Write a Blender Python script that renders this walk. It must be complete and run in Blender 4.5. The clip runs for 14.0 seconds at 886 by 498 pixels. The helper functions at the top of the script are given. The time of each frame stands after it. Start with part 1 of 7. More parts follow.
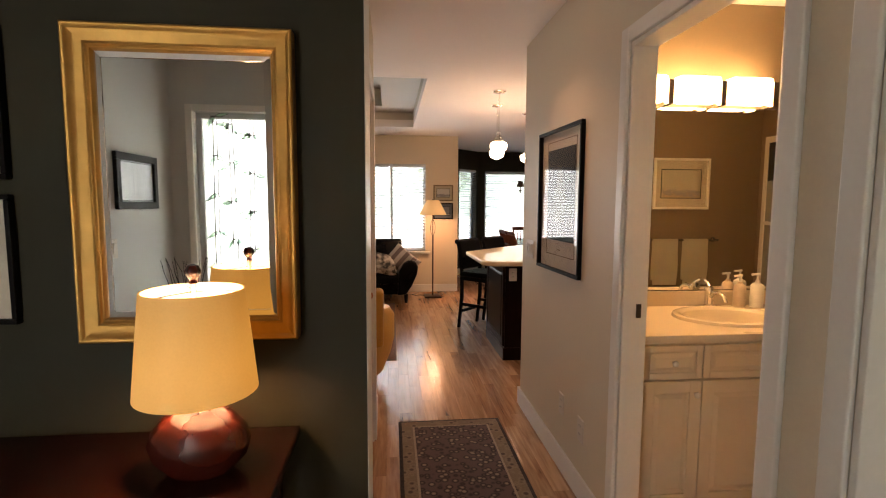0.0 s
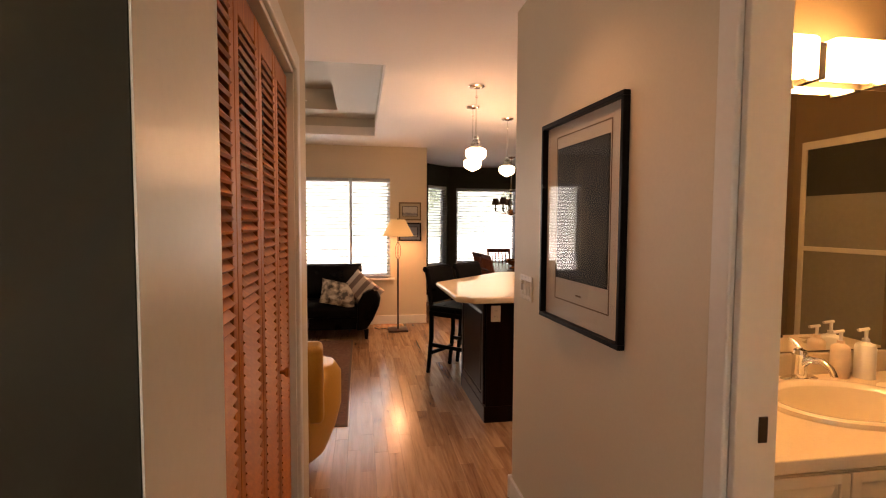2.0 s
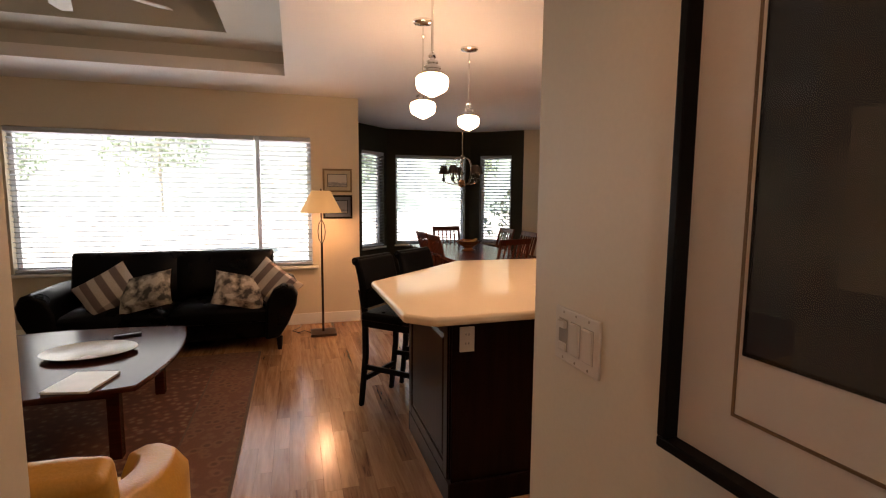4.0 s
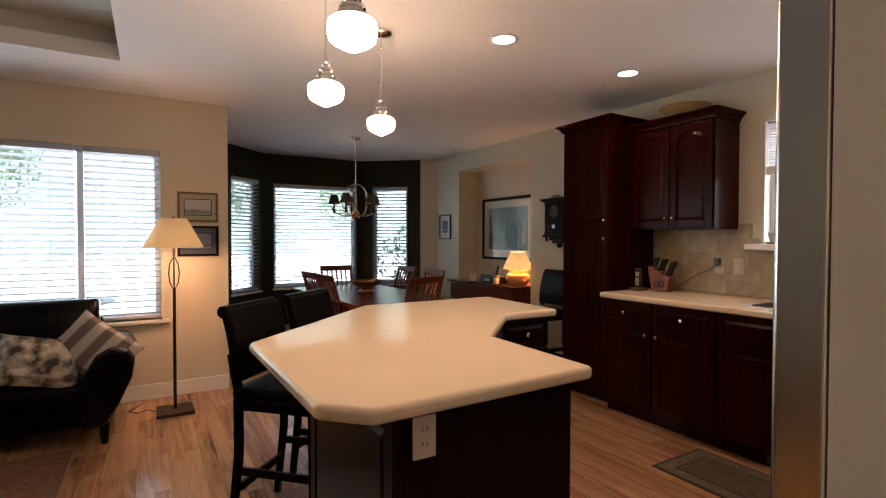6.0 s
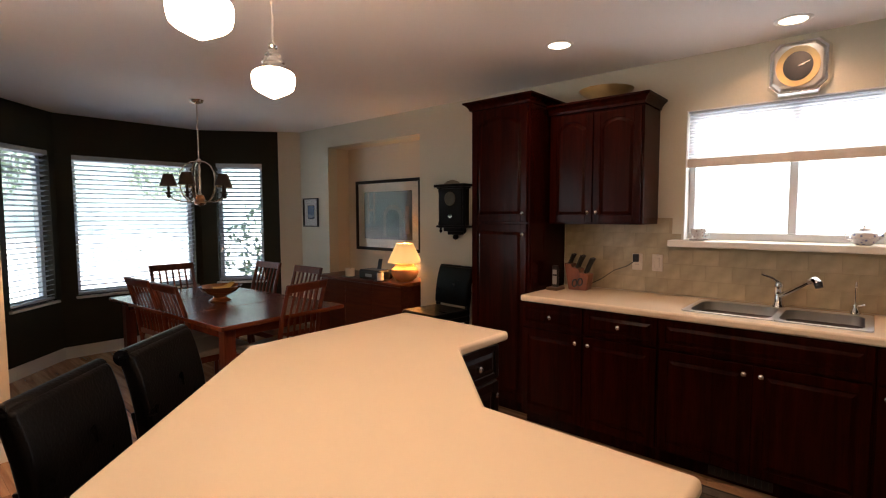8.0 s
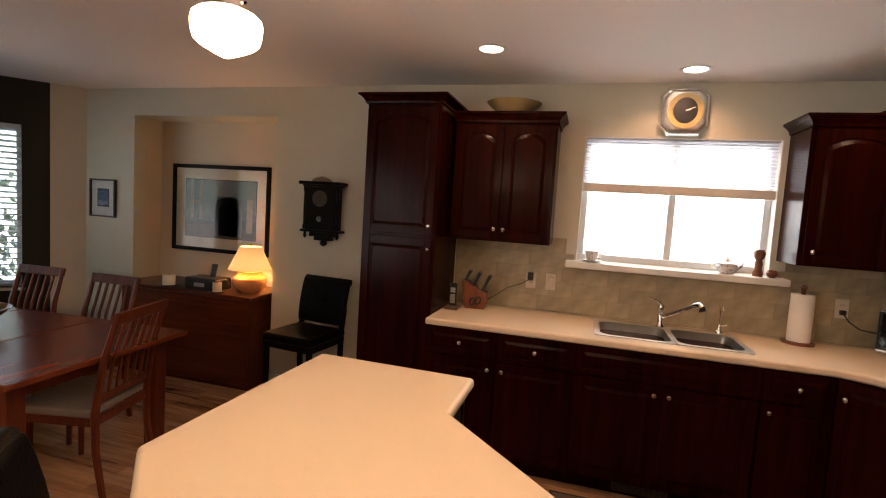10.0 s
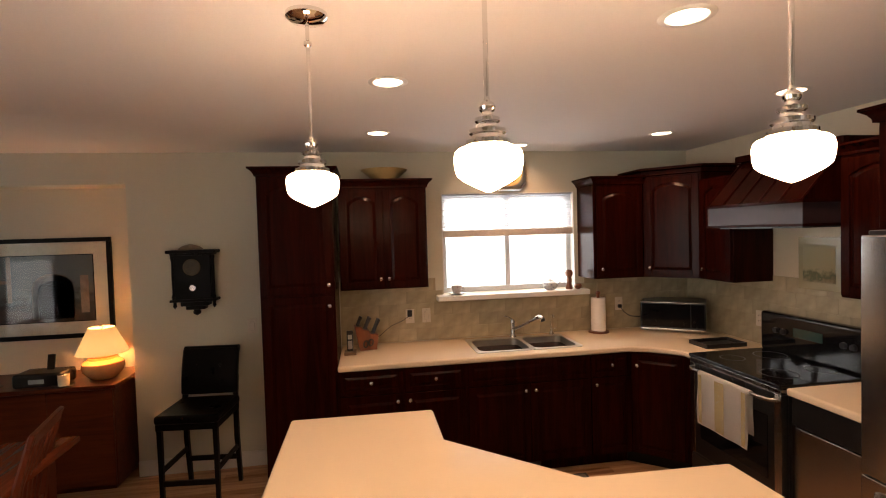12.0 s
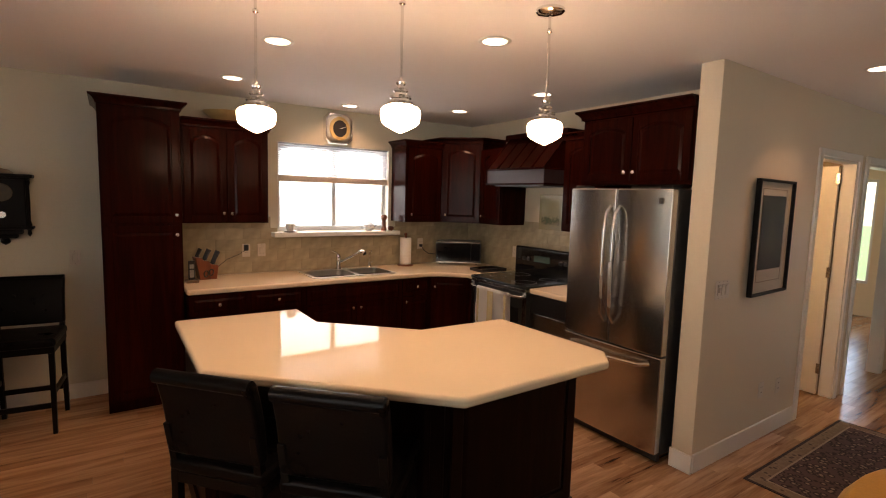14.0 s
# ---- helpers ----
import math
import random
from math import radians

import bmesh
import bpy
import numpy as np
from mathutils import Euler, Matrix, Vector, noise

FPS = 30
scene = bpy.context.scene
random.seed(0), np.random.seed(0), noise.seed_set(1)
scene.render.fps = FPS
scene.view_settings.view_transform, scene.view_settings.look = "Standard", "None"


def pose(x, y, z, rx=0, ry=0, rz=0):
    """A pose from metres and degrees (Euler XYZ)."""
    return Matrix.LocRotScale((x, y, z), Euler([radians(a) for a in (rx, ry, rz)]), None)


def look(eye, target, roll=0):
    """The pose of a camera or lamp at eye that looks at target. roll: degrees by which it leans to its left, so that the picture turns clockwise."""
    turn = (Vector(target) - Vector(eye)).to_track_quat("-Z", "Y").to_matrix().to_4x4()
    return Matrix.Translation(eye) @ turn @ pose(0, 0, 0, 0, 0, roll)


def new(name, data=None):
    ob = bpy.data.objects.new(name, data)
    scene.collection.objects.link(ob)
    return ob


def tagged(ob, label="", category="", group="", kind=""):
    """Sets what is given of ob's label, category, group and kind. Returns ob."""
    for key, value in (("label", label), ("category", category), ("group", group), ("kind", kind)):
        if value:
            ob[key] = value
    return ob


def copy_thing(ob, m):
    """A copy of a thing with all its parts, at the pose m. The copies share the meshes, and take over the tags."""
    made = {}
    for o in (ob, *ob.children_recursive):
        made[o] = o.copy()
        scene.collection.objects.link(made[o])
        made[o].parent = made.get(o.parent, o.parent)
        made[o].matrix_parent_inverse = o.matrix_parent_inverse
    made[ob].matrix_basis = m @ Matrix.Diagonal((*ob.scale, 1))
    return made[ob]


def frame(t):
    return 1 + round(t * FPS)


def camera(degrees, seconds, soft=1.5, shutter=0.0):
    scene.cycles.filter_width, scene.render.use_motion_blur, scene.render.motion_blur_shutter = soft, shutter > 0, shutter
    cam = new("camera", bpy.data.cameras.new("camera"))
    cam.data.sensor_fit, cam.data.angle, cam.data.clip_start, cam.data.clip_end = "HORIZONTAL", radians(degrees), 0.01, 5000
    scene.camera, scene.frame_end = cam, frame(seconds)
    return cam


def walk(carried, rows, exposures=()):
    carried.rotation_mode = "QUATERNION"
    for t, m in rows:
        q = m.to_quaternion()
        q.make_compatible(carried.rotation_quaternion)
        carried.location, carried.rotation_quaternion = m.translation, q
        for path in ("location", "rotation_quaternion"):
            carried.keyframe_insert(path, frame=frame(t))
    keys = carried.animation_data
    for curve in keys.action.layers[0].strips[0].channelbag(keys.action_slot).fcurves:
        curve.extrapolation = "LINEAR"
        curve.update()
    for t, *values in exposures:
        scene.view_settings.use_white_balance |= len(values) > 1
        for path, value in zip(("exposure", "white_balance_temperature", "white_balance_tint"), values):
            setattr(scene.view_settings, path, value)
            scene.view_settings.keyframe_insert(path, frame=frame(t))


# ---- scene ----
cam = camera(84.0, 14.0, soft=1.1)
PATH = [
    (0, (0.434, 0.995, 1.427), (0.64, 2.976, 1.239), 0.3),
    (0.5, (0.426, 1.199, 1.423), (0.662, 3.178, 1.257), 0.2),
    (1, (0.441, 1.438, 1.428), (0.712, 3.414, 1.288), -0.1),
    (1.5, (0.489, 1.671, 1.43), (0.793, 3.644, 1.315), -0.1),
    (2, (0.57, 1.924, 1.437), (0.898, 3.893, 1.326), 0.3),
    (2.5, (0.647, 2.224, 1.435), (1.01, 4.186, 1.298), 0.4),
    (4.8, (0.845, 3.702, 1.383), (1.574, 5.551, 1.159), 0.9),
    (5, (0.859, 3.778, 1.37), (1.631, 5.613, 1.178), 0.9),
    (5.5, (0.87, 3.944, 1.347), (1.763, 5.73, 1.234), 0.7),
    (6, (0.887, 4.139, 1.313), (1.912, 5.856, 1.272), 0.1),
    (6.5, (0.95, 4.325, 1.305), (2.092, 5.967, 1.295), -1.0),
    (7, (0.975, 4.527, 1.343), (2.238, 6.077, 1.311), -1.2),
    (7.2, (0.97, 4.616, 1.368), (2.283, 6.123, 1.317), -1.3),
    (9.5, (1.066, 5.676, 1.55), (2.902, 6.441, 1.348), 3.9),
    (10, (1.026, 5.857, 1.57), (2.941, 6.409, 1.411), 3.6),
    (10.5, (0.97, 5.983, 1.628), (2.937, 6.324, 1.514), 2.1),
    (11, (0.851, 6.134, 1.707), (2.846, 6.252, 1.624), 0.2),
    (11.5, (0.683, 6.318, 1.754), (2.68, 6.221, 1.694), -1.2),
    (12, (0.469, 6.542, 1.801), (2.444, 6.231, 1.733), -1.7),
    (12.5, (0.281, 6.811, 1.792), (2.203, 6.263, 1.707), -1.7),
    (13, (0.095, 6.978, 1.737), (1.943, 6.223, 1.62), -1.3),
    (13.5, (-0.061, 7.077, 1.704), (1.697, 6.14, 1.53), 0.1),
    (14, (-0.164, 7.213, 1.642), (1.481, 6.094, 1.435), 1.6),
]
walk(cam, [(t, look(eye, target, roll)) for t, eye, target, roll in PATH], [(0, 2.28, 7100, 15), (1.0, 2.27, 7300, 17), (2.5, 2.25, 8900, 27), (5.0, 1.93, 6350, 12), (7.0, 2.06, 6100, 10), (10.5, 2.12, 6800, 14), (14, 1.98, 7000, 14)])

# ---- light ----
world = bpy.data.worlds.new("world")
scene.world = world
world.use_nodes = True
wn = world.node_tree.nodes
sky = wn.new("ShaderNodeTexSky")
sky.sky_type, sky.sun_disc = "NISHITA", False
sky.sun_elevation, sky.sun_rotation = radians(48), radians(225)
wn["Background"].inputs[1].default_value = 0.15
world.node_tree.links.new(sky.outputs[0], wn["Background"].inputs[0])


def lamp(name, kind, power, colour, m, size=0.1, angle=None):
    d = bpy.data.lights.new(name, kind)
    d.energy, d.color = power, colour
    if kind == "AREA":
        d.shape, d.size = "DISK", size
    elif kind == "SUN":
        d.angle = radians(angle or 0.5)
    else:
        d.shadow_soft_size = size
    if kind == "SPOT":
        d.spot_size, d.spot_blend = radians(angle or 120), 0.6
    ob = new(name, d)
    ob.matrix_world = m
    return ob


lamp("sun", "SUN", 5.0, (1, 0.95, 0.86), pose(0, 0, 20, 42, 0, -45))


def window_light(name, x, y, z, yaw, w, h, power, down=0):
    """Stands in for daylight at or outside a window; yaw 0 shines towards -y, down tips it to the ground."""
    d = bpy.data.lights.new(name, "AREA")
    d.shape, d.size, d.size_y, d.energy, d.color = "RECTANGLE", w, h, power, (0.93, 0.97, 1)
    ob = new(name, d)
    ob.matrix_world = pose(x, y, z, 0, 0, yaw) @ pose(0, 0, 0, down - 90, 0, 0)
    return ob


WARM = (1, 0.56, 0.33)
LAMP = 0.3           # strength of all glowing shades and bulbs
CAN_POWER = 4.2
DAY = 11.0           # daylight through the wide window, in watts

# ---- materials ----


def mat(name, colour, rough=0.5, metal=0.0, vary=0.08, grain=30.0, bump=0.1, coat=0.0, big=2.5, stretch=(1, 1, 1), spec=0.5, emit=0.0, emit_col=None, trans=0.0, piece=0.0):
    """A surface with variation at two scales: broad stains and fine grain, and a little relief."""
    m = bpy.data.materials.new(name)
    m.use_nodes = True
    n, l = m.node_tree.nodes, m.node_tree.links
    b = n["Principled BSDF"]
    tc, mp = n.new("ShaderNodeTexCoord"), n.new("ShaderNodeMapping")
    mp.inputs["Scale"].default_value = stretch
    l.new(tc.outputs["Object"], mp.inputs["Vector"])
    fine, wide = n.new("ShaderNodeTexNoise"), n.new("ShaderNodeTexNoise")
    fine.inputs["Scale"].default_value, fine.inputs["Detail"].default_value = grain, 4
    wide.inputs["Scale"].default_value, wide.inputs["Detail"].default_value = big, 3
    for t in (fine, wide):
        l.new(mp.outputs[0], t.inputs["Vector"])
    add = n.new("ShaderNodeMath")
    add.operation = "ADD"
    l.new(fine.outputs[0], add.inputs[0])
    l.new(wide.outputs[0], add.inputs[1])
    last = add.outputs[0]
    if piece:
        oi, pm, ad = n.new("ShaderNodeObjectInfo"), n.new("ShaderNodeMath"), n.new("ShaderNodeMath")
        pm.operation, pm.inputs[1].default_value, ad.operation = "MULTIPLY_ADD", piece, "ADD"
        pm.inputs[2].default_value = -piece / 2
        l.new(oi.outputs["Random"], pm.inputs[0])
        l.new(pm.outputs[0], ad.inputs[0])
        l.new(last, ad.inputs[1])
        last = ad.outputs[0]
    ramp = n.new("ShaderNodeMapRange")
    ramp.inputs[1].default_value, ramp.inputs[2].default_value = 0.5, 1.5
    ramp.inputs[3].default_value, ramp.inputs[4].default_value = 1 - vary * 2, 1 + vary * 2
    l.new(last, ramp.inputs[0])
    mix = n.new("ShaderNodeMix")
    mix.data_type, mix.blend_type, mix.inputs[0].default_value = "RGBA", "MULTIPLY", 1.0
    mix.inputs[6].default_value = (*colour, 1)
    l.new(ramp.outputs[0], mix.inputs[7])
    l.new(mix.outputs[2], b.inputs["Base Color"])
    rr = n.new("ShaderNodeMapRange")
    rr.inputs[1].default_value, rr.inputs[2].default_value = 0.3, 0.7
    rr.inputs[3].default_value, rr.inputs[4].default_value = max(0.02, rough * 0.85), min(1, rough * 1.15)
    l.new(wide.outputs[0], rr.inputs[0])
    l.new(rr.outputs[0], b.inputs["Roughness"])
    b.inputs["Metallic"].default_value = metal
    b.inputs["Coat Weight"].default_value = coat
    b.inputs["Coat Roughness"].default_value = 0.15
    b.inputs["Specular IOR Level"].default_value = spec
    b.inputs["Transmission Weight"].default_value = trans
    if bump:
        bp = n.new("ShaderNodeBump")
        bp.inputs["Strength"].default_value, bp.inputs["Distance"].default_value = bump, 0.004
        l.new(fine.outputs[0], bp.inputs["Height"])
        l.new(bp.outputs[0], b.inputs["Normal"])
    if emit:
        b.inputs["Emission Color"].default_value = (*(emit_col or colour), 1)
        b.inputs["Emission Strength"].default_value = emit
    return m


def wood(name, dark, light, rough=0.35, along=0, scale=1.0, coat=0.3, piece=0.0, spec=0.5):
    """Wood with streaks along one local axis (0 x, 1 y, 2 z)."""
    m = bpy.data.materials.new(name)
    m.use_nodes = True
    n, l = m.node_tree.nodes, m.node_tree.links
    b = n["Principled BSDF"]
    tc, mp = n.new("ShaderNodeTexCoord"), n.new("ShaderNodeMapping")
    s = [18 * scale] * 3
    s[along] = 1.3 * scale
    mp.inputs["Scale"].default_value = s
    l.new(tc.outputs["Object"], mp.inputs["Vector"])
    streak, fine = n.new("ShaderNodeTexNoise"), n.new("ShaderNodeTexNoise")
    streak.inputs["Scale"].default_value, streak.inputs["Detail"].default_value, streak.inputs["Distortion"].default_value = 1.0, 6, 1.2
    fine.inputs["Scale"].default_value, fine.inputs["Detail"].default_value = 6.0, 5
    vec = mp.outputs[0]
    oi = n.new("ShaderNodeObjectInfo")
    if piece:
        off = n.new("ShaderNodeVectorMath")
        off.operation = "MULTIPLY_ADD"
        cmb = n.new("ShaderNodeCombineXYZ")
        for k in range(3):
            l.new(oi.outputs["Random"], cmb.inputs[k])
        off.inputs[1].default_value = (37, 53, 71)
        l.new(cmb.outputs[0], off.inputs[0])
        l.new(mp.outputs[0], off.inputs[2])
        vec = off.outputs[0]
    for t in (streak, fine):
        l.new(vec, t.inputs["Vector"])
    ad = n.new("ShaderNodeMath")
    ad.operation, ad.inputs[1].default_value = "MULTIPLY_ADD", 0.35
    l.new(fine.outputs[0], ad.inputs[0])
    l.new(streak.outputs[0], ad.inputs[2])
    last = ad.outputs[0]
    if piece:
        pm = n.new("ShaderNodeMath")
        pm.operation, pm.inputs[1].default_value = "MULTIPLY_ADD", piece
        l.new(oi.outputs["Random"], pm.inputs[0])
        l.new(last, pm.inputs[2])
        sub = n.new("ShaderNodeMath")
        sub.operation, sub.inputs[1].default_value = "SUBTRACT", piece / 2
        l.new(pm.outputs[0], sub.inputs[0])
        last = sub.outputs[0]
    ramp = n.new("ShaderNodeValToRGB")
    e = ramp.color_ramp.elements
    e[0].position, e[0].color = 0.42, (*dark, 1)
    e[1].position, e[1].color = 0.92, (*light, 1)
    l.new(last, ramp.inputs[0])
    l.new(ramp.outputs[0], b.inputs["Base Color"])
    b.inputs["Roughness"].default_value = rough
    b.inputs["Coat Weight"].default_value = coat
    b.inputs["Coat Roughness"].default_value = 0.15
    b.inputs["Specular IOR Level"].default_value = spec
    bp = n.new("ShaderNodeBump")
    bp.inputs["Strength"].default_value, bp.inputs["Distance"].default_value = 0.12, 0.003
    l.new(last, bp.inputs["Height"])
    l.new(bp.outputs[0], b.inputs["Normal"])
    return m


def patterned(name, colours, scale, rough=0.9, kind="VORONOI", bump=0.15, stretch=(1, 1, 1)):
    """Woven or printed cloth: three colours picked by a cell or noise pattern."""
    m = bpy.data.materials.new(name)
    m.use_nodes = True
    n, l = m.node_tree.nodes, m.node_tree.links
    b = n["Principled BSDF"]
    tc, mp = n.new("ShaderNodeTexCoord"), n.new("ShaderNodeMapping")
    mp.inputs["Scale"].default_value = stretch
    l.new(tc.outputs["Object"], mp.inputs["Vector"])
    if kind == "VORONOI":
        t = n.new("ShaderNodeTexVoronoi")
        t.inputs["Scale"].default_value = scale
        out = t.outputs["Distance"]
    elif kind == "WAVE":
        t = n.new("ShaderNodeTexWave")
        t.inputs["Scale"].default_value, t.inputs["Distortion"].default_value = scale, 0.6
        out = t.outputs["Fac"]
    else:
        t = n.new("ShaderNodeTexNoise")
        t.inputs["Scale"].default_value, t.inputs["Detail"].default_value = scale, 5
        out = t.outputs[0]
    l.new(mp.outputs[0], t.inputs["Vector"])
    ramp = n.new("ShaderNodeValToRGB")
    ramp.color_ramp.interpolation = "EASE"
    e = ramp.color_ramp.elements
    stops = (0.15, 0.4, 0.62) if kind == "VORONOI" else (0.38, 0.5, 0.6)
    e[0].position, e[0].color = stops[0], (*colours[0], 1)
    e[1].position, e[1].color = stops[2], (*colours[2], 1)
    q = e.new(stops[1])
    q.color = (*colours[1], 1)
    l.new(out, ramp.inputs[0])
    fine = n.new("ShaderNodeTexNoise")
    fine.inputs["Scale"].default_value = 220
    l.new(tc.outputs["Object"], fine.inputs["Vector"])
    mix = n.new("ShaderNodeMix")
    mix.data_type, mix.blend_type, mix.inputs[0].default_value = "RGBA", "MULTIPLY", 0.5
    l.new(ramp.outputs[0], mix.inputs[6])
    l.new(fine.outputs[0], mix.inputs[7])
    l.new(mix.outputs[2], b.inputs["Base Color"])
    b.inputs["Roughness"].default_value = rough
    bp = n.new("ShaderNodeBump")
    bp.inputs["Strength"].default_value, bp.inputs["Distance"].default_value = bump, 0.003
    l.new(fine.outputs[0], bp.inputs["Height"])
    l.new(bp.outputs[0], b.inputs["Normal"])
    return m


def glassy(name, colour=(1, 1, 1), rough=0.0):
    m = bpy.data.materials.new(name)
    m.use_nodes = True
    b = m.node_tree.nodes["Principled BSDF"]
    b.inputs["Base Color"].default_value = (*colour, 1)
    b.inputs["Roughness"].default_value = rough
    b.inputs["Transmission Weight"].default_value = 1.0
    b.inputs["IOR"].default_value = 1.45
    return m


def thin_glass(name, gloss=0.08, rough=0.0):
    """A flat pane: clear, with a faint mirror image."""
    m = bpy.data.materials.new(name)
    m.use_nodes = True
    n, l = m.node_tree.nodes, m.node_tree.links
    n.remove(n["Principled BSDF"])
    t, g, x = n.new("ShaderNodeBsdfTransparent"), n.new("ShaderNodeBsdfGlossy"), n.new("ShaderNodeMixShader")
    w, q, f = n.new("ShaderNodeLayerWeight"), n.new("ShaderNodeMath"), n.new("ShaderNodeMath")
    q.operation, q.inputs[1].default_value = "POWER", 4.0
    f.operation, f.inputs[1].default_value, f.inputs[2].default_value = "MULTIPLY_ADD", 0.35, gloss / 2
    l.new(w.outputs["Facing"], q.inputs[0])
    l.new(q.outputs[0], f.inputs[0])
    g.inputs["Roughness"].default_value = rough
    l.new(f.outputs[0], x.inputs[0])
    l.new(t.outputs[0], x.inputs[1])
    l.new(g.outputs[0], x.inputs[2])
    l.new(x.outputs[0], n["Material Output"].inputs[0])
    return m


M_WALL = mat("cream_wall_paint", (0.66, 0.57, 0.425), 0.6, vary=0.02, grain=90, bump=0.06, big=0.8)
M_SAGE = mat("pale_sage_wall_paint", (0.62, 0.59, 0.47), 0.6, vary=0.02, grain=90, bump=0.06, big=0.8)
M_GREEN = mat("dark_green_wall_paint", (0.026, 0.0225, 0.011), 0.6, spec=0.25, vary=0.03, grain=90, bump=0.06, big=0.9)
M_GREY = mat("grey_wall_paint", (0.54, 0.54, 0.51), 0.6, vary=0.02, grain=90, bump=0.06, big=0.8)
M_TAUPE = mat("taupe_wall_paint", (0.24, 0.18, 0.115), 0.6, vary=0.02, grain=90, bump=0.06, big=0.8)
M_CEIL = mat("ceiling_paint", (0.86, 0.82, 0.785), 0.8, vary=0.02, grain=140, bump=0.12, big=0.7)
M_TRIM = mat("white_trim_paint", (0.76, 0.73, 0.67), 0.35, vary=0.02, grain=60, bump=0.03)
M_CAB = wood("cherry_stained_cabinet_wood", (0.0075, 0.001, 0.0005), (0.029, 0.0038, 0.0015), 0.22, along=2, coat=0.0, spec=0.07)
M_ISL = wood("dark_island_wood", (0.005, 0.0016, 0.001), (0.014, 0.0045, 0.0028), 0.35, along=2, coat=0.0, spec=0.1)
M_COUNTER = mat("cream_solid_surface", (0.74, 0.61, 0.43), 0.055, vary=0.02, grain=400, bump=0.0, spec=0.06, coat=0.0, big=3)
M_STEEL = mat("brushed_stainless_steel", (0.50, 0.47, 0.44), 0.24, 1.0, vary=0.012, grain=60, bump=0.0, big=0.25, stretch=(12, 12, 0.4))
M_CHROME = mat("chrome", (0.8, 0.79, 0.77), 0.04, 1.0, vary=0.02, bump=0.0)
M_NICKEL = mat("brushed_nickel", (0.55, 0.52, 0.48), 0.25, 1.0, vary=0.03, bump=0.0)
M_BLACK = mat("black_plastic", (0.012, 0.012, 0.013), 0.3, vary=0.1, bump=0.02)
M_BGLASS = mat("black_glass", (0.008, 0.008, 0.009), 0.05, vary=0.02, bump=0.0, coat=0.0, spec=0.3)
M_LEATHER = mat("black_leather", (0.003, 0.0026, 0.0026), 0.3, spec=0.1, vary=0.15, grain=120, bump=0.35, big=6)
M_YELLOW = mat("mustard_yellow_leather", (0.50, 0.25, 0.04), 0.4, vary=0.08, grain=110, bump=0.3, big=4)
M_BLACKWOOD = mat("black_painted_wood", (0.005, 0.004, 0.0036), 0.4, spec=0.1, vary=0.15, grain=50, bump=0.1)
M_MIRROR = mat("mirror_silver", (0.9, 0.9, 0.88), 0.01, 1.0, vary=0.0, bump=0.0)
M_GOLD = mat("gilded_wood", (0.42, 0.22, 0.055), 0.36, 0.8, vary=0.14, grain=18, bump=0.25, big=5)
M_PANE = thin_glass("window_glass", 0.05)
M_PLATE = mat("almond_plastic", (0.64, 0.57, 0.47), 0.4, vary=0.02, bump=0.0)
M_WHITE = mat("white_plastic", (0.78, 0.76, 0.72), 0.35, vary=0.02, bump=0.0)
M_BLIND = mat("white_blind_slat", (0.44, 0.47, 0.5), 0.45, vary=0.03, bump=0.0)
M_LAWN = mat("lawn", (0.09, 0.15, 0.04), 0.95, vary=0.2, grain=6, bump=0.5, big=0.4)

# ---- building helpers ----


def box(bm, x0, x1, y0, y1, z0, z1):
    v = [bm.verts.new(p) for p in ((x0, y0, z0), (x1, y0, z0), (x1, y1, z0), (x0, y1, z0), (x0, y0, z1), (x1, y0, z1), (x1, y1, z1), (x0, y1, z1))]
    for q in ((3, 2, 1, 0), (4, 5, 6, 7), (0, 1, 5, 4), (1, 2, 6, 5), (2, 3, 7, 6), (3, 0, 4, 7)):
        bm.faces.new([v[i] for i in q])
    return v


def boxes(*bs):
    bm = bmesh.new()
    for b in bs:
        box(bm, *b)
    return bm


def slab(points, z0, z1):
    """A prism over a plan outline (counterclockwise)."""
    bm = bmesh.new()
    lo = [bm.verts.new((x, y, z0)) for x, y in points]
    hi = [bm.verts.new((x, y, z1)) for x, y in points]
    bm.faces.new(hi)
    bm.faces.new(lo[::-1])
    for i in range(len(points)):
        j = (i + 1) % len(points)
        bm.faces.new((lo[i], lo[j], hi[j], hi[i]))
    return bm


def lathe(profile, n=28, cx=0.0, cy=0.0):
    """A turned body from (radius, z) pairs, from the foot up."""
    bm = bmesh.new()
    rings = []
    for r, z in profile:
        if r < 1e-4:
            rings.append([bm.verts.new((cx, cy, z))])
        else:
            rings.append([bm.verts.new((cx + r * math.cos(2 * math.pi * k / n), cy + r * math.sin(2 * math.pi * k / n), z)) for k in range(n)])
    for a, b in zip(rings, rings[1:]):
        for k in range(n):
            q = [a[k % len(a)], a[(k + 1) % n % len(a)], b[(k + 1) % n % len(b)], b[k % len(b)]]
            q = list(dict.fromkeys(q))
            if len(q) > 2:
                bm.faces.new(q)
    return bm


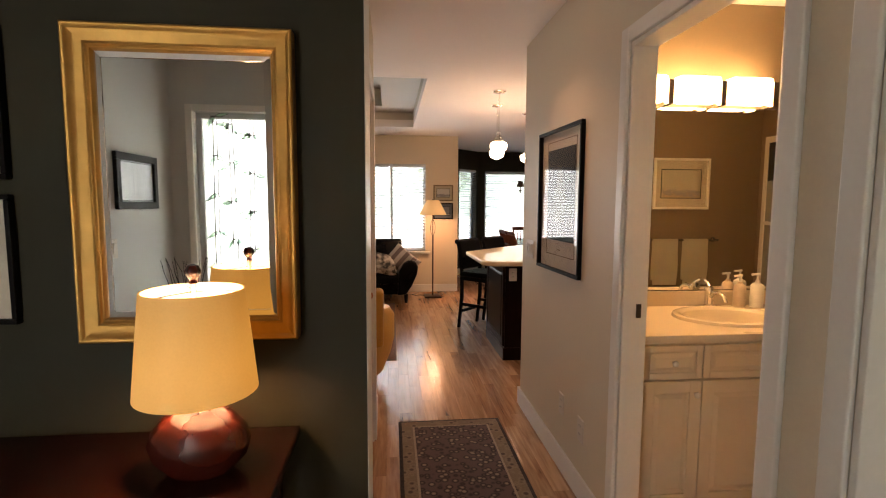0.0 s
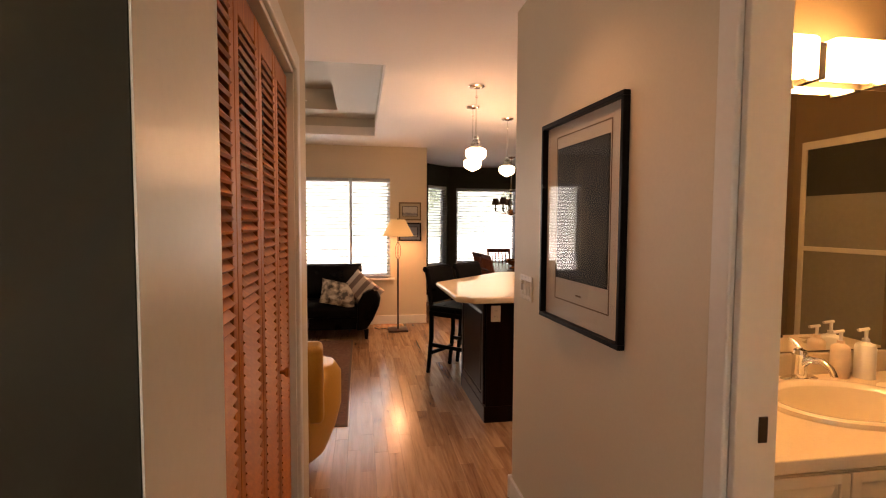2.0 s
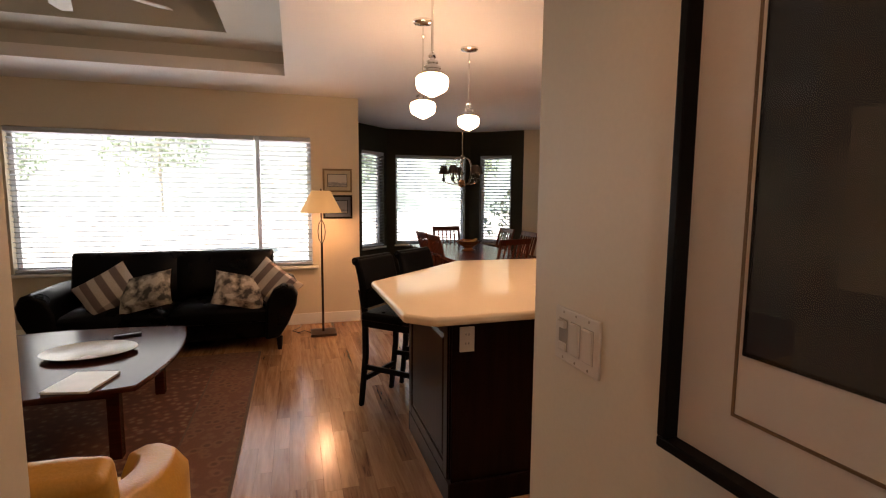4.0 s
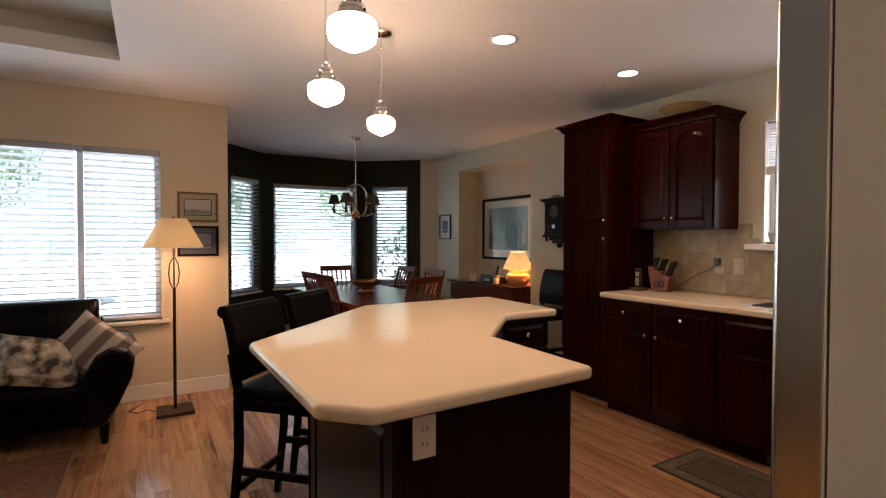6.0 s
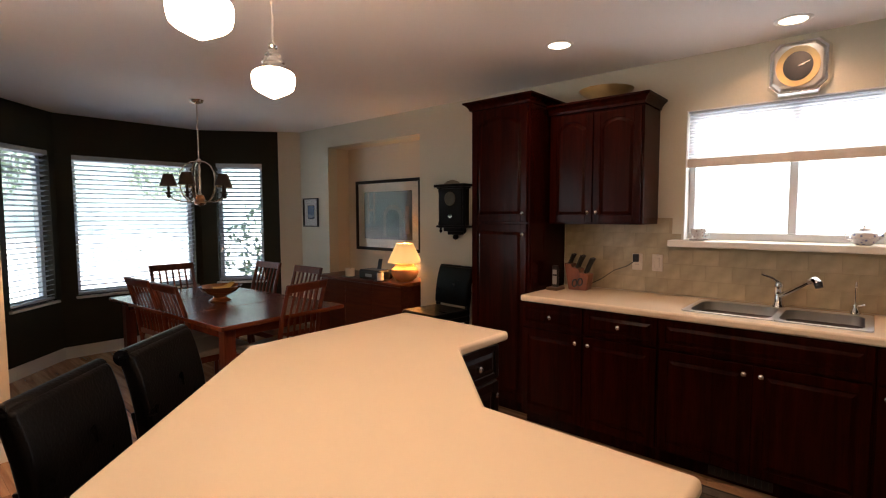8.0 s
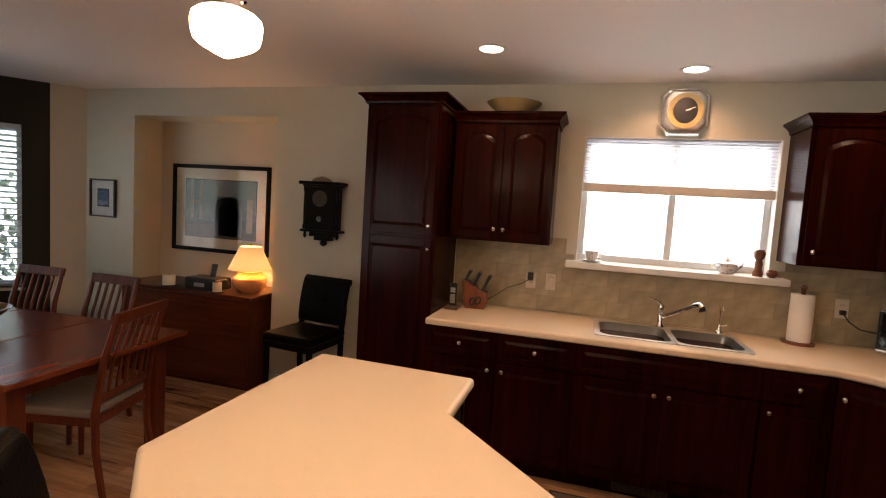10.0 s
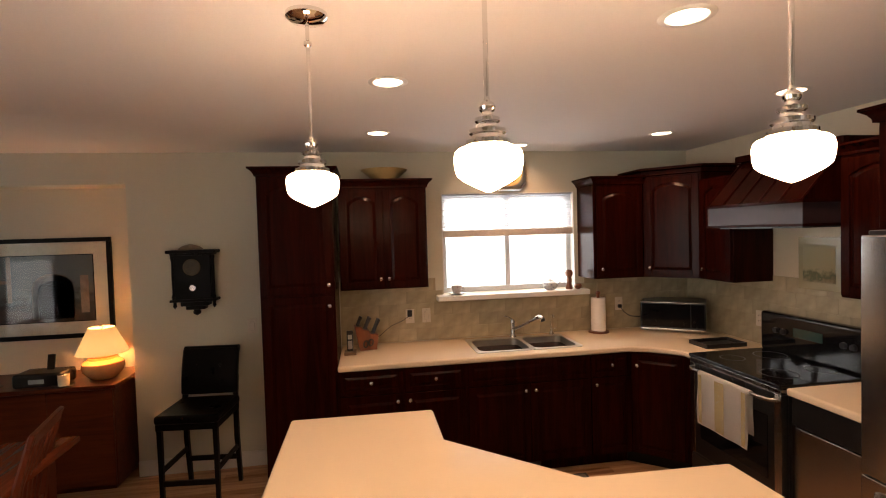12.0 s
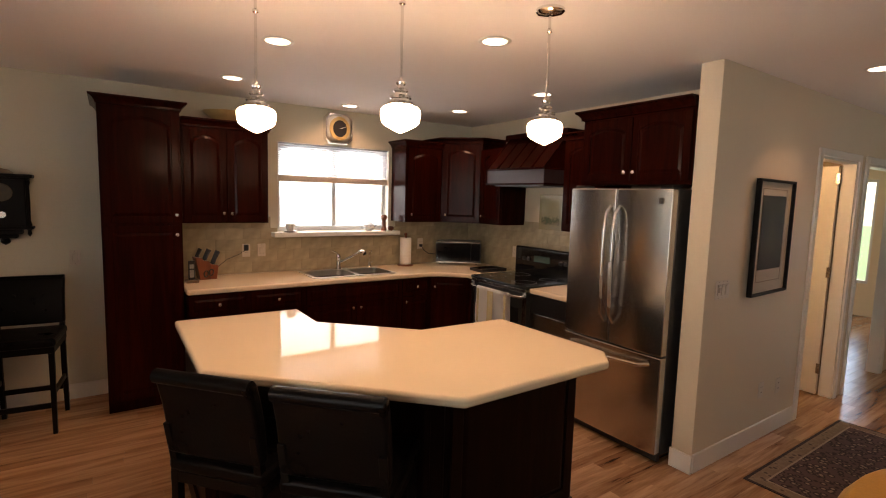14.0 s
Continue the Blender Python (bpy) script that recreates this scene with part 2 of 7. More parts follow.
def tube(path, r, n=10, bm=None, closed=False):
    """A round bar along a path of points; r may be one radius or one for each point."""
    bm = bm or bmesh.new()
    pts = [Vector(p) for p in path]
    rs = r if isinstance(r, (list, tuple)) else [r] * len(pts)
    rings, up = [], None
    for i, p in enumerate(pts):
        a, b = pts[max(i - 1, 0)], pts[min(i + 1, len(pts) - 1)]
        if closed:
            a, b = pts[i - 1], pts[(i + 1) % len(pts)]
        d = (b - a).normalized()
        if up is None:
            up = d.orthogonal().normalized()
        up = (up - d * up.dot(d)).normalized()
        side = d.cross(up)
        rings.append([bm.verts.new(p + rs[i] * (up * math.cos(2 * math.pi * k / n) + side * math.sin(2 * math.pi * k / n))) for k in range(n)])
    loops = list(zip(rings, rings[1:])) + ([(rings[-1], rings[0])] if closed else [])
    for a, b in loops:
        for k in range(n):
            bm.faces.new((a[k], a[(k + 1) % n], b[(k + 1) % n], b[k]))
    if not closed:
        bm.faces.new(rings[0][::-1])
        bm.faces.new(rings[-1])
    return bm


def merged(*bms):
    out = bmesh.new()
    for b in bms:
        me = bpy.data.meshes.new("t")
        b.to_mesh(me)
        b.free()
        out.from_mesh(me)
        bpy.data.meshes.remove(me)
    return out


def moved(bm, m):
    bmesh.ops.transform(bm, matrix=m, verts=bm.verts)
    return bm


def rounded(x0, x1, y0, y1, r, n=5):
    """A plan outline with rounded corners."""
    out = []
    for cx, cy, a0 in ((x1 - r, y1 - r, 0), (x0 + r, y1 - r, 90), (x0 + r, y0 + r, 180), (x1 - r, y0 + r, 270)):
        out += [(cx + r * math.cos(radians(a0 + 90 * k / n)), cy + r * math.sin(radians(a0 + 90 * k / n))) for k in range(n + 1)]
    return out


def ringed(loops):
    """Faces between successive loops of as many points each."""
    bm = bmesh.new()
    vs = [[bm.verts.new(p) for p in q] for q in loops]
    for p, q in zip(vs, vs[1:]):
        for k in range(len(p)):
            bm.faces.new((p[k], p[(k + 1) % len(p)], q[(k + 1) % len(p)], q[k]))
    return bm, vs


def part(name, bm, material, parent=None, label="", bevel=0.0, smooth=False, seg=2, at=None):
    bmesh.ops.recalc_face_normals(bm, faces=bm.faces)
    me = bpy.data.meshes.new(name)
    bm.to_mesh(me)
    bm.free()
    me.materials.append(material)
    ob = new(name, me)
    if smooth or bevel:
        me.shade_smooth()
        me.set_sharp_from_angle(angle=radians(40))
    if bevel:
        b = ob.modifiers.new("edge", "BEVEL")
        b.width, b.segments, b.limit_method, b.angle_limit = bevel, seg, "ANGLE", radians(40)
        b.harden_normals = True
    if parent is not None:
        ob.parent = parent
    if at is not None:
        ob.matrix_local = at
    if label:
        ob["label"] = label
    return ob


def thing(name, label, category, at=None, group=""):
    ob = new(name)
    ob.empty_display_size = 0.05
    if at is not None:
        ob.matrix_world = at
    return tagged(ob, label, category, group)


def structure(name, bm, material, label, bevel=0.0, smooth=False):
    return tagged(part(name, bm, material, None, label, bevel, smooth), kind="structure")


def pierced(length, z0, z1, thick, holes):
    """A wall along local x from 0 to length, from y 0 to thick, with holes (x0, x1, z0, z1)."""
    bm = bmesh.new()
    xs = sorted({0, length, *[v for h in holes for v in h[:2]]})
    zs = sorted({z0, z1, *[v for h in holes for v in h[2:]]})
    for a, b in zip(xs, xs[1:]):
        run = None
        for c, d in zip(zs, zs[1:]):
            inside = any(h[0] < (a + b) / 2 < h[1] and h[2] < (c + d) / 2 < h[3] for h in holes)
            if inside:
                if run:
                    box(bm, a, b, 0, thick, *run)
                run = None
            else:
                run = (run[0], d) if run else (c, d)
        if run:
            box(bm, a, b, 0, thick, *run)
    bmesh.ops.remove_doubles(bm, verts=bm.verts, dist=1e-5)
    return bm


def along(p, q):
    """The pose of a wall from plan point p to q: local x runs along it, local y to its left."""
    return Matrix.Translation((p[0], p[1], 0)) @ pose(0, 0, 0, 0, 0, math.degrees(math.atan2(q[1] - p[1], q[0] - p[0])))


def wall(name, p, q, holes, material, label, thick=0.12, z0=0.0, z1=2.6):
    """A wall whose room face runs from p to q with the room on its right."""
    bm = pierced(math.dist(p, q), z0, z1, thick, holes)
    return structure(name, moved(bm, along(p, q)), material, label)

# ---- plan ----
C = 2.466            # ceiling
H = 1.335            # hall's east wall
E = 4.504            # kitchen's east wall
N = 8.806            # living room's window wall
S = 3.68             # kitchen's south wall
W = 0.32             # hall's west wall
G = 2.43             # foyer's green wall
BAY = [(1.48, 10.37), (2.21, 11.10), (3.60, 11.08), (4.504, 10.335)]

structure("ground", boxes((-60, 60, -60, 80, -0.3, -0.12)), M_LAWN, "green mown lawn round the house")
floor = structure("floor", boxes((-4.1, 4.9, 4.2, 8.9, -0.12, -0.012), (-1.28, 1.4, -0.12, 4.2, -0.12, -0.012), (1.4, 4.6, -2.48, 4.2, -0.12, -0.012), (1.4, 4.9, 8.9, 11.15, -0.12, -0.012)), mat("subfloor", (0.35, 0.24, 0.15), 0.6), "maple hardwood strip floor with a satin finish")

wall("wall_hall_end", (H, 4.31), (H, 3.5), [], M_WALL, "cream painted end of the hall wall", 0.13)
wall("wall_hall_east", (H, 3.5), (H, -0.05), [(3.5 - 2.823, 3.5 - 2.065, 0, 2.03), (3.5 - 1.835, 3.5 - 0.85, 0, 2.03)], M_WALL, "cream painted hall wall with two doorways", 0.095)
wall("wall_kitchen_south", (E, S), (H + 0.13, S), [], M_WALL, "cream painted wall behind the range")
wall("wall_east", (E, 10.335), (E, S - 0.12), [(10.335 - 9.775, 10.335 - 8.307, 0, 2.232), (10.335 - 5.912, 10.335 - 4.752, 1.285, 2.12)], M_SAGE, "pale sage wall with a niche and the kitchen window", 0.13)
for k, (p, q, hole) in enumerate(((BAY[0], BAY[1], (0.385, 0.955, 0.62, 2.09)), (BAY[1], BAY[2], (0.139, 1.315, 0.63, 2.07)), (BAY[2], (4.30, 10.503), (0.18, 0.712, 0.65, 2.08)))):
    wall(f"wall_bay_{k + 1}", p, q, [hole], M_GREEN, "dark green painted wall of the dining bay", 0.14)
wall("wall_bay_4", (4.30, 10.503), BAY[3], [], M_WALL, "narrow cream strip of wall beside the bay")
wall("wall_dining_west", (1.48, N + 0.12), BAY[0], [], M_GREEN, "dark green painted wall of the dining bay")
wall("wall_north", (-4.0, N), (1.48, N), [(4 - 1.75, 4.97, 0.65, 2.03)], M_WALL, "cream painted wall with the wide window", 0.12)
wall("wall_west", (-4.0, 4.28), (-4.0, N), [], M_WALL, "cream painted living room wall")
wall("wall_living_south", (W, 4.28), (-4.0, 4.28), [], M_WALL, "cream painted living room wall")
wall("wall_hall_west", (W, G + 0.12), (W, 4.28), [(0.24, 1.31, 0, 2.0)], M_WALL, "cream painted hall wall with the closet opening", 0.1)
wall("wall_foyer_green", (-1.2, G), (0.358, G), [], M_GREEN, "dark green painted foyer wall")
wall("wall_foyer_west", (-1.2, -0.05), (-1.2, G), [], M_GREY, "light grey foyer wall")
wall("wall_foyer_south", (H, -0.05), (-1.2, -0.05), [(H + 0.42, H + 1.03, 0.12, 2.09)], M_GREY, "light grey foyer wall with the sidelight window")
# closet behind the louvred doors
structure("closet_back", boxes((-0.36, -0.3, G + 0.12, 4.16, 0, 2.6), (-0.3, W - 0.1, G + 0.12, G + 0.16, 0, 2.6)), M_WALL, "plain closet wall")
# bathroom and den shells
structure("wall_bath_north", boxes((H + 0.13, 3.6, 3.5, 3.56, 0, 2.6), (H + 0.095, H + 0.13, 3.49, 3.5, 0, 2.6)), M_TAUPE, "taupe bathroom wall")
structure("wall_bath_east", boxes((3.6, 3.66, 1.99, 3.56, 0, 2.6)), M_TAUPE, "taupe bathroom wall")
structure("wall_bath_south", boxes((H + 0.095, 3.66, 1.93, 1.99, 0, 2.6)), M_TAUPE, "taupe bathroom wall")
structure("wall_den_south", moved(pierced(3.1, 0, 2.6, 0.1, [(0.25, 2.2, 0.5, 2.1)]), pose(4.55, -2.4, 0, 0, 0, 180)), M_WALL, "cream den wall with a bright window")
structure("wall_den_east", boxes((4.45, 4.55, -2.4, 1.93, 0, 2.6)), M_WALL, "cream den wall")
structure("wall_den_west", boxes((H, H + 0.13, -2.4, -0.05, 0, 2.6)), M_WALL, "cream den wall")
# ceilings
tx, ty0, ty1, tw = 0.735, 5.25, 7.98, -3.2
bm = boxes((-4.1, tw, 3.8, 9, C, C + 0.1), (tw, tx, 3.8, ty0, C, C + 0.1), (tw, tx, ty1, 9, C, C + 0.1), (tx, 5, 3.8, 11.3, C, C + 0.1), (-4.1, 5, -2.6, 3.8, C, C + 0.1))
structure("ceiling", bm, M_CEIL, "flat off-white ceiling")
s1, s2, st = 0.2, 0.42, 0.42
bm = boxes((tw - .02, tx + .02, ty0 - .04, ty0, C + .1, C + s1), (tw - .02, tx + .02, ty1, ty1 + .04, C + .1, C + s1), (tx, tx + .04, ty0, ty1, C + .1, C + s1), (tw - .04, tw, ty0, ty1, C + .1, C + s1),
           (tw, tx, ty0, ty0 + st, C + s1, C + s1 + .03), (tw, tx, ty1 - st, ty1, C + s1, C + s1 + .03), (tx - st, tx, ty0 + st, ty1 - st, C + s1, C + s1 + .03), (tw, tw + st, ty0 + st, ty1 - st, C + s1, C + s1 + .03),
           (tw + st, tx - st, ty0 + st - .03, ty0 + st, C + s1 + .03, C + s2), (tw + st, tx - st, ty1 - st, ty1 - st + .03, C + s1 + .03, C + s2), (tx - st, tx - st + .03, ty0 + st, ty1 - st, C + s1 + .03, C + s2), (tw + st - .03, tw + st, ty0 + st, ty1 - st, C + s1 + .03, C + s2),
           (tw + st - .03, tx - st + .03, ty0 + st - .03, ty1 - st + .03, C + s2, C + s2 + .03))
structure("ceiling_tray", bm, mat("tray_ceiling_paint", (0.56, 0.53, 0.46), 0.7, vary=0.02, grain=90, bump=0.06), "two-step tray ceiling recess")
structure("roof", boxes((-4.6, 5.4, -3, 12.0, C + 0.6, C + 0.7)), M_CEIL, "flat roof deck over the rooms")

# ---- windows, blinds, trim ----
M_OUT = mat("pale_patio_concrete", (0.55, 0.54, 0.5), 0.9, vary=0.08, grain=20, bump=0.3)
M_VINYL = mat("white_vinyl_frame", (0.62, 0.64, 0.66), 0.3, vary=0.02, bump=0.0)


def window(name, m, w, z0, z1, depth, mullions=(), label="white vinyl window with clear glass", frost=None):
    """A glazed frame in an opening: local x along the wall from 0 to w, local y outwards."""
    ob = tagged(new(name), label, "window", kind="structure")
    ob.matrix_world = m
    y0, y1, f = depth - 0.05, depth - 0.005, 0.045
    part("window_frame", boxes((0, w, y0, y1, z0, z0 + f), (0, w, y0, y1, z1 - f, z1), (0, f, y0, y1, z0 + f, z1 - f), (w - f, w, y0, y1, z0 + f, z1 - f)), M_VINYL, ob, bevel=0.004)
    xs = [f, *mullions, w - f]
    for x in mullions:
        part("mullion", boxes((x - 0.022, x + 0.022, y0 - 0.004, y1, z0 + f, z1 - f)), M_VINYL, ob, bevel=0.004)
    for a, b in zip(xs, xs[1:]):
        p = part("pane", boxes((a, b, y0 + 0.02, y0 + 0.024, z0 + f, z1 - f)), frost or M_PANE, ob)
        p.visible_shadow = False
    return ob


def blind(m, w, z0, z1, tilt=-16, label="white horizontal slat blind, lowered and open"):
    """Headrail, slats, ladder tapes and bottom rail; local x along the window."""
    ob = thing("window_blind", label, "blind", m, "slat blinds")
    part("headrail", boxes((0.004, w - 0.004, -0.03, 0.03, z1 - 0.05, z1 - 0.004)), M_BLIND, ob, bevel=0.004)
    part("bottom_rail", boxes((0.006, w - 0.006, -0.026, 0.026, z0 + 0.004, z0 + 0.026)), M_BLIND, ob, bevel=0.004)
    me = bpy.data.meshes.new("slat")
    bm = bmesh.new()
    prof = [(-0.025, -0.0025), (-0.012, 0.0015), (0, 0.0028), (0.012, 0.0015), (0.025, -0.0025)]
    rows = [[bm.verts.new((x, y, z + dz)) for y, z in prof for dz in (0, 0.0028)] for x in (0.006, w - 0.006)]
    for i in range(4):
        a, b = rows
        bm.faces.new((a[2 * i], a[2 * i + 2], b[2 * i + 2], b[2 * i]))
        bm.faces.new((a[2 * i + 1], b[2 * i + 1], b[2 * i + 3], a[2 * i + 3]))
    for r in rows:
        for i in range(4):
            bm.faces.new((r[2 * i], r[2 * i + 1], r[2 * i + 3], r[2 * i + 2]))
    a, b = rows
    bm.faces.new((a[0], b[0], b[1], a[1]))
    bm.faces.new((a[8], a[9], b[9], b[8]))
    bmesh.ops.recalc_face_normals(bm, faces=bm.faces)
    bm.to_mesh(me)
    bm.free()
    me.materials.append(M_BLIND)
    n = int((z1 - z0 - 0.09) / 0.046)
    for k in range(n):
        s = new("slat", me)
        s.parent = ob
        s.matrix_local = pose(0, 0, z0 + 0.045 + k * (z1 - z0 - 0.1) / (n - 1), tilt, 0, 0)
    for x in (0.12, w - 0.12) if w < 1 else (0.15, w / 2, w - 0.15):
        part("ladder_cord", tube([(x, -0.027, z0 + 0.02), (x, -0.027, z1 - 0.05)], 0.0015, 5), M_BLIND, ob)
    return ob


# living room window
m = along((-1.75, N), (0.97, N))
window("window_living", m, 2.72, 0.65, 2.03, 0.12, (2.18,))
blind(m @ pose(0, 0.032, 0), 2.15, 0.66, 2.03)
blind(m @ pose(2.2, 0.032, 0), 0.52, 0.66, 2.03)
structure("sill_living", boxes((-1.8, 1.03, N - 0.05, N + 0.07, 0.62, 0.65)), M_TRIM, "white painted window sill", 0.006)
for k, (i, a, b, z0, z1) in enumerate(((0, 0.385, 0.955, 0.62, 2.09), (1, 0.139, 1.315, 0.63, 2.07), (2, 0.18, 0.712, 0.65, 2.08))):
    m = along(BAY[i], BAY[i + 1]) @ pose(a, 0, 0)
    window(f"window_bay_{k + 1}", m, b - a, z0, z1, 0.14)
    blind(m @ pose(0, 0.034, 0), b - a, z0 + 0.01, z1)
    tagged(part("sill_bay", moved(boxes((-0.02, b - a + 0.02, -0.03, 0.05, z0 - 0.025, z0)), m), M_TRIM, None, "white painted bay window sill", 0.005), kind="structure")
# kitchen window: frame set deep, cellular shade drawn half down
m = along((E, 5.912), (E, 4.752))
window("window_kitchen", m, 1.16, 1.285, 2.12, 0.13, (0.58,), "white sliding kitchen window")
structure("reveal_kitchen", boxes((E - 0.002, E + 0.078, 4.7525, 4.758, 1.285, 2.1195), (E - 0.002, E + 0.078, 5.906, 5.9115, 1.285, 2.1195), (E - 0.002, E + 0.078, 4.758, 5.906, 2.114, 2.1195)), M_TRIM, "white painted window lining")
structure("sill_kitchen", boxes((E - 0.125, E + 0.06, 4.672, 5.977, 1.24, 1.283)), M_TRIM, "white painted deep kitchen window sill", 0.008)
sh = thing("cellular_shade", "white pleated cellular shade drawn half down the kitchen window", "window shade", m)
bm = bmesh.new()
zs = [2.11 - 0.0095 * k for k in range(34)]
rows = [[bm.verts.new((x, 0.03 + (0.008 if k % 2 else 0), z)) for x in (0.012, 1.148)] for k, z in enumerate(zs)]
for r, q in zip(rows, rows[1:]):
    bm.faces.new((r[0], r[1], q[1], q[0]))
bmesh.ops.solidify(bm, geom=bm.faces[:], thickness=0.012)
M_SHADE = mat("translucent_shade_cloth", (0.86, 0.87, 0.9), 0.8, vary=0.02, bump=0.05, trans=0.35)
part("pleats", bm, M_SHADE, sh)
part("bottom_bar", boxes((0.008, 1.152, 0.016, 0.048, 1.755, 1.812)), mat("cream_bar", (0.66, 0.57, 0.47), 0.4), sh, bevel=0.003)
part("headrail", boxes((0.008, 1.152, 0.016, 0.05, 2.105, 2.119)), M_BLIND, sh, bevel=0.003)
# foyer sidelight with leaded bamboo
m = along((-0.42, -0.05), (-1.03, -0.05))
M_ETCH = mat("bright_obscure_glass", (0.93, 0.95, 0.95), 0.6, vary=0.02, grain=40, bump=0.2, trans=0.75)
sl = window("window_sidelight", m, 0.61, 0.12, 2.09, 0.1, (), "tall sidelight of obscure glass with leaded bamboo", M_ETCH)
structure("sidelight_casing", moved(boxes((-0.05, 0, -0.02, 0, 0.07, 2.14), (0.61, 0.66, -0.02, 0, 0.07, 2.14), (0, 0.61, -0.02, 0, 2.09, 2.14)), m), M_TRIM, "white painted window casing", 0.004)
M_LEAD = mat("lead_came", (0.05, 0.05, 0.05), 0.5)
M_LEAF = mat("green_stained_glass", (0.4, 0.75, 0.5), 0.3, trans=0.8)
rnd = random.Random(4)
for x, lean in ((0.2, 0.02), (0.36, -0.015), (0.47, 0.01)):
    for dx in (-0.014, 0.014):
        part("bamboo_cane", tube([(x + dx, 0.046, 0.17), (x + dx * 1.2 + lean, 0.046, 1.1), (x + dx, 0.046, 2.04)], 0.0042, 5), M_LEAD, sl)
    for j in range(6):
        z = 0.38 + 0.29 * j + 0.5 * x
        part("bamboo_node", tube([(x - 0.02, 0.046, z), (x + 0.03, 0.046, z)], 0.004, 5), M_LEAD, sl)
        for s in (-1, 1, 1) if j % 2 else (1, -1, -1):
            a = rnd.uniform(-1.1, 0.25)
            L = rnd.uniform(0.09, 0.15)
            c, d = math.cos(a) * s, math.sin(a)
            L = min(L, abs(((0.56 if s > 0 else 0.05) - x) / c))
            path = [(x + c * u - d * v, 0.045, z + d * u + c * v) for u, v in ((0, 0), (L * 0.35, 0.014), (L, 0), (L * 0.35, -0.014))]
            part("bamboo_leaf_outline", tube(path, 0.0028, 4, closed=True), M_LEAD, sl)
            b2 = bmesh.new()
            b2.faces.new([b2.verts.new((p[0], 0.047, p[2])) for p in path])
            bmesh.ops.solidify(b2, geom=b2.faces[:], thickness=0.002)
            part("bamboo_leaf", b2, M_LEAF, sl)

# den window
m = pose(4.3, -2.4, 0, 0, 0, 180)
window("window_den", m, 1.95, 0.5, 2.1, 0.1, (0.97,))

# niche
nc = tagged(new("niche"), "cream painted sideboard niche", kind="structure")
for nm, q in (("back_wall", (E + 0.30, E + 0.36, 8.2, 9.9, 0, 2.5)), ("side_wall", (E + 0.131, E + 0.30, 8.2, 8.307, 0, 2.5)), ("side_wall", (E + 0.131, E + 0.30, 9.775, 9.9, 0, 2.5)), ("head", (E + 0.131, E + 0.30, 8.307, 9.775, 2.232, 2.5))):
    part(nm, boxes(q), M_WALL, nc)

# baseboards and casings


def baseboard(p, q, h=0.12):
    structure("baseboard", moved(boxes((0, math.dist(p, q), -0.014, 0, 0, h)), along(p, q)), M_TRIM, "white painted baseboard", 0.004)


for p, q in (((H, 4.31), (H, 2.883)), ((H + 0.13, 4.325), (H - 0.014, 4.325)), ((-4, N), (1.48, N)), ((E, 10.33), (E, 9.775)), ((E, 8.307), (E, 7.26)), ((E + .3, 9.775), (E + .3, 8.307)), (BAY[0], BAY[1]), (BAY[1], BAY[2]), (BAY[2], BAY[3]), ((-1.2, G), (W, G)), ((W, 3.935), (W, 4.28)), ((1.48, N + .12), BAY[0])):
    baseboard(p, q)


def casing(name, x, y0, y1, top, face, label, w=0.07, jamb=0.13):
    """Door lining and casing in a wall of constant x; face is the side (-1 or 1) that the casing lies on."""
    t = 0.018 * face
    a, b = sorted((x, x + t))
    ob = tagged(new(name), label, kind="structure")
    for nm, q in (("side_casing", (a, b, y0 - w, y0, 0, top + w)), ("side_casing", (a, b, y1, y1 + w, 0, top + w)), ("head_casing", (a, b, y0, y1, top, top + w))):
        part(nm, boxes(q), M_TRIM, ob, bevel=0.006)
    c, d = sorted((x - jamb * face, x + 0.004 * face))
    structure(name + "_jamb", boxes((c, d, y0, y0 + 0.018, 0, top), (c, d, y1 - 0.018, y1, 0, top), (c, d, y0 + 0.018, y1 - 0.018, top - 0.018, top)), M_TRIM, "white painted door lining", 0.003)


casing("casing_bath", H, 2.065, 2.823, 2.03, -1, "white painted bathroom door casing", 0.058, jamb=0.095)
casing("casing_den", H, 0.85, 1.835, 2.03, -1, "white painted den door casing", 0.06, jamb=0.095)
casing("casing_closet", W, G + 0.36, 3.86, 2.0, 1, "white painted closet casing", jamb=0.1)
# cream wall return in the whiter trim colour, in place of light falling on it
structure("green_wall_corner_return", boxes((0.3585, 0.361, G + 0.002, G + 0.12, 0, 2.6), (W + 0.001, 0.361, G + 0.12, G + 0.285, 0, 2.6)), M_TRIM, "edge of the cream closet wall, lightened to look lit")

# bathroom door, swung open into the bathroom
dr = thing("door_bath", "white panel bathroom door standing open", "door", pose(H + 0.105, 2.1, 0, 0, 0, -2))
part("leaf", boxes((0, 0.70, -0.02, 0.016, 0.01, 2.0)), M_TRIM, dr, bevel=0.003)
for z in (0.2, 1.05, 1.85):
    part("hinge", boxes((-0.016, 0.012, 0.014, 0.024, z, z + 0.09)), M_NICKEL, dr, bevel=0.002)
part("strike_plate", boxes((-0.056, -0.036, 0.7015, 0.7045, 0.98, 1.035)), mat("dark_bronze", (0.06, 0.045, 0.035), 0.4, 0.8), dr, "dark metal strike plate", at=pose(0, 0, 0, 0, 0, 2))

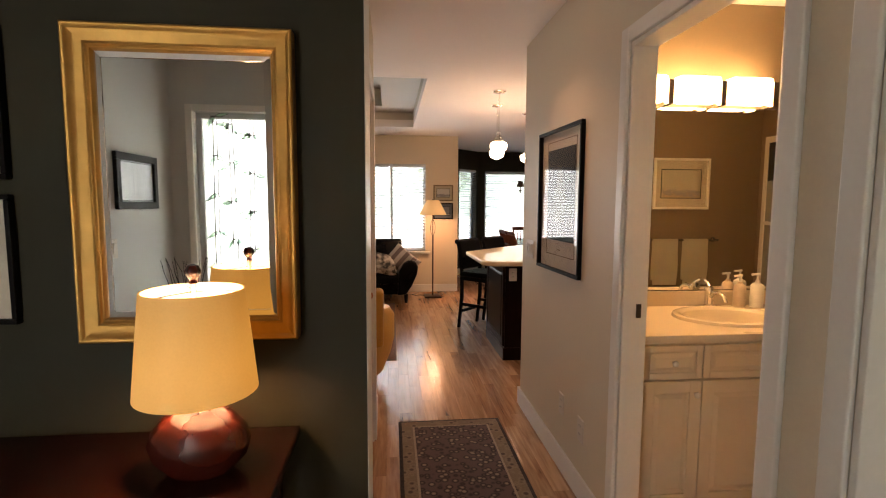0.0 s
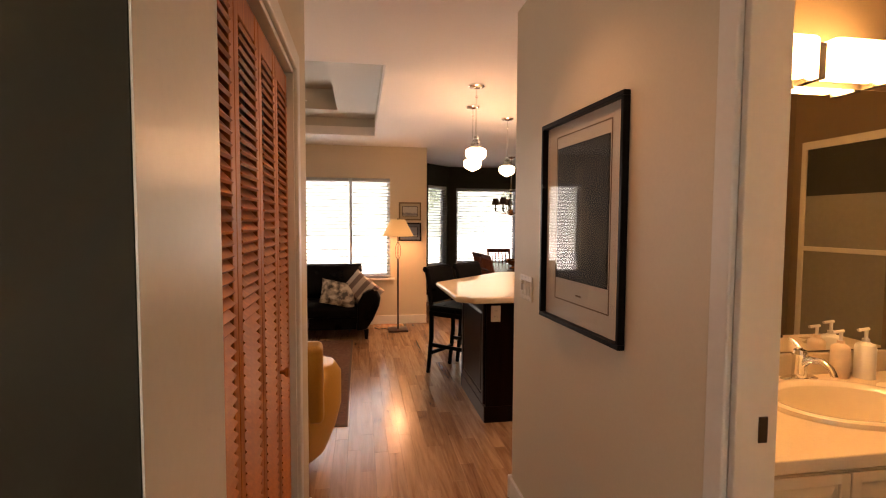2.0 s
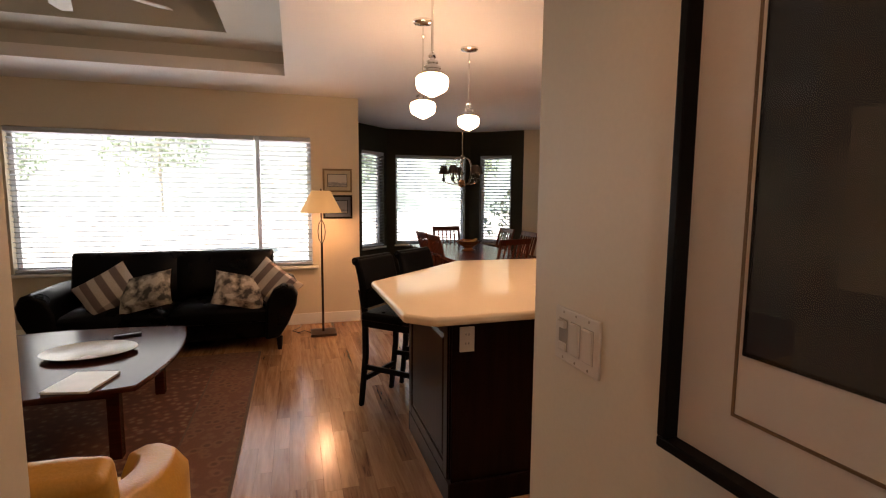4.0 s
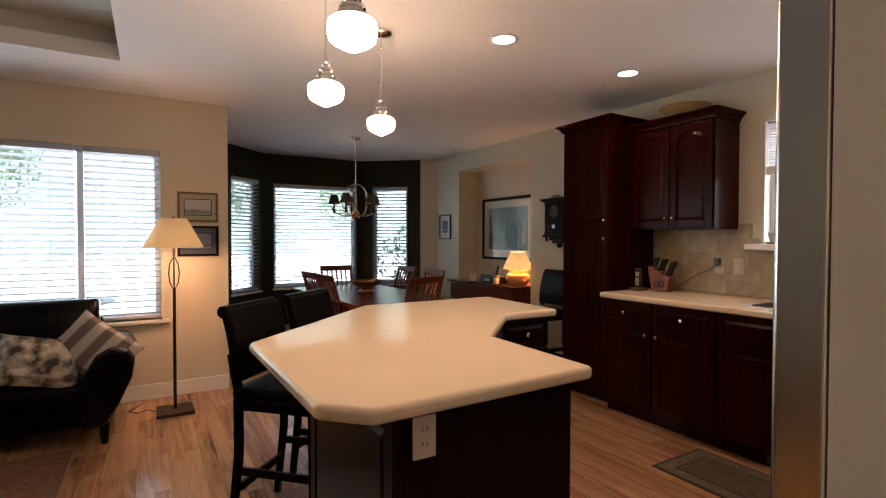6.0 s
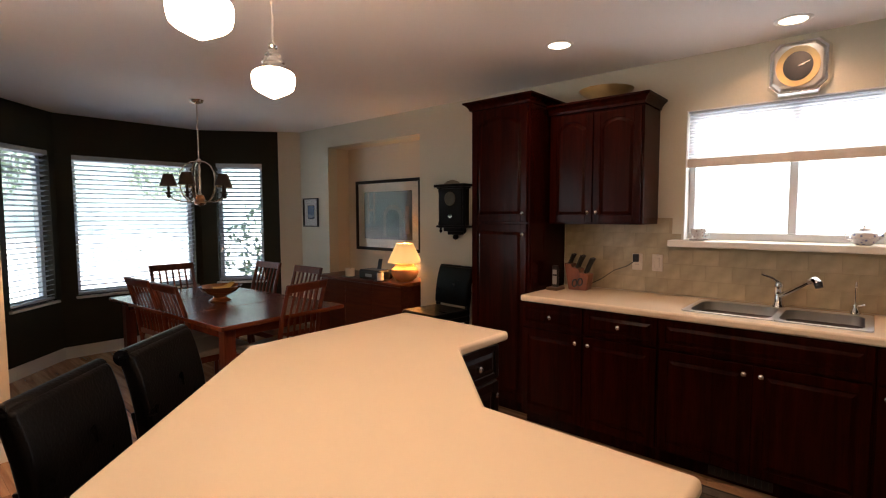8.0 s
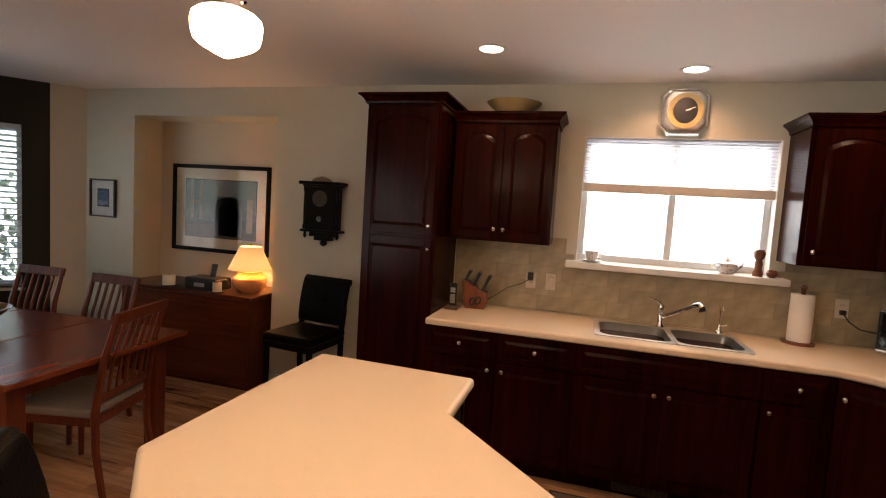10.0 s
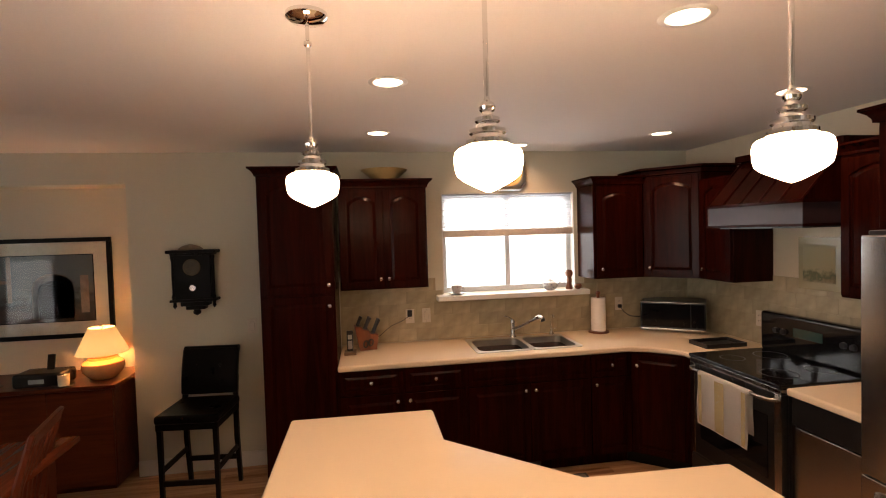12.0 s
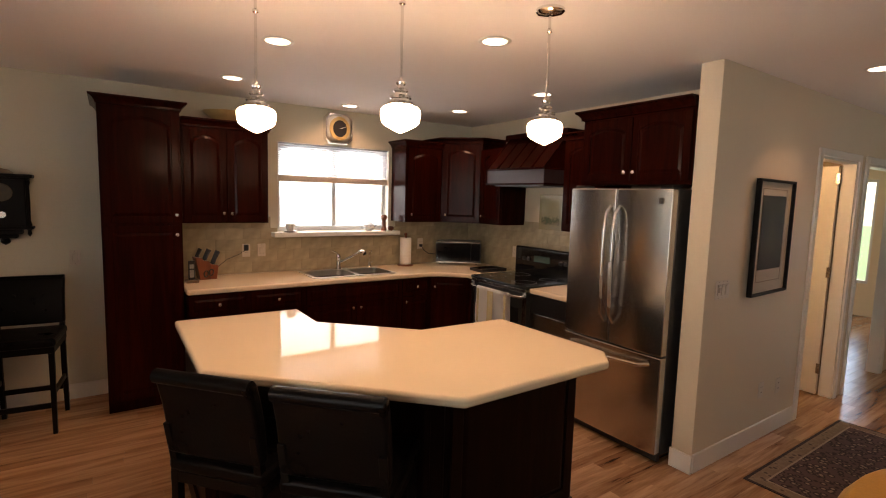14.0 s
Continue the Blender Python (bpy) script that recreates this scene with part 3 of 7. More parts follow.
# ---- closet: louvred bifold doors ----
M_PINE = wood("honey_pine", (0.30, 0.078, 0.016), (0.54, 0.175, 0.042), 0.45, along=2, coat=0.0, spec=0.2)
slat_me = None
for k in range(4):
    w = 0.2585
    a = G + 0.381 + k * (w + 0.003)
    d = thing("louvred_door", "honey pine louvred bifold closet door, closed", "closet door", pose(W - 0.034, a, 0, 0, 0, 90), "bifold louvred doors")
    for nm, x0 in (("stile", 0), ("stile", w - 0.04)):
        part(nm, boxes((x0, x0 + 0.04, -0.014, 0.014, 0.015, 1.97)), M_PINE, d, bevel=0.003)
    for z0, z1 in ((0.015, 0.13), (1.90, 1.97)):
        part("rail", boxes((0.04, w - 0.04, -0.013, 0.013, z0, z1)), M_PINE, d, bevel=0.003)
    if slat_me is None:
        t = part("louvre", moved(boxes((0.038, w - 0.038, -0.0225, 0.0225, -0.004, 0.004)), pose(0, 0, 0, 46, 0, 0)), M_PINE, d)
        slat_me = t.data
        t.location.z = 0.155
        first = True
    for z0, z1 in ((0.13, 1.90),):
        n = int((z1 - z0) / 0.026)
        for j in range(n):
            if first:
                first = False
                continue
            s = new("louvre", slat_me)
            s.parent = d
            s.location.z = z0 + 0.025 + j * (z1 - z0 - 0.03) / (n - 1)
    if k == 3:
        part("knob", moved(lathe([(0.006, 0), (0.008, 0.012), (0.016, 0.02), (0.016, 0.028), (0, 0.033)], 16), pose(0.02, -0.014, 0.93, 90, 0, 0)), M_PINE, d, smooth=True)

# ---- framed pictures ----


def framed(name, label, at, w, h, frame_m, fw, mat_m, art_m, art=(0.22, 0.22, 0.78, 0.78), depth=0.025, glass=True, group=""):
    """A picture on a wall: local x across, z up, front towards -y; the lower left corner at the origin."""
    ob = thing(name, label, "picture", at, group)
    part("frame", boxes((0, w, -depth, 0, 0, fw), (0, w, -depth, 0, h - fw, h), (0, fw, -depth, 0, fw, h - fw), (w - fw, w, -depth, 0, fw, h - fw)), frame_m, ob, bevel=0.003)
    part("mount", boxes((fw, w - fw, -0.008, -0.002, fw, h - fw)), mat_m, ob)
    a = art
    x0, z0, x1, z1 = fw + (w - 2 * fw) * a[0], fw + (h - 2 * fw) * a[1], fw + (w - 2 * fw) * a[2], fw + (h - 2 * fw) * a[3]
    b = 0.006
    part("mount_edge", boxes((x0 - b, x1 + b, -0.0095, -0.008, z0 - b, z0), (x0 - b, x1 + b, -0.0095, -0.008, z1, z1 + b), (x0 - b, x0, -0.0095, -0.008, z0, z1), (x1, x1 + b, -0.0095, -0.008, z0, z1)), M_BLACKWOOD, ob)
    part("print", boxes((x0, x1, -0.0105, -0.0085, z0, z1)), art_m, ob)
    if glass:
        part("glass", boxes((fw, w - fw, -0.016, -0.014, fw, h - fw)), M_PANE, ob)
    return ob


def art(name, sky_c, mid, low, scale=6, level=0.5, h=1.0):
    """A painted scene: bands of sky, distance and foreground broken up by noise."""
    m = bpy.data.materials.new(name)
    m.use_nodes = True
    n, l = m.node_tree.nodes, m.node_tree.links
    b = n["Principled BSDF"]
    tc, sp = n.new("ShaderNodeTexCoord"), n.new("ShaderNodeSeparateXYZ")
    l.new(tc.outputs["Generated"], sp.inputs[0])
    t = n.new("ShaderNodeTexNoise")
    t.inputs["Scale"].default_value, t.inputs["Detail"].default_value = scale, 6
    l.new(tc.outputs["Generated"], t.inputs["Vector"])
    a = n.new("ShaderNodeMath")
    a.operation, a.inputs[1].default_value = "MULTIPLY_ADD", 0.7
    l.new(t.outputs[0], a.inputs[0])
    l.new(sp.outputs[2], a.inputs[2])
    r = n.new("ShaderNodeValToRGB")
    e = r.color_ramp.elements
    e[0].position, e[0].color = level + 0.15, (*low, 1)
    e[1].position, e[1].color = level + 0.5, (*sky_c, 1)
    q = e.new(level + 0.32)
    q.color = (*mid, 1)
    l.new(a.outputs[0], r.inputs[0])
    l.new(r.outputs[0], b.inputs["Base Color"])
    b.inputs["Roughness"].default_value = 0.7
    return m


M_MOUNT = mat("ivory_mount_board", (0.62, 0.57, 0.49), 0.9, vary=0.03, grain=200, bump=0.05)
framed("hall_picture", "tall black-framed dark print with ivory mount on hall wall", pose(H - 0.015, 3.836, 1.058, 0, 0, -87.5), 0.585, 0.762, M_BLACKWOOD, 0.016, M_MOUNT,
       art("dark_interior_print", (0.008, 0.009, 0.01), (0.035, 0.036, 0.028), (0.006, 0.006, 0.008), 3.5, 0.35), (0.18, 0.216, 0.83, 0.87), 0.032)
hp = bpy.data.objects["hall_picture"]
M_LINE = mat("bronze_mount_line", (0.16, 0.10, 0.05), 0.5)
for x0, x1, z0, z1 in ((0.100, 0.492, 0.086, 0.090), (0.100, 0.492, 0.698, 0.702), (0.100, 0.104, 0.090, 0.698), (0.488, 0.492, 0.090, 0.698)):
    part("mount_line", boxes((x0, x1, -0.0098, -0.0082, z0, z1)), M_LINE, hp)
for x0, x1, z0, z1 in ((0.21, 0.36, 0.27, 0.45), (0.24, 0.33, 0.45, 0.52), (0.26, 0.31, 0.52, 0.57)):
    part("printed_figure", boxes((x0, x1, -0.0112, -0.0106, z0, z1)), mat("faint_sepia_ink", (0.045, 0.042, 0.03), 0.7, vary=0.45, grain=9, big=7, bump=0), hp)
part("signature", boxes((0.27, 0.31, -0.0092, -0.0082, 0.115, 0.121)), M_LINE, hp)
M_WALNUT = wood("walnut_frame", (0.04, 0.022, 0.012), (0.11, 0.06, 0.03), 0.4, along=0)
framed("living_picture", "small walnut-framed seascape above another picture", pose(1.088, N, 1.451), 0.312, 0.253, mat("antique_bronze_frame", (0.16, 0.11, 0.05), 0.4, 0.4), 0.02, mat("buff_mount", (0.38, 0.34, 0.25), 0.9), art("pale_seascape", (0.45, 0.45, 0.44), (0.16, 0.17, 0.2), (0.3, 0.3, 0.3), 5, 0.25), (0.13, 0.2, 0.87, 0.8), glass=False, group="pictures by the window")
framed("living_picture", "small dark-framed seascape hung below another picture", pose(1.088, N, 1.164), 0.314, 0.256, M_BLACKWOOD, 0.02, mat("slate_mount", (0.1, 0.12, 0.15), 0.9), art("dark_seascape", (0.2, 0.22, 0.26), (0.10, 0.11, 0.14), (0.3, 0.3, 0.3), 5, 0.2), (0.13, 0.2, 0.87, 0.8), glass=False, group="pictures by the window")
framed("dining_picture", "small black-framed blue print on the dining wall", pose(E, 10.27, 1.31, 0, 0, -90), 0.3, 0.345, M_BLACK, 0.014, mat("white_mount", (0.7, 0.7, 0.7), 0.9), art("blue_print", (0.1, 0.16, 0.3), (0.3, 0.38, 0.5), (0.05, 0.07, 0.14), 6, 0.2), (0.27, 0.27, 0.73, 0.75))
framed("niche_picture", "large black-framed street scene print in the niche", pose(E + 0.3, 9.62, 1.045, 0, 0, -90), 1.06, 0.80, M_BLACKWOOD, 0.035, mat("cream_mount", (0.6, 0.55, 0.46), 0.9), art("street_scene_print", (0.12, 0.14, 0.15), (0.05, 0.055, 0.055), (0.10, 0.08, 0.07), 9, 0.3), (0.11, 0.14, 0.89, 0.86))
np_ = bpy.data.objects["niche_picture"]
for nm, r, top, y, mm in (("painted_arch_stones", 0.15, 0.40, 0.0115, mat("painted_stone", (0.26, 0.2, 0.17), 0.8, vary=0.2, grain=20)), ("painted_doorway", 0.105, 0.38, 0.0125, mat("painted_dark_door", (0.03, 0.016, 0.014), 0.8, vary=0.2))):
    bm = bmesh.new()
    rim = [(0.62 - r, 0.16), (0.62 + r, 0.16)] + [(0.62 + r * math.cos(math.pi * i / 12), top + r * 0.8 * math.sin(math.pi * i / 12)) for i in range(13)]
    bm.faces.new([bm.verts.new((x, -y, z)) for x, z in rim])
    bmesh.ops.solidify(bm, geom=bm.faces[:], thickness=0.0008)
    part(nm, bm, mm, np_)
for x0, z0, x1, z1 in ((0.2, 0.3, 0.23, 0.66), (0.3, 0.3, 0.33, 0.66), (0.2, 0.45, 0.33, 0.475), (0.82, 0.2, 0.88, 0.5)):
    part("painted_window_bar", boxes((x0, x1, -0.012, -0.0106, z0, z1)), bpy.data.materials["painted_stone"], np_)

# ---- foyer: mirror, console, lamp, twigs, pictures ----


def moulded_frame(w, h, prof):
    """A mitred frame whose section runs from the outer edge: pairs of (inset, height off the wall)."""
    bm = bmesh.new()
    loops = []
    for s, d in prof:
        loops.append([bm.verts.new(p) for p in ((s, -d, s), (w - s, -d, s), (w - s, -d, h - s), (s, -d, h - s))])
    for a, b in zip(loops, loops[1:]):
        for k in range(4):
            bm.faces.new((a[k], a[(k + 1) % 4], b[(k + 1) % 4], b[k]))
    return bm


mr = thing("wall_mirror", "tall mirror in a wide gold picture-style frame", "mirror", pose(-0.408, G, 1.042))
part("frame", moulded_frame(0.578, 0.842, [(s * 0.82, d) for s, d in [(0, 0), (0, 0.045), (0.006, 0.05), (0.014, 0.048), (0.02, 0.042), (0.04, 0.034), (0.055, 0.028), (0.062, 0.03), (0.068, 0.024), (0.072, 0.024), (0.078, 0.012), (0.08, 0.004)]]), M_GOLD, mr, bevel=0.002)
part("mirror_glass", boxes((0.062, 0.516, -0.012, -0.004, 0.062, 0.78)), M_MIRROR, mr)
part("bevel_edge", moulded_frame(0.578, 0.842, [(0.063, 0.0125), (0.08, 0.0145), (0.081, 0.0125)]), M_MIRROR, mr)
M_MAHOG = wood("dark_mahogany", (0.006, 0.0017, 0.0011), (0.018, 0.005, 0.003), 0.2, along=0, coat=0.0, spec=0.2)
cs = thing("console_table", "dark polished mahogany console table under the mirror", "table", pose(0, 0, 0))
part("top", boxes((-1.0, 0.165, G - 0.4, G - 0.01, 0.745, 0.776)), M_MAHOG, cs, bevel=0.006)
part("apron", boxes((-0.95, 0.125, G - 0.36, G - 0.04, 0.64, 0.745)), M_MAHOG, cs, bevel=0.003)
for x in (-0.93, 0.085):
    for y in (G - 0.35, G - 0.09):
        part("leg", slab([(x, y), (x + 0.035, y), (x + 0.035, y + 0.035), (x, y + 0.035)], 0, 0.64), M_MAHOG, cs, bevel=0.004)


def shade_mesh(r0, r1, z0, z1, n=40, cx=0, cy=0, t=0.003, oval=1.0):
    bm = bmesh.new()
    rings = []
    for r, z in ((r0, z0), (r1, z1), (r1 - t, z1), (r0 - t, z0)):
        rings.append([bm.verts.new((cx + r * math.cos(2 * math.pi * k / n), cy + oval * r * math.sin(2 * math.pi * k / n), z)) for k in range(n)])
    for a, b in zip(rings, rings[1:] + rings[:1]):
        for k in range(n):
            bm.faces.new((a[k], a[(k + 1) % n], b[(k + 1) % n], b[k]))
    return bm


def cloth_shade(name, colour, glow, strength):
    """Lit cloth: the glow is strongest round the bulb and falls off towards the rims."""
    m = mat(name, colour, 0.8, vary=0.03, grain=160, bump=0.1, emit=strength, emit_col=glow)
    n, l = m.node_tree.nodes, m.node_tree.links
    tc, sp, r, k = n.new("ShaderNodeTexCoord"), n.new("ShaderNodeSeparateXYZ"), n.new("ShaderNodeValToRGB"), n.new("ShaderNodeMath")
    l.new(tc.outputs["Generated"], sp.inputs[0])
    l.new(sp.outputs[2], r.inputs[0])
    r.color_ramp.interpolation = "B_SPLINE"
    e = r.color_ramp.elements
    e[0].position, e[0].color = 0.0, (0.7, 0.7, 0.7, 1)
    e[1].position, e[1].color = 1.0, (0.45, 0.45, 0.45, 1)
    e.new(0.35).color = (1, 1, 1, 1)
    k.operation, k.inputs[1].default_value = "MULTIPLY", strength
    l.new(r.outputs[0], k.inputs[0])
    l.new(k.outputs[0], n["Principled BSDF"].inputs["Emission Strength"])
    return m


def bulb(x, y, z, parent, strength=60.0, r=0.028):
    return part("bulb", lathe([(0, z - r), (r * 0.7, z - r * 0.7), (r, z), (r * 0.7, z + r * 0.7), (0.012, z + r * 1.5), (0.012, z + r * 2)], 14, x, y), M_BULB, parent, smooth=True)


M_BULB = mat("lit_bulb", (1, 0.8, 0.5), 0.4, vary=0, bump=0, emit=LAMP * 60, emit_col=(1, 0.72, 0.4))
M_LSHADE = cloth_shade("lit_cream_shade", (0.6, 0.40, 0.17), (1, 0.45, 0.075), LAMP * 0.44)
LX, LY = -0.03, 2.19
tl = thing("table_lamp", "lit table lamp with cream drum shade and glossy red-brown ceramic base", "lamp", pose(LX, LY, 0.776))
M_REDCER = mat("red_brown_glazed_ceramic", (0.045, 0.006, 0.003), 0.25, vary=0.2, grain=12, bump=0.05, coat=0.15)
part("base", moved(lathe([(0.05, 0), (0.075, 0.004), (0.108, 0.04), (0.118, 0.075), (0.11, 0.105), (0.08, 0.14), (0.04, 0.163), (0.018, 0.17), (0.018, 0.18), (0, 0.18)], 40), Matrix.Diagonal((1, 0.7, 1, 1))), M_REDCER, tl, smooth=True)
part("stem", lathe([(0.008, 0.14), (0.008, 0.46), (0.0, 0.46)], 10), M_NICKEL, tl)
part("shade", shade_mesh(0.137, 0.113, 0.2, 0.445), M_LSHADE, tl, "cream cloth drum shade, glowing", smooth=True)
part("shade_lining", shade_mesh(0.1335, 0.1095, 0.201, 0.444, t=0.001), mat("white_shade_lining", (0.9, 0.86, 0.78), 0.9, vary=0.01, bump=0), tl, "white inner lining, brightly lit", smooth=True)
part("shade_spider", merged(*[tube([(0, 0, 0.44), (0.111 * math.cos(a), 0.111 * math.sin(a), 0.441)], 0.002, 5) for a in (0, 2.1, 4.2)]), M_NICKEL, tl)
part("finial", lathe([(0.01, 0.46), (0.007, 0.468), (0.016, 0.48), (0.018, 0.49), (0.012, 0.502), (0, 0.506)], 18), M_REDCER, tl, smooth=True)
bulb(0, 0, 0.3, tl)
lamp("foyer_lamp_glow", "POINT", 5 * LAMP, WARM, pose(LX, LY, 0.776 + 0.25), 0.03)
for z, h in ((1.482, 0.40), (1.093, 0.35)):
    framed("foyer_picture", "pale print in a thin dark frame on the green wall", pose(-1.0, G, z), 0.43, h, M_BLACKWOOD, 0.014, mat("tan_mount", (0.55, 0.47, 0.37), 0.9), mat("plain_pale_print", (0.5, 0.46, 0.4), 0.8), group="pictures on the green wall")
framed("foyer_picture", "black-framed pale print on the grey foyer wall", pose(-1.2, 0.22, 1.376, 0, 0, 90), 0.51, 0.345, M_BLACKWOOD, 0.045, mat("grey_white_mount", (0.62, 0.64, 0.66), 0.9), mat("pale_grey_print", (0.6, 0.62, 0.65), 0.8), (0.03, 0.04, 0.97, 0.96))
tw = thing("twig_vase", "tall dark vase of bare curly twigs on the floor", "vase", pose(-0.98, 0.28, 0))
part("vase", lathe([(0.08, 0), (0.1, 0.1), (0.11, 0.3), (0.07, 0.5), (0.05, 0.58), (0.06, 0.62), (0.045, 0.62), (0.04, 0.55), (0, 0.5)], 24), M_REDCER, tw, smooth=True)
rnd = random.Random(8)
for k in range(14):
    a, p, path = rnd.uniform(0, 6.28), Vector((0, 0, 0.52)), []
    for j in range(7):
        path.append(p.copy())
        p += Vector((math.cos(a) * 0.025 + rnd.uniform(-0.015, 0.015), math.sin(a) * 0.025 + rnd.uniform(-0.015, 0.015), 0.085))
    part("twig", tube(path, [0.004 - 0.0004 * j for j in range(7)], 5), M_BLACKWOOD, tw)


M_SCREW = mat("painted_screw", (0.4, 0.34, 0.26), 0.4, 0.3)
# darker tones that paint shade into the rocker gaps and the dimmer slot
M_GAP = mat("rocker_gap_painted_shade", (0.4, 0.35, 0.28), 0.6)
M_WELL = mat("dimmer_track_painted_shade", (0.32, 0.27, 0.21), 0.5)


def plate(name, label, at, gangs, kind):
    """Wall plate with rockers, a slider or sockets; front towards -y, centred."""
    ob = thing(name, label, "switch" if kind != "outlet" else "outlet", at)
    w, h = 0.07 + 0.046 * (gangs - 1), 0.115
    part("plate", boxes((-w / 2, w / 2, -0.007, 0, -h / 2, h / 2)), M_PLATE, ob, bevel=0.004, seg=3)
    for g in range(gangs):
        x = (g - (gangs - 1) / 2) * 0.046
        if kind == "outlet":
            for z in (0.02, -0.02):
                part("socket", boxes((x - 0.017, x + 0.017, -0.008, -0.006, z - 0.014, z + 0.014)), M_PLATE, ob, bevel=0.004)
                for dx in (-0.007, 0.007):
                    part("slot", boxes((x + dx - 0.0015, x + dx + 0.0015, -0.0087, -0.008, z - 0.002, z + 0.007)), M_BLACK, ob)
        else:
            for z in (-0.0485, 0.0485):
                part("screw", moved(lathe([(0.003, 0), (0.0025, 0.001), (0, 0.0012)], 8), pose(x, -0.007, z, 90, 0, 0)), M_SCREW, ob)
            part("rocker_gap", boxes((x - 0.0175, x + 0.0175, -0.0076, -0.006, -0.0345, 0.0345)), M_GAP, ob)
            if kind == "dimmer" and g == 0:
                part("slider_well", boxes((x - 0.016, x + 0.016, -0.0082, -0.007, -0.033, 0.033)), M_WELL, ob, "dimmer track, darkened to paint in its shade")
                part("slider", boxes((x - 0.015, x + 0.015, -0.0165, -0.008, 0.016, 0.031)), M_PLATE, ob, bevel=0.002)
                part("rocker", boxes((x - 0.015, x + 0.015, -0.0125, -0.008, -0.033, -0.016)), M_PLATE, ob, bevel=0.002)
            else:
                part("rocker", moved(boxes((x - 0.016, x + 0.016, -0.012, -0.004, -0.033, 0.033)), pose(0, 0, 0, 4.5, 0, 0)), M_PLATE, ob, bevel=0.002)
    return ob


plate("light_switch", "white three-gang dimmer and rocker switch plate on the hall wall", pose(H, 4.12, 1.13, 0, 0, -90), 3, "dimmer")
plate("wall_outlet", "white low outlet plate on the hall wall", pose(H, 3.46, 0.36, 0, 0, -90), 1, "outlet")
plate("wall_outlet", "white low outlet plate on the hall wall", pose(H, 3.19, 0.34, 0, 0, -90), 1, "outlet")
for y in (0.77, 0.865):
    plate("light_switch", "white switch plate on the grey foyer wall", pose(-1.2, y, 1.145, 0, 0, 90), 1, "rocker")
plate("light_switch", "white switch plate on the kitchen wall by the pantry", pose(E, 7.44, 1.11, 0, 0, -90), 1, "rocker")


def rug(name, label, x0, x1, y0, y1, field, border, edge, bw=0.12, stripe=None):
    ob = thing(name, label, "rug", pose(0, 0, 0))
    z = 0.006
    part("edging", boxes((x0, x1, y0, y1, 0, z)), edge, ob, bevel=0.002)
    part("border", boxes((x0 + 0.02, x1 - 0.02, y0 + 0.02, y1 - 0.02, z, z + 0.0015)), border, ob)
    part("guard_stripe", boxes((x0 + bw - 0.012, x1 - bw + 0.012, y0 + bw - 0.012, y1 - bw + 0.012, z + 0.0015, z + 0.0025)), stripe or edge, ob)
    part("field", boxes((x0 + bw, x1 - bw, y0 + bw, y1 - bw, z + 0.0025, z + 0.0035)), field, ob)
    return ob


M_RUGF = patterned("dark_floral_rug_field", ((0.36, 0.28, 0.23), (0.03, 0.016, 0.022), (0.13, 0.085, 0.085)), 26)
M_RUGB = patterned("tan_floral_rug_border", ((0.10, 0.065, 0.055), (0.32, 0.25, 0.18), (0.27, 0.2, 0.145)), 22)
M_RUGE = patterned("black_rug_edging", ((0.02, 0.015, 0.015), (0.03, 0.02, 0.02), (0.05, 0.03, 0.03)), 60)
rug("runner_rug", "dark oriental runner rug with tan border in the hall", 0.47, 1.13, 2.55, 4.09, M_RUGF, M_RUGB, M_RUGE, 0.1, patterned("cream_rug_stripe", ((0.4, 0.32, 0.25), (0.5, 0.42, 0.33), (0.42, 0.34, 0.27)), 90))

# ---- bathroom ----
M_VAN = mat("almond_painted_wood", (0.72, 0.60, 0.44), 0.4, vary=0.02, bump=0.03)
M_VTOP = mat("almond_laminate", (0.74, 0.62, 0.47), 0.3, vary=0.04, grain=150, bump=0.02)
vx0, vx1, vy = H + 0.15, 2.95, 2.935


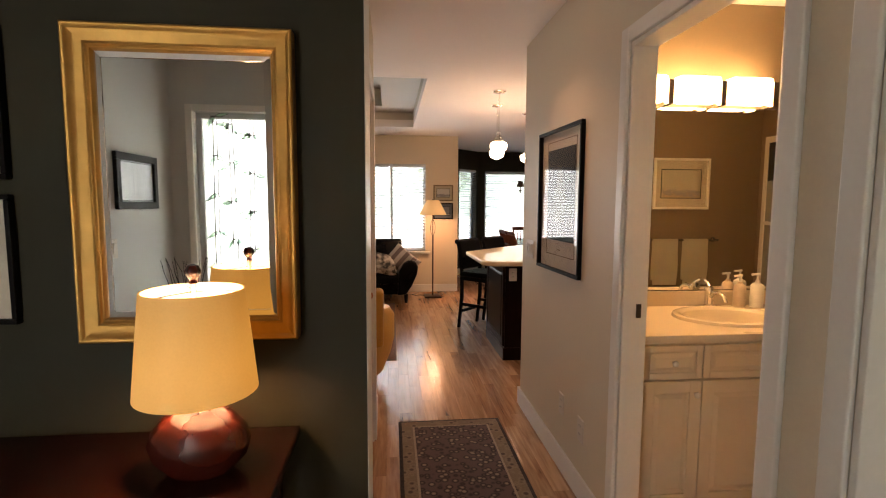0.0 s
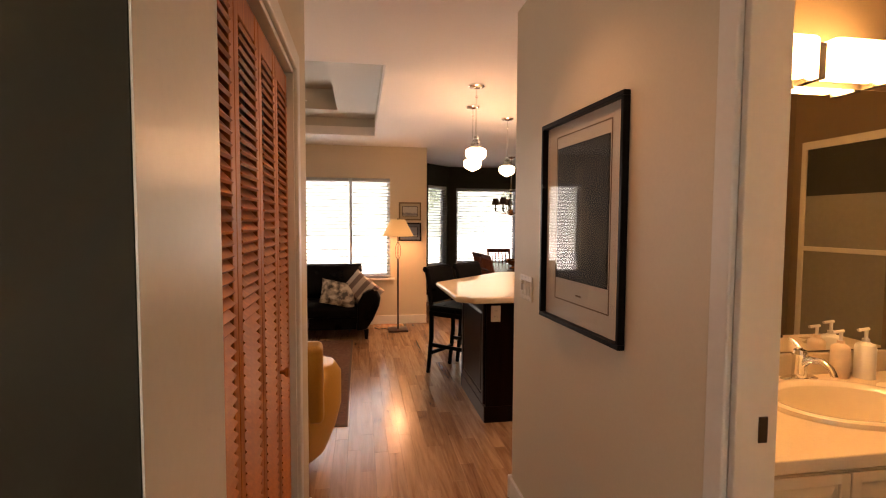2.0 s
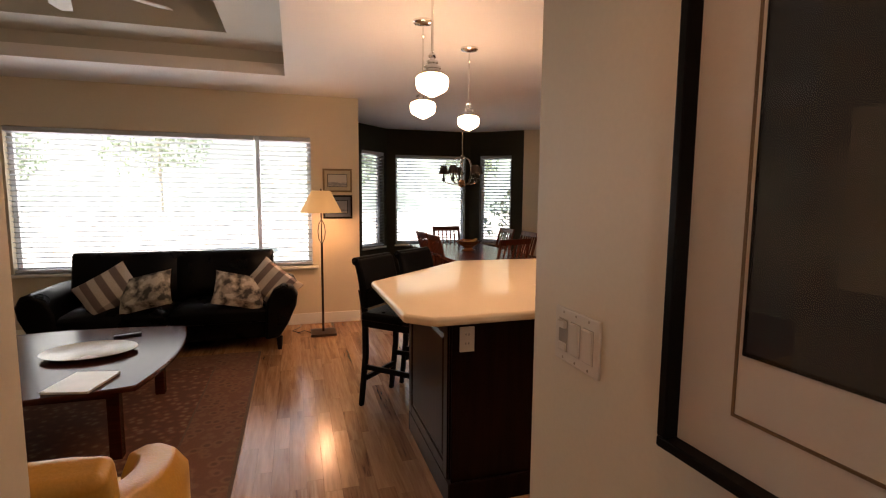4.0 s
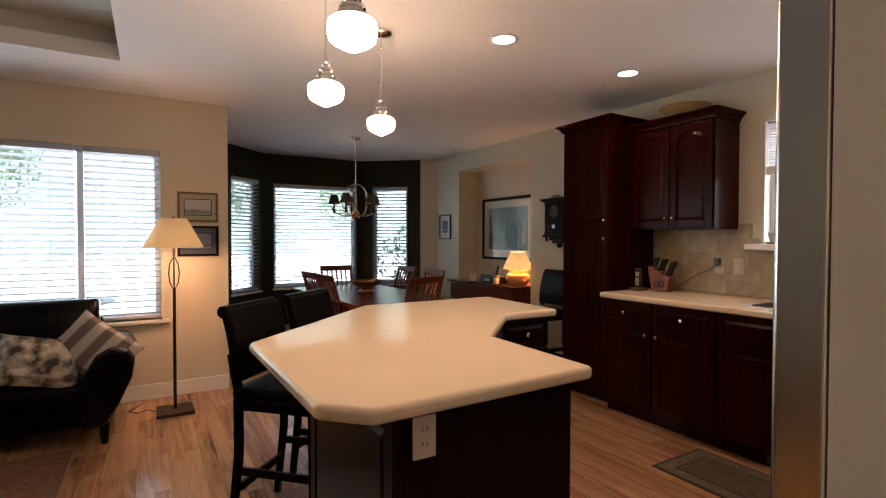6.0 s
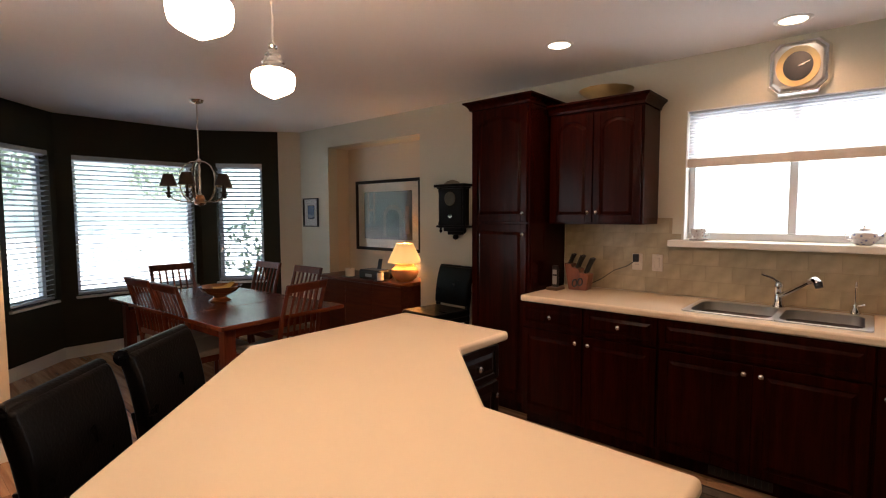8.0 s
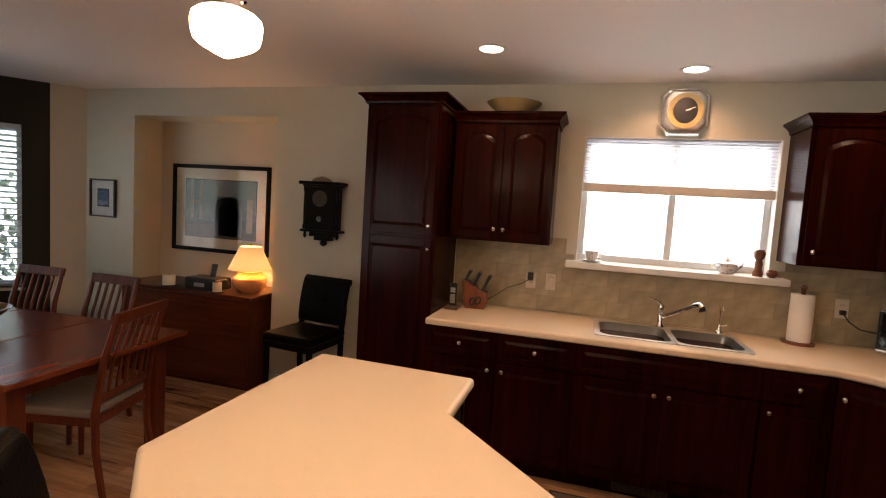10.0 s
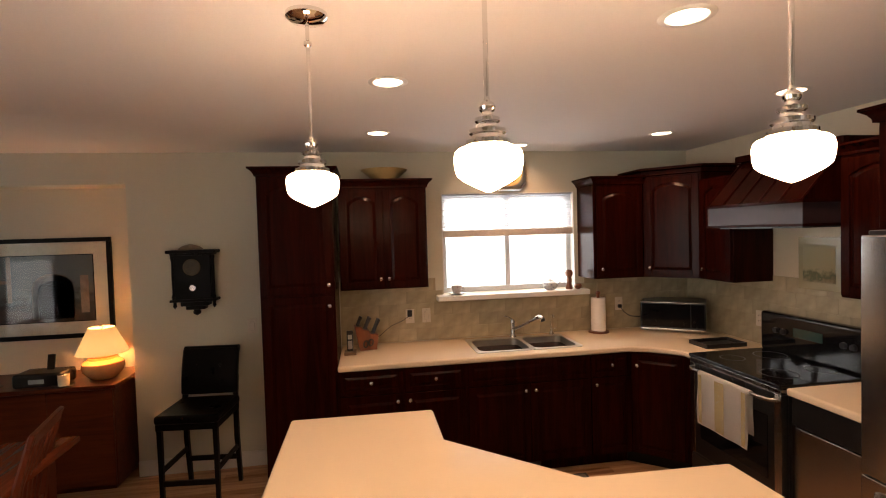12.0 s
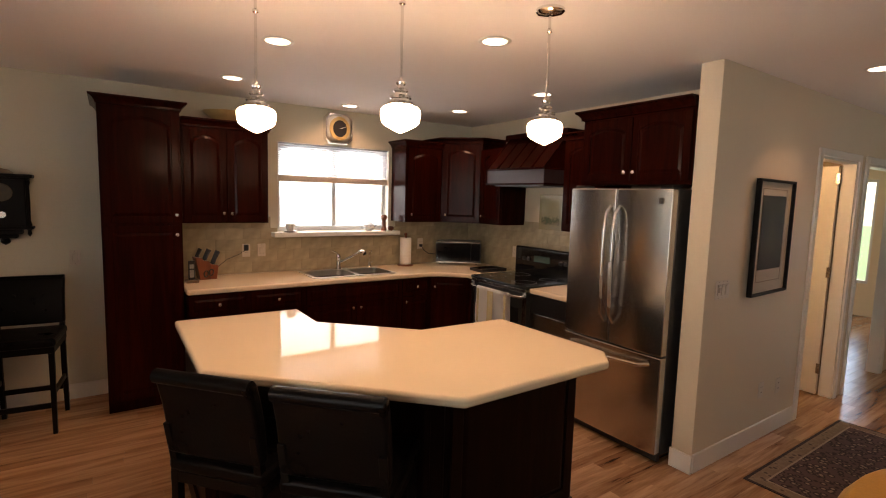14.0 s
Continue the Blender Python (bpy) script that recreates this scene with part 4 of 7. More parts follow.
def panel_front(w, h, parent, material, x, z, name="door", knob=None, knob_m=None, y=0.0, fr=0.045, arch=0.0, knob_r=0.013):
    """A framed front with a raised field; local front towards -y. Returns the front's object."""
    t = 0.019
    ob = part(name, boxes((x + 0.0015, x + w - 0.0015, y - 0.010, y, z + 0.0015, z + h - 0.0015)), material, parent)
    bm = boxes((x + 0.002, x + fr, y - t, y - 0.010, z + 0.002, z + h - 0.002), (x + w - fr, x + w - 0.002, y - t, y - 0.010, z + 0.002, z + h - 0.002), (x + fr, x + w - fr, y - t, y - 0.010, z + 0.002, z + fr))
    x0, x1, zt = x + fr, x + w - fr, z + h - fr
    nseg = 10 if arch else 1
    pts = []
    for i in range(nseg + 1):
        u = i / nseg
        pts.append((x0 + (x1 - x0) * u, zt - arch * (2 * u - 1) ** 2 if arch else zt))
    for (a, za), (b, zb) in zip(pts, pts[1:]):
        v = [bm.verts.new(p) for p in ((a, y - t, za), (b, y - t, zb), (b, y - t, z + h - 0.002), (a, y - t, z + h - 0.002), (a, y - 0.01, za), (b, y - 0.01, zb), (b, y - 0.01, z + h - 0.002), (a, y - 0.01, z + h - 0.002))]
        for q in ((0, 1, 2, 3), (4, 7, 6, 5), (0, 4, 5, 1), (3, 2, 6, 7)):
            bm.faces.new([v[i] for i in q])
    part("door_frame" if name == "door" else "drawer_frame", bm, material, ob, bevel=0.003)
    g = 0.02
    if x1 - x0 > 3 * g and zt - z - fr > 3 * g:
        prof = [(x0 + 0.006, z + fr + 0.006), (x1 - 0.006, z + fr + 0.006)] + [(a + (0.006 if i == 0 else -0.006 if i == nseg else 0), c - 0.006) for i, (a, c) in reversed(list(enumerate(pts)))]
        cx, cz = (x0 + x1) / 2, (z + fr + zt) / 2
        sx, sz = 1 - 2 * g / (x1 - x0), 1 - 2 * g / (zt - z - fr)
        b2 = bmesh.new()
        lo = [b2.verts.new((a, y - 0.011, c)) for a, c in prof]
        hi = [b2.verts.new((cx + (a - cx) * sx, y - t + 0.001, cz + (c - cz) * sz)) for a, c in prof]
        for i in range(len(prof)):
            j = (i + 1) % len(prof)
            b2.faces.new((lo[i], lo[j], hi[j], hi[i]))
        b2.faces.new(hi)
        part("raised_panel", b2, material, ob)
    if knob:
        kx, kz = knob
        part("knob", moved(lathe([(0.005, 0), (0.006, 0.010), (knob_r, 0.016), (knob_r, 0.022), (knob_r * 0.6, 0.027), (0, 0.028)], 14), pose(x + kx, y - t + 0.002, z + kz, 90, 0, 0)), knob_m or M_NICKEL, ob, smooth=True)
    return ob


M_KNOBW = mat("white_porcelain_knob", (0.8, 0.76, 0.68), 0.2, vary=0.02, bump=0)
va = thing("bathroom_vanity", "almond painted bathroom vanity cabinet with drawers and doors", "vanity", pose(vx0, vy, 0))
VW = vx1 - vx0
part("body", boxes((0, VW, 0, 3.5 - vy - 0.005, 0.1, 0.70), (0, VW, 0, 0.02, 0.70, 0.84), (0.02, VW - 0.02, 0.05, 0.4, 0, 0.1)), M_VAN, va)
V1, V2 = 1.755 - vx0, 2.813 - vx0      # the narrow unit, then the sink unit, then another narrow one
for a, b in ((0, V1), (V1, V2), (V2, VW)):
    w = b - a
    wide = w > 0.6
    panel_front(w, 0.15, va, M_VAN, a, 0.68, "drawer", None if wide else (w / 2, 0.075), M_KNOBW, fr=0.03)
    for k in range(2 if wide else 1):
        d = w / 2 if wide else w
        panel_front(d, 0.565, va, M_VAN, a + k * d, 0.11, "door", ((d - 0.03) if k == 0 else 0.03, 0.505), M_KNOBW, fr=0.055)
vt = thing("bathroom_counter", "almond laminate vanity top with a backsplash", "countertop", pose(0, 0, 0))
SX, SY = 2.06, 3.2
angles = [math.atan2(y - SY, x - SX) for x, y in ((vx0, vy - 0.025), (vx1, vy - 0.025), (vx1, 3.498), (vx0, 3.498))]
angles = sorted(angles + [2 * math.pi * (k + 0.5) / 44 - math.pi for k in range(44)])


def to_edge(a, x0, x1, y0, y1):
    """The point of a rectangle's edge that is met from the basin's middle at the angle a."""
    c, d = math.cos(a), math.sin(a)
    t = min(((x1 if c > 0 else x0) - SX) / c if abs(c) > 1e-9 else 1e9, ((y1 if d > 0 else y0) - SY) / d if abs(d) > 1e-9 else 1e9)
    return SX + c * t, SY + d * t


def oval(rx, ry):
    return [(SX + rx * math.cos(a), SY + ry * math.sin(a)) for a in angles]


edge = [to_edge(a, vx0, vx1, vy - 0.025, 3.498) for a in angles]
hole = oval(0.235, 0.178)
bm = ringed([[(x, y, z) for x, y in q] for q, z in ((hole, 0.84), (edge, 0.84), (edge, 0.875), (hole, 0.875), (hole, 0.84))])[0]
bmesh.ops.remove_doubles(bm, verts=bm.verts, dist=1e-5)
part("top", bm, M_VTOP, vt, bevel=0.005)
part("backsplash", boxes((vx0, vx1, 3.475, 3.498, 0.875, 0.955)), M_VTOP, vt, bevel=0.004)
bs = thing("bathroom_sink", "oval almond porcelain drop-in sink", "sink", pose(0, 0, 0))
M_PORC = mat("almond_porcelain", (0.8, 0.7, 0.55), 0.12, vary=0.01, bump=0, coat=0.5)
part("rim", ringed([[(x, y, z) for x, y in oval(a, b)] for a, b, z in ((0.262, 0.203, 0.8755), (0.258, 0.2, 0.889), (0.246, 0.19, 0.894), (0.225, 0.17, 0.890), (0.212, 0.158, 0.878))])[0], M_PORC, bs, smooth=True)
bm, vs = ringed([[(x, y, z) for x, y in oval(a, b)] for a, b, z in ((0.213, 0.159, 0.880), (0.20, 0.146, 0.85), (0.17, 0.12, 0.79), (0.11, 0.075, 0.74), (0.03, 0.03, 0.725))])
bm.faces.new(vs[-1])
part("basin", bm, M_PORC, bs, smooth=True)
part("drain", lathe([(0.022, 0.727), (0.022, 0.729), (0, 0.728)], 16, SX, SY), M_CHROME, bs)
fa = thing("bathroom_faucet", "chrome single-lever bathroom faucet", "faucet", pose(2.115, 3.425, 0.877))
part("base_plate", moved(lathe([(0.075, 0), (0.075, 0.008), (0.06, 0.014), (0, 0.014)], 24), Matrix.Diagonal((1, 0.42, 1, 1))), M_CHROME, fa, smooth=True)
part("body", lathe([(0.024, 0.01), (0.022, 0.08), (0.026, 0.09), (0.02, 0.11), (0, 0.115)], 20), M_CHROME, fa, smooth=True)
part("spout", tube([(0, 0, 0.05), (0, -0.04, 0.085), (0, -0.085, 0.09), (0, -0.12, 0.075), (0, -0.135, 0.05)], [0.012, 0.012, 0.011, 0.010, 0.010]), M_CHROME, fa, smooth=True)
part("lever", tube([(0, 0, 0.112), (0, 0.02, 0.13), (0, 0.045, 0.14)], [0.009, 0.007, 0.006]), M_CHROME, fa, smooth=True)


def pump_bottle(x, y, z, h, r, m, label):
    ob = thing("soap_dispenser", label, "bottle", pose(x, y, z), "pump bottles by the sink")
    part("bottle", lathe([(0, 0), (r, 0), (r, h * 0.62), (r * 0.9, h * 0.68), (0.012, h * 0.74), (0.012, h * 0.8), (0, h * 0.8)], 20), m, ob, smooth=True)
    part("pump", merged(tube([(0, 0, h * 0.8), (0, 0, h)], 0.006, 8), tube([(0.01, 0, h), (-0.035, 0, h * 0.98)], 0.006, 8)), M_WHITE, ob)


pump_bottle(2.3, 3.44, 0.875, 0.17, 0.03, mat("peach_soap_bottle", (0.75, 0.6, 0.45), 0.3), "peach pump soap bottle beside the sink")
pump_bottle(2.385, 3.42, 0.875, 0.18, 0.033, M_WHITE, "white pump lotion bottle beside the sink")
so = thing("soap_dish", "shell-shaped almond soap dish", "dish", pose(2.57, 3.4, 0.875))
part("dish", moved(lathe([(0.03, 0), (0.06, 0.012), (0.085, 0.022), (0.08, 0.026), (0.05, 0.016), (0, 0.012)], 24), Matrix.Diagonal((1, 0.7, 1, 1))), M_VTOP, so, smooth=True)
bmr = thing("bathroom_mirror", "wide frameless bathroom mirror over the vanity", "mirror", pose(0, 0, 0))
part("mirror_glass", boxes((vx0, 2.54, 3.488, 3.498, 0.962, 1.93)), M_MIRROR, bmr, bevel=0.002)
vl = thing("vanity_light", "lit brushed nickel vanity light with white glass shades", "light", pose(0, 0, 0))
part("back_bar", boxes((1.55, 2.43, 3.47, 3.498, 1.955, 2.03)), M_NICKEL, vl, bevel=0.004)
M_VGLASS = mat("lit_white_glass", (0.9, 0.85, 0.75), 0.3, vary=0, bump=0, emit=LAMP * 22, emit_col=(1, 0.6, 0.26))
for x in (1.69, 1.971, 2.2525):
    part("shade", boxes((x - 0.112, x + 0.112, 3.36, 3.455, 1.935, 2.065)), M_VGLASS, vl, "white opal glass shade, lit", bevel=0.02, seg=3)
    part("bracket", boxes((x + 0.12, x + 0.148, 3.38, 3.475, 1.925, 2.045)), M_NICKEL, vl)
framed("bath_picture", "white-framed beach print on the taupe bathroom wall", pose(3.13, 1.99, 1.38, 0, 0, 180), 0.5, 0.43, M_WHITE, 0.02, mat("beach_mount", (0.55, 0.5, 0.42), 0.9), art("beach_print", (0.5, 0.47, 0.4), (0.3, 0.3, 0.33), (0.45, 0.38, 0.28), 8, 0.2), (0.12, 0.2, 0.88, 0.8))
tb = thing("towel_bar", "brushed nickel towel bar on the bathroom wall", "towel bar", pose(0, 0, 0))
part("bar", tube([(2.6, 2.05, 1.12), (3.2, 2.05, 1.12)], 0.008), M_NICKEL, tb, smooth=True)
for x in (2.6, 3.2):
    part("post", moved(lathe([(0.022, 0), (0.02, 0.008), (0.01, 0.015), (0.01, 0.065), (0, 0.065)], 14), pose(x, 1.99, 1.12, -90, 0, 0)), M_NICKEL, tb, smooth=True)
M_TOWEL = mat("cream_terry_towel", (0.78, 0.71, 0.58), 0.95, vary=0.06, grain=250, bump=0.1)


def hung_cloth(name, label, at, w, drop, back, material, group="", r=0.012, stripes=()):
    """Cloth folded over a bar along local x at the origin."""
    ob = thing(name, label, "towel", at, group)
    bm = bmesh.new()
    prof = [(-r - 0.002, -drop + drop * i / 10) for i in range(10)] + [(r * math.cos(a), r * math.sin(a)) for a in [math.pi - math.pi * i / 6 for i in range(7)]] + [(r + 0.002, -back * (i + 1) / 6) for i in range(6)]
    rows = []
    for i in range(9):
        x = w * (i / 8 - 0.5)
        rows.append([bm.verts.new((x * (1 + 0.03 * math.sin(z * 20)), y + 0.004 * math.sin(i * 1.7 + z * 9) * min(1, -z * 8) if z < 0 else y, z)) for y, z in prof])
    for a, b in zip(rows, rows[1:]):
        for k in range(len(prof) - 1):
            bm.faces.new((a[k], a[k + 1], b[k + 1], b[k]))
    bmesh.ops.solidify(bm, geom=bm.faces[:], thickness=0.004)
    part("cloth", bm, material, ob, smooth=True)
    for x0, x1 in stripes:
        part("woven_stripe", boxes((x0, x1, -r - 0.0075, -r - 0.0065, -drop + 0.01, -0.005)), M_GOLDCLOTH, ob)
    return ob


M_GOLDCLOTH = patterned("yellow_woven_stripe", ((0.66, 0.62, 0.5), (0.58, 0.46, 0.22), (0.62, 0.5, 0.26)), 60)
for x in (2.73, 3.0):
    hung_cloth("hand_towel", "cream terry hand towel folded over the bar", pose(x, 2.05, 1.12, 0, 0, 180), 0.22, 0.38, 0.34, M_TOWEL, "bathroom towels")
sw = thing("shower_door", "white-framed sliding shower door of striped frosted glass", "shower door", pose(0, 0, 0))
for a, b in ((2.13, 2.165), (2.80, 2.835), (3.42, 3.455)):
    part("stile", boxes((3.52, 3.555, a, b, 0.1, 1.93)), M_TRIM, sw, bevel=0.003)
for a, b in ((0.06, 0.1), (1.255, 1.285), (1.93, 1.98)):
    part("rail", boxes((3.52, 3.555, 2.13, 3.455, a, b)), M_TRIM, sw, bevel=0.003)
M_DIMGLASS = mat("smoky_shower_glass", (0.05, 0.05, 0.04), 0.15, vary=0.05, bump=0.0)
M_FROST = mat("frosted_shower_glass", (0.3, 0.29, 0.25), 0.35, vary=0.05, bump=0.1)
for a, b in ((2.165, 2.80), (2.835, 3.42)):
    for z0, z1, mm in ((0.1, 1.255, M_FROST), (1.285, 1.62, M_FROST), (1.62, 1.93, M_DIMGLASS)):
        part("pane", boxes((3.532, 3.54, a, b, z0, z1)), mm, sw)

# ---- kitchen cabinets ----


def crown(w, d, z, over=0.045, h=0.06, left=True, right=True):
    """A stepped crown moulding round the top of a cabinet: local front towards -y."""
    bm = bmesh.new()
    prof = [(0.0, 0), (0.008, 0.0), (0.010, h * 0.25), (over * 0.5, h * 0.55), (over * 0.85, h * 0.75), (over, h * 0.8), (over, h)]
    loops = []
    for o, dz in prof:
        l, r = (o if left else 0), (o if right else 0)
        loops.append([bm.verts.new(p) for p in ((-l, d, z + dz), (-l, -o - 0.018, z + dz), (w + r, -o - 0.018, z + dz), (w + r, d, z + dz))])
    for a, b in zip(loops, loops[1:]):
        for k in range(4):
            bm.faces.new((a[k], a[(k + 1) % 4], b[(k + 1) % 4], b[k]))
    bm.faces.new(loops[-1])
    bm.faces.new(loops[0][::-1])
    return bm


def cabinet(label, at, w, d, z0, z1, fronts, top=0.0, toe=False, left=True, right=True, name="wall_cabinet", group="", material=None):
    """fronts: (kind, x0, x1, z0, z1, knob x from the front's left, knob z from its foot, arch)."""
    mm = material or M_CAB
    ob = thing(name, label, "cabinet", at, group)
    bb = [(0, w, 0, d, z0 + (0.1 if toe else 0), z1)]
    if toe:
        bb.append((0.0, w, 0.07, d, z0, z0 + 0.1))
    part("body", boxes(*bb), mm, ob, bevel=0.002)
    for kind, x0, x1, a, b, kx, kz, arch in fronts:
        panel_front(x1 - x0, b - a, ob, mm, x0, a, kind, (kx, kz) if kx is not None else None, M_NICKEL, fr=0.05 if kind == "door" else 0.032, arch=arch)
    if top:
        part("crown_moulding", crown(w, d, z1, h=top, left=left, right=right), mm, ob)
    return ob


EAST = -90
cabinet("tall cherry-stained pantry cabinet with two arched panel doors", pose(3.97, 7.262, 0, 0, 0, EAST), 0.50, E - 3.975, 0, 2.215,
        [("door", 0.012, 0.488, 0.115, 1.385, 0.45, 1.20, 0.0), ("door", 0.012, 0.488, 1.40, 2.20, 0.45, 0.06, 0.05)], 0.06, True, name="pantry_cabinet")
cabinet("cherry-stained double wall cabinet with arched doors and crown moulding", pose(4.20, 6.735, 0, 0, 0, EAST), 0.66, E - 4.205, 1.385, 2.145,
        [("door", 0.01, 0.329, 1.395, 2.135, 0.29, 0.07, 0.05), ("door", 0.331, 0.65, 1.395, 2.135, 0.03, 0.07, 0.05)], 0.065, left=False, group="cherry wall cabinets")
cabinet("narrow cherry-stained wall cabinet beside the window", pose(4.20, 4.725, 0, 0, 0, EAST), 0.435, E - 4.205, 1.385, 2.145, [("door", 0.02, 0.42, 1.395, 2.135, 0.04, 0.07, 0.05)], 0.065, right=False, group="cherry wall cabinets")
# diagonal corner cabinet
cc = thing("corner_cabinet", "diagonal cherry-stained corner wall cabinet with an arched door", "cabinet", pose(0, 0, 0), "cherry wall cabinets")
part("body", slab([(4.20, 4.285), (3.90, 3.985), (3.90, S + 0.003), (E - 0.004, S + 0.003), (E - 0.004, 4.285)], 1.385, 2.205), M_CAB, cc, bevel=0.002)
mdiag = along((4.20, 4.285), (3.90, 3.985))
panel_front(0.40, 0.80, cc, M_CAB, 0.012, 1.395, "door", (0.04, 0.07), M_NICKEL, fr=0.05, arch=0.05).matrix_local = mdiag
part("crown_moulding", slab([(4.16, 4.345), (3.84, 4.02), (3.84, S + 0.003), (E - 0.004, S + 0.003), (E - 0.004, 4.345)], 2.245, 2.265), M_CAB, cc, bevel=0.006)
part("crown_base", slab([(4.185, 4.31), (3.875, 4.0), (3.875, S + 0.003), (E - 0.004, S + 0.003), (E - 0.004, 4.31)], 2.205, 2.245), M_CAB, cc, bevel=0.008)
SOUTH = 180
cabinet("small cherry-stained wall cabinet beside the range hood", pose(3.895, 4.0, 0, 0, 0, SOUTH), 0.345, 4.0 - S - 0.004, 1.385, 2.145, [("door", 0.01, 0.335, 1.395, 2.135, 0.05, 0.07, 0.05)], 0.0, group="cherry wall cabinets")
cabinet("narrow cherry-stained wall cabinet beside the refrigerator", pose(2.76, 4.0, 0, 0, 0, SOUTH), 0.44, 4.0 - S - 0.004, 1.385, 2.145, [("door", 0.01, 0.43, 1.395, 2.135, 0.38, 0.07, 0.05)], 0.06, right=False, group="cherry wall cabinets")
cabinet("deep cherry-stained cabinet over the refrigerator with two arched doors", pose(2.315, 4.30, 0, 0, 0, SOUTH), 0.84, 4.30 - S - 0.004, 1.765, 2.225,
        [("door", 0.012, 0.419, 1.785, 2.21, 0.37, 0.06, 0.04), ("door", 0.421, 0.828, 1.785, 2.21, 0.03, 0.06, 0.04)], 0.065, right=False, group="cherry wall cabinets")
# hood
hd = thing("range_hood", "cherry wood mantel range hood with sloped boards", "range hood", pose(0, 0, 0))
part("mantel_band", boxes((2.80, 3.545, S + 0.004, 4.20, 1.785, 1.91)), mat("dark_cherry_band", (0.035, 0.02, 0.022), 0.35, vary=0.1), hd, bevel=0.004)
part("lower_lip", boxes((2.785, 3.56, S + 0.004, 4.215, 1.775, 1.79)), M_CAB, hd, bevel=0.004)
part("upper_lip", boxes((2.79, 3.555, S + 0.004, 4.21, 1.905, 1.925)), M_CAB, hd, bevel=0.004)
bm = bmesh.new()
lo = [bm.verts.new(p) for p in ((2.80, S + .004, 1.925), (3.545, S + .004, 1.925), (3.545, 4.20, 1.925), (2.80, 4.20, 1.925))]
hi = [bm.verts.new(p) for p in ((2.80, S + .004, 2.22), (3.545, S + .004, 2.22), (3.545, 3.93, 2.22), (2.80, 3.93, 2.22))]
for k in range(4):
    bm.faces.new((lo[k], lo[(k + 1) % 4], hi[(k + 1) % 4], hi[k]))
bm.faces.new(hi)
part("sloped_panel", bm, M_CAB, hd)
for k in range(6):
    x = 2.80 + 0.745 * k / 5
    part("batten", tube([(x, 4.202, 1.925), (x, 3.932, 2.22)], 0.006, 6), M_CAB, hd)
part("top_moulding", boxes((2.775, 3.57, S + 0.004, 3.97, 2.22, 2.265)), M_CAB, hd, bevel=0.008)
part("hood_filter", boxes((2.85, 3.49, S + 0.05, 4.15, 1.766, 1.776)), M_BLACK, hd)

# base cabinets along the east wall, from the pantry to the corner
bx = 3.88
runs = [(6.757, 6.31, 1, "left"), (6.31, 5.86, 1, "right"), (5.86, 4.93, 2, "sink"), (4.93, 4.60, 1, "right")]
for a, b, n, side in runs:
    w = a - b
    fr = []
    if side == "sink":
        fr = [("drawer", 0.006, w - 0.006, 0.70, 0.862, None, 0, 0), ("door", 0.006, w / 2 - 0.001, 0.11, 0.69, w / 2 - 0.045, 0.53, 0), ("door", w / 2 + 0.001, w - 0.006, 0.11, 0.69, 0.035, 0.53, 0)]
    else:
        fr = [("drawer", 0.006, w - 0.006, 0.70, 0.862, (w - 0.012) / 2, 0.08, 0), ("door", 0.006, w - 0.006, 0.11, 0.69, (w - 0.05) if side == "left" else 0.035, 0.53, 0)]
    cabinet("dark cherry-stained base cabinet with a panel door" if side != "sink" else "dark cherry-stained sink base cabinet with two doors", pose(bx, a, 0, 0, 0, EAST), w, E - bx - 0.004, 0, 0.868, fr, toe=True, name="base_cabinet", group="kitchen base cabinets")
cb = thing("base_cabinet", "dark cherry-stained angled corner base cabinet", "cabinet", pose(0, 0, 0), "kitchen base cabinets")
part("body", slab([(bx, 4.60), (3.62, 4.32), (3.555, 4.32), (3.555, S + 0.004), (E - 0.004, S + 0.004), (E - 0.004, 4.60)], 0.1, 0.868), M_CAB, cb)
part("toe_kick", slab([(bx + 0.07, 4.60), (3.66, 4.25), (3.6, 4.25), (3.6, S + 0.01), (E - 0.01, S + 0.01), (E - 0.01, 4.60)], 0, 0.1), M_BLACKWOOD, cb)
panel_front(0.36, 0.75, cb, M_CAB, 0.01, 0.11, "door", (0.04, 0.66), M_NICKEL).matrix_local = along((bx, 4.60), (3.62, 4.32))
# countertop with the sink cut out
ct = thing("countertop", "cream solid-surface kitchen countertop with rounded edge", "countertop", pose(0, 0, 0))
sx0, sx1, sy0, sy1 = 3.955, 4.345, 4.965, 5.745
xs_, y_s, x_e = 4.15, S + 0.004, E - 0.003
bm = merged(slab([(xs_, 6.757), (3.845, 6.757), (3.845, 4.62), (3.79, 4.50), (3.64, 4.345), (3.552, 4.335), (3.552, y_s), (xs_, y_s), (xs_, sy0), (sx0, sy0), (sx0, sy1), (xs_, sy1)], 0.868, 0.91),
            slab([(xs_, y_s), (x_e, y_s), (x_e, 6.757), (xs_, 6.757), (xs_, sy1), (sx1, sy1), (sx1, sy0), (xs_, sy0)], 0.868, 0.91))
bmesh.ops.delete(bm, geom=[q for q in bm.faces if all(abs(v.co.x - xs_) < 1e-5 for v in q.verts)], context="FACES_ONLY")
bmesh.ops.remove_doubles(bm, verts=bm.verts, dist=1e-5)
part("top", bm, M_COUNTER, ct, bevel=0.014, seg=4)
cs2 = thing("countertop", "short cream solid-surface countertop beside the refrigerator", "countertop", pose(0, 0, 0))
part("top", boxes((2.335, 2.775, S + 0.004, 4.335, 0.868, 0.91)), M_COUNTER, cs2, bevel=0.014, seg=4)
